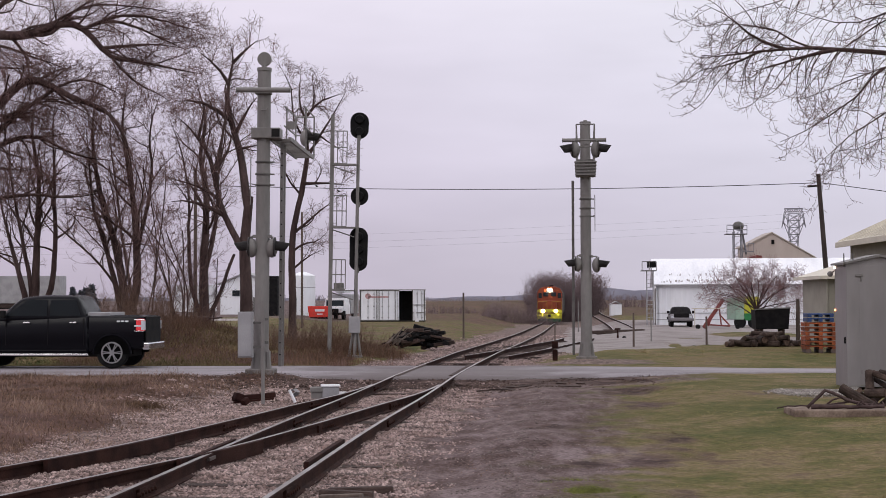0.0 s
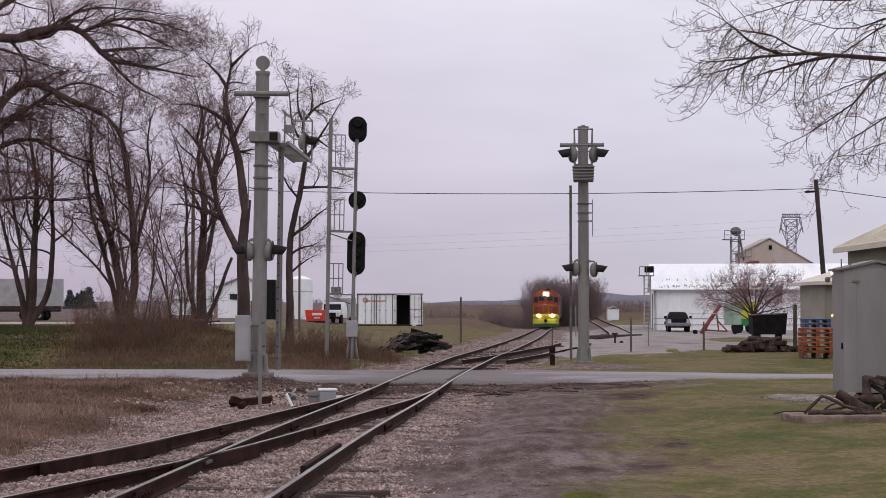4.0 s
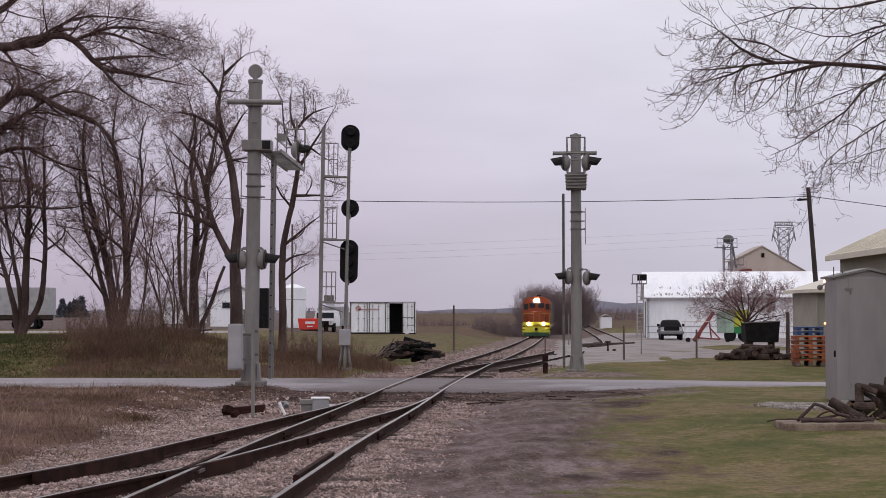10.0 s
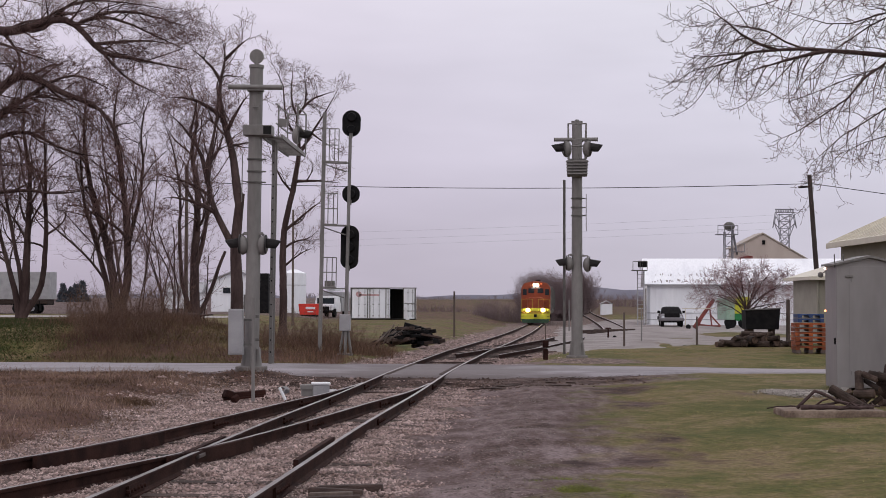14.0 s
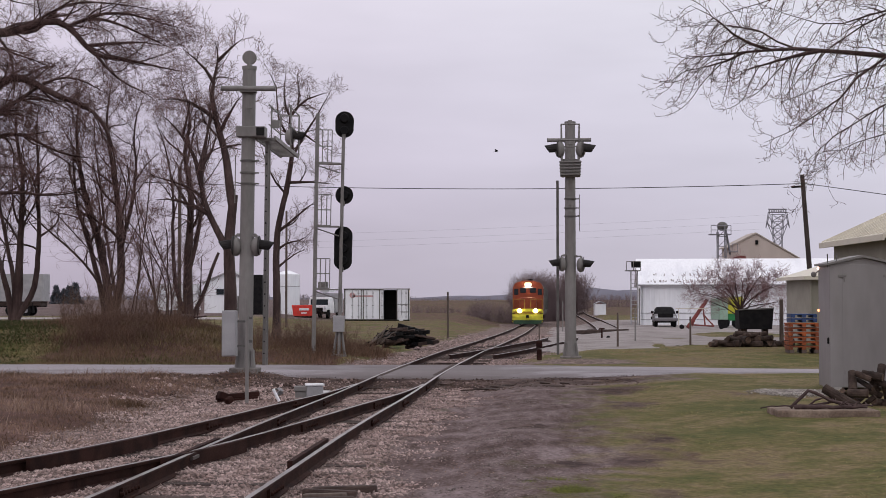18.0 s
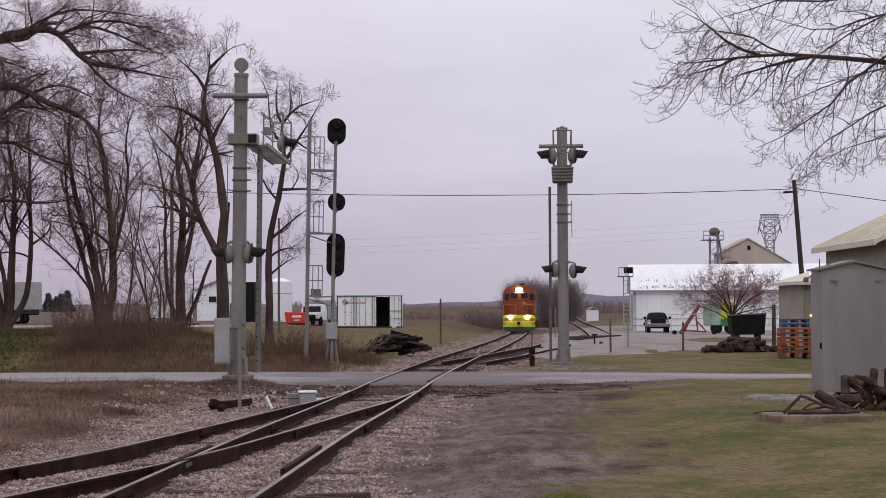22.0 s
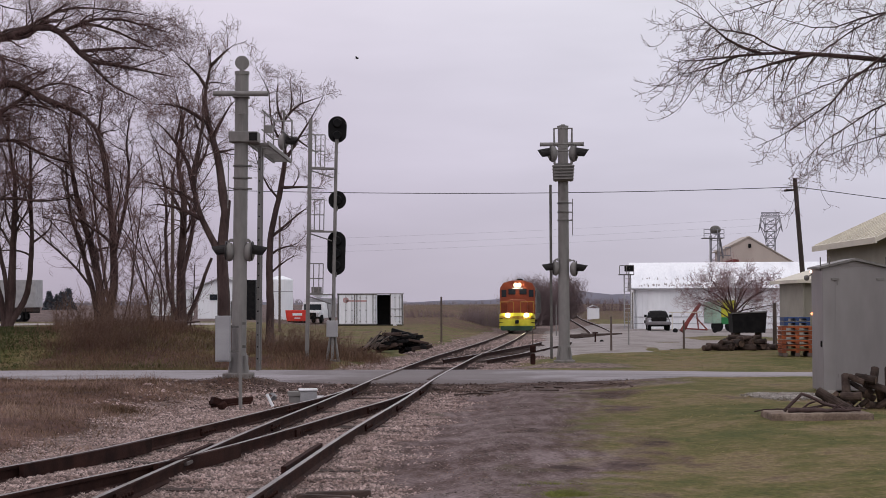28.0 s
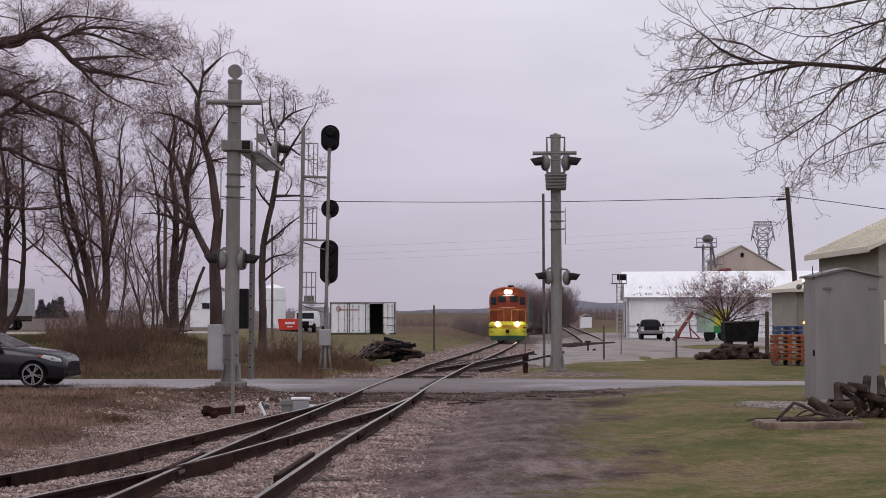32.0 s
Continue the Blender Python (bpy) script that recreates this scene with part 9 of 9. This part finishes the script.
birds = [bird()]
for i in range(5):
    birds.append(copy_thing(birds[0], pose(0, 0, 0)))
FLIGHTS = [
    [(0, -9.0, 122, 10.6), (0.5, -3.7, 118, 12.4), (1.1, -1.3, 113, 13.8), (1.7, 2.6, 107, 15.7), (2.0, 5.6, 104, 16.6), (2.3, 9.0, 101, 17.4), (2.6, 12.7, 98, 18.5), (3.4, 22.4, 88, 21.9), (32, 60, 60, 40)],
    [(0, -11.1, 126, 11.3), (0.5, -6.0, 122, 12.7), (1.1, -2.2, 117, 13.1), (1.7, 1.4, 112, 15.1), (2.0, 4.0, 109, 16.3), (2.3, 7.2, 106, 16.9), (2.6, 10.9, 103, 17.9), (3.4, 20.9, 93, 22.4), (32, 60, 70, 40)],
    [(0, -40, 120, 45), (27.0, -8.2, 110, 30.3), (27.8, -6.5, 108, 18.8), (28.1, -4.1, 106, 19.5), (28.4, -1.3, 104, 20.5), (28.7, 0.9, 102, 20.4), (29.0, 4.5, 100, 20.4), (29.3, 8.1, 98, 20.7), (29.6, 12.1, 96, 20.3), (30.4, 21.7, 90, 23.4), (32, 45, 80, 30)],
    [(0, -40, 130, 45), (28.4, -12.9, 108, 28.9), (29.0, -9.9, 104, 21.7), (29.3, -8.5, 102, 19.3), (29.6, -4.6, 100, 19.2), (30.0, 0.8, 98, 19.3), (30.3, 5.2, 96, 19.0), (30.6, 9.7, 94, 18.4), (31.6, 22.5, 86, 22.1), (32, 30, 84, 24)],
    [(0, -70, 100, 50), (15.6, -17.4, 100, 15.4), (17.0, -2.0, 100, 12.4), (17.3, 1.14, 100, 12.11), (17.6, 4.38, 100, 11.92), (18.3, 11.98, 100, 12.32), (19.0, 19.33, 100, 13.06), (22, 52.3, 100, 18.1), (32, 90, 100, 45)],
    [(0, -70, 102, 50), (15.6, -22.8, 102, 15.3), (17.3, -4.13, 102, 12.32), (17.6, -0.73, 102, 11.63), (18.0, 4.07, 102, 11.8), (18.6, 11.35, 102, 12.15), (19.0, 16.07, 102, 12.59), (22, 49.1, 102, 17.6), (32, 90, 102, 45)]]


# ---- what moves ----
def on_main(s):
    """Pose on the main track at distance y = s, facing the camera."""
    a = Vector((main_x(s), s, rail_z(s)))
    b2 = Vector((main_x(s + 12), s + 12, rail_z(s + 12)))
    d = b2 - a
    return pose(a.x, a.y, a.z, math.degrees(math.atan2(d.z, d.y)), 0, -math.degrees(math.atan2(d.x, d.y)))


def on_road(x, lane, flip=0.0):
    return pose(x, road_y(x) + lane, 0.0, 0, 0, math.degrees(math.atan(ROAD_SLOPE)) + flip)


def spin(wheels, rows, t0, t1, axis, sign, every=1 / FPS):
    """Roll wheels of a thing whose place along its way is given in rows (seconds, metres), while it is in view."""
    ts, ds = [r[0] for r in rows], [r[1] for r in rows]
    steps = max(2, round((t1 - t0) / every) + 1)
    for w in wheels:
        loc, r = w.location.copy(), max(v.co.z for v in w.data.vertices)
        start = float(np.interp(t0, ts, ds))
        keys = []
        for i in range(steps):
            t = t0 + (t1 - t0) * i / (steps - 1)
            a = math.degrees((float(np.interp(t, ts, ds)) - start) / r) * sign
            keys.append((t, pose(*loc, a, 0, 0) if axis == "x" else pose(*loc, 0, a, 0)))
        if t0 > 0:
            keys.insert(0, (0, keys[0][1]))
        if t1 < 32:
            keys.append((32, keys[-1][1]))
        walk(w, keys)


BLACK_WAY = [(0, -11.27), (0.1, -12.73), (0.2, -14.2), (0.5, -18.55), (2.5, -48), (32, -60)]
GREY_WAY = [(0, 88), (3.0, 35), (5.0, -1.0), (5.5, -9.97), (5.7, -13.57), (6.0, -18.9), (8.0, -54), (32, -66)]
SEDAN_WAY = [(0, -66), (26.0, -60), (28.0, -42), (30.0, -20.6), (30.8, -15.3), (31.1, -14.0), (31.3, -13.18), (31.5, -12.54), (32, -11.46)]


def kids(ob, name):
    return [c for c in ob.children_recursive if c.name.split(".")[0] == name]


def motions():
    times = [0, 4, 8, 12, 16, 20, 24, 28, 32]
    for k, ob in enumerate([loco] + wagons):
        walk(ob, [(t, on_main(187.0 - 1.97 * t - 3.0 + (0 if k == 0 else 18.2 + 15 * (k - 1)))) for t in times])
    spin(kids(loco, "wheelset"), [(0, 0), (32, 63)], 0, 32, "x", 1, 0.32)
    walk(black_pickup, [(t, on_road(x, 1.8)) for t, x in BLACK_WAY])
    spin(kids(black_pickup, "wheel"), BLACK_WAY, 0, 0.5, "y", 1)
    walk(grey_pickup, [(t, on_road(x, 1.8)) for t, x in GREY_WAY])
    spin(kids(grey_pickup, "wheel"), GREY_WAY, 3.6, 6.2, "y", 1)
    for b, rows in zip(birds, FLIGHTS):
        walk(b, [(t, pose(x, y, z, 0, -12, -18)) for t, x, y, z in rows])
    walk(sedan_car, [(t, on_road(x, -1.8)) for t, x in SEDAN_WAY])
    spin(kids(sedan_car, "wheel"), SEDAN_WAY, 30.4, 32, "y", 1)


motions()
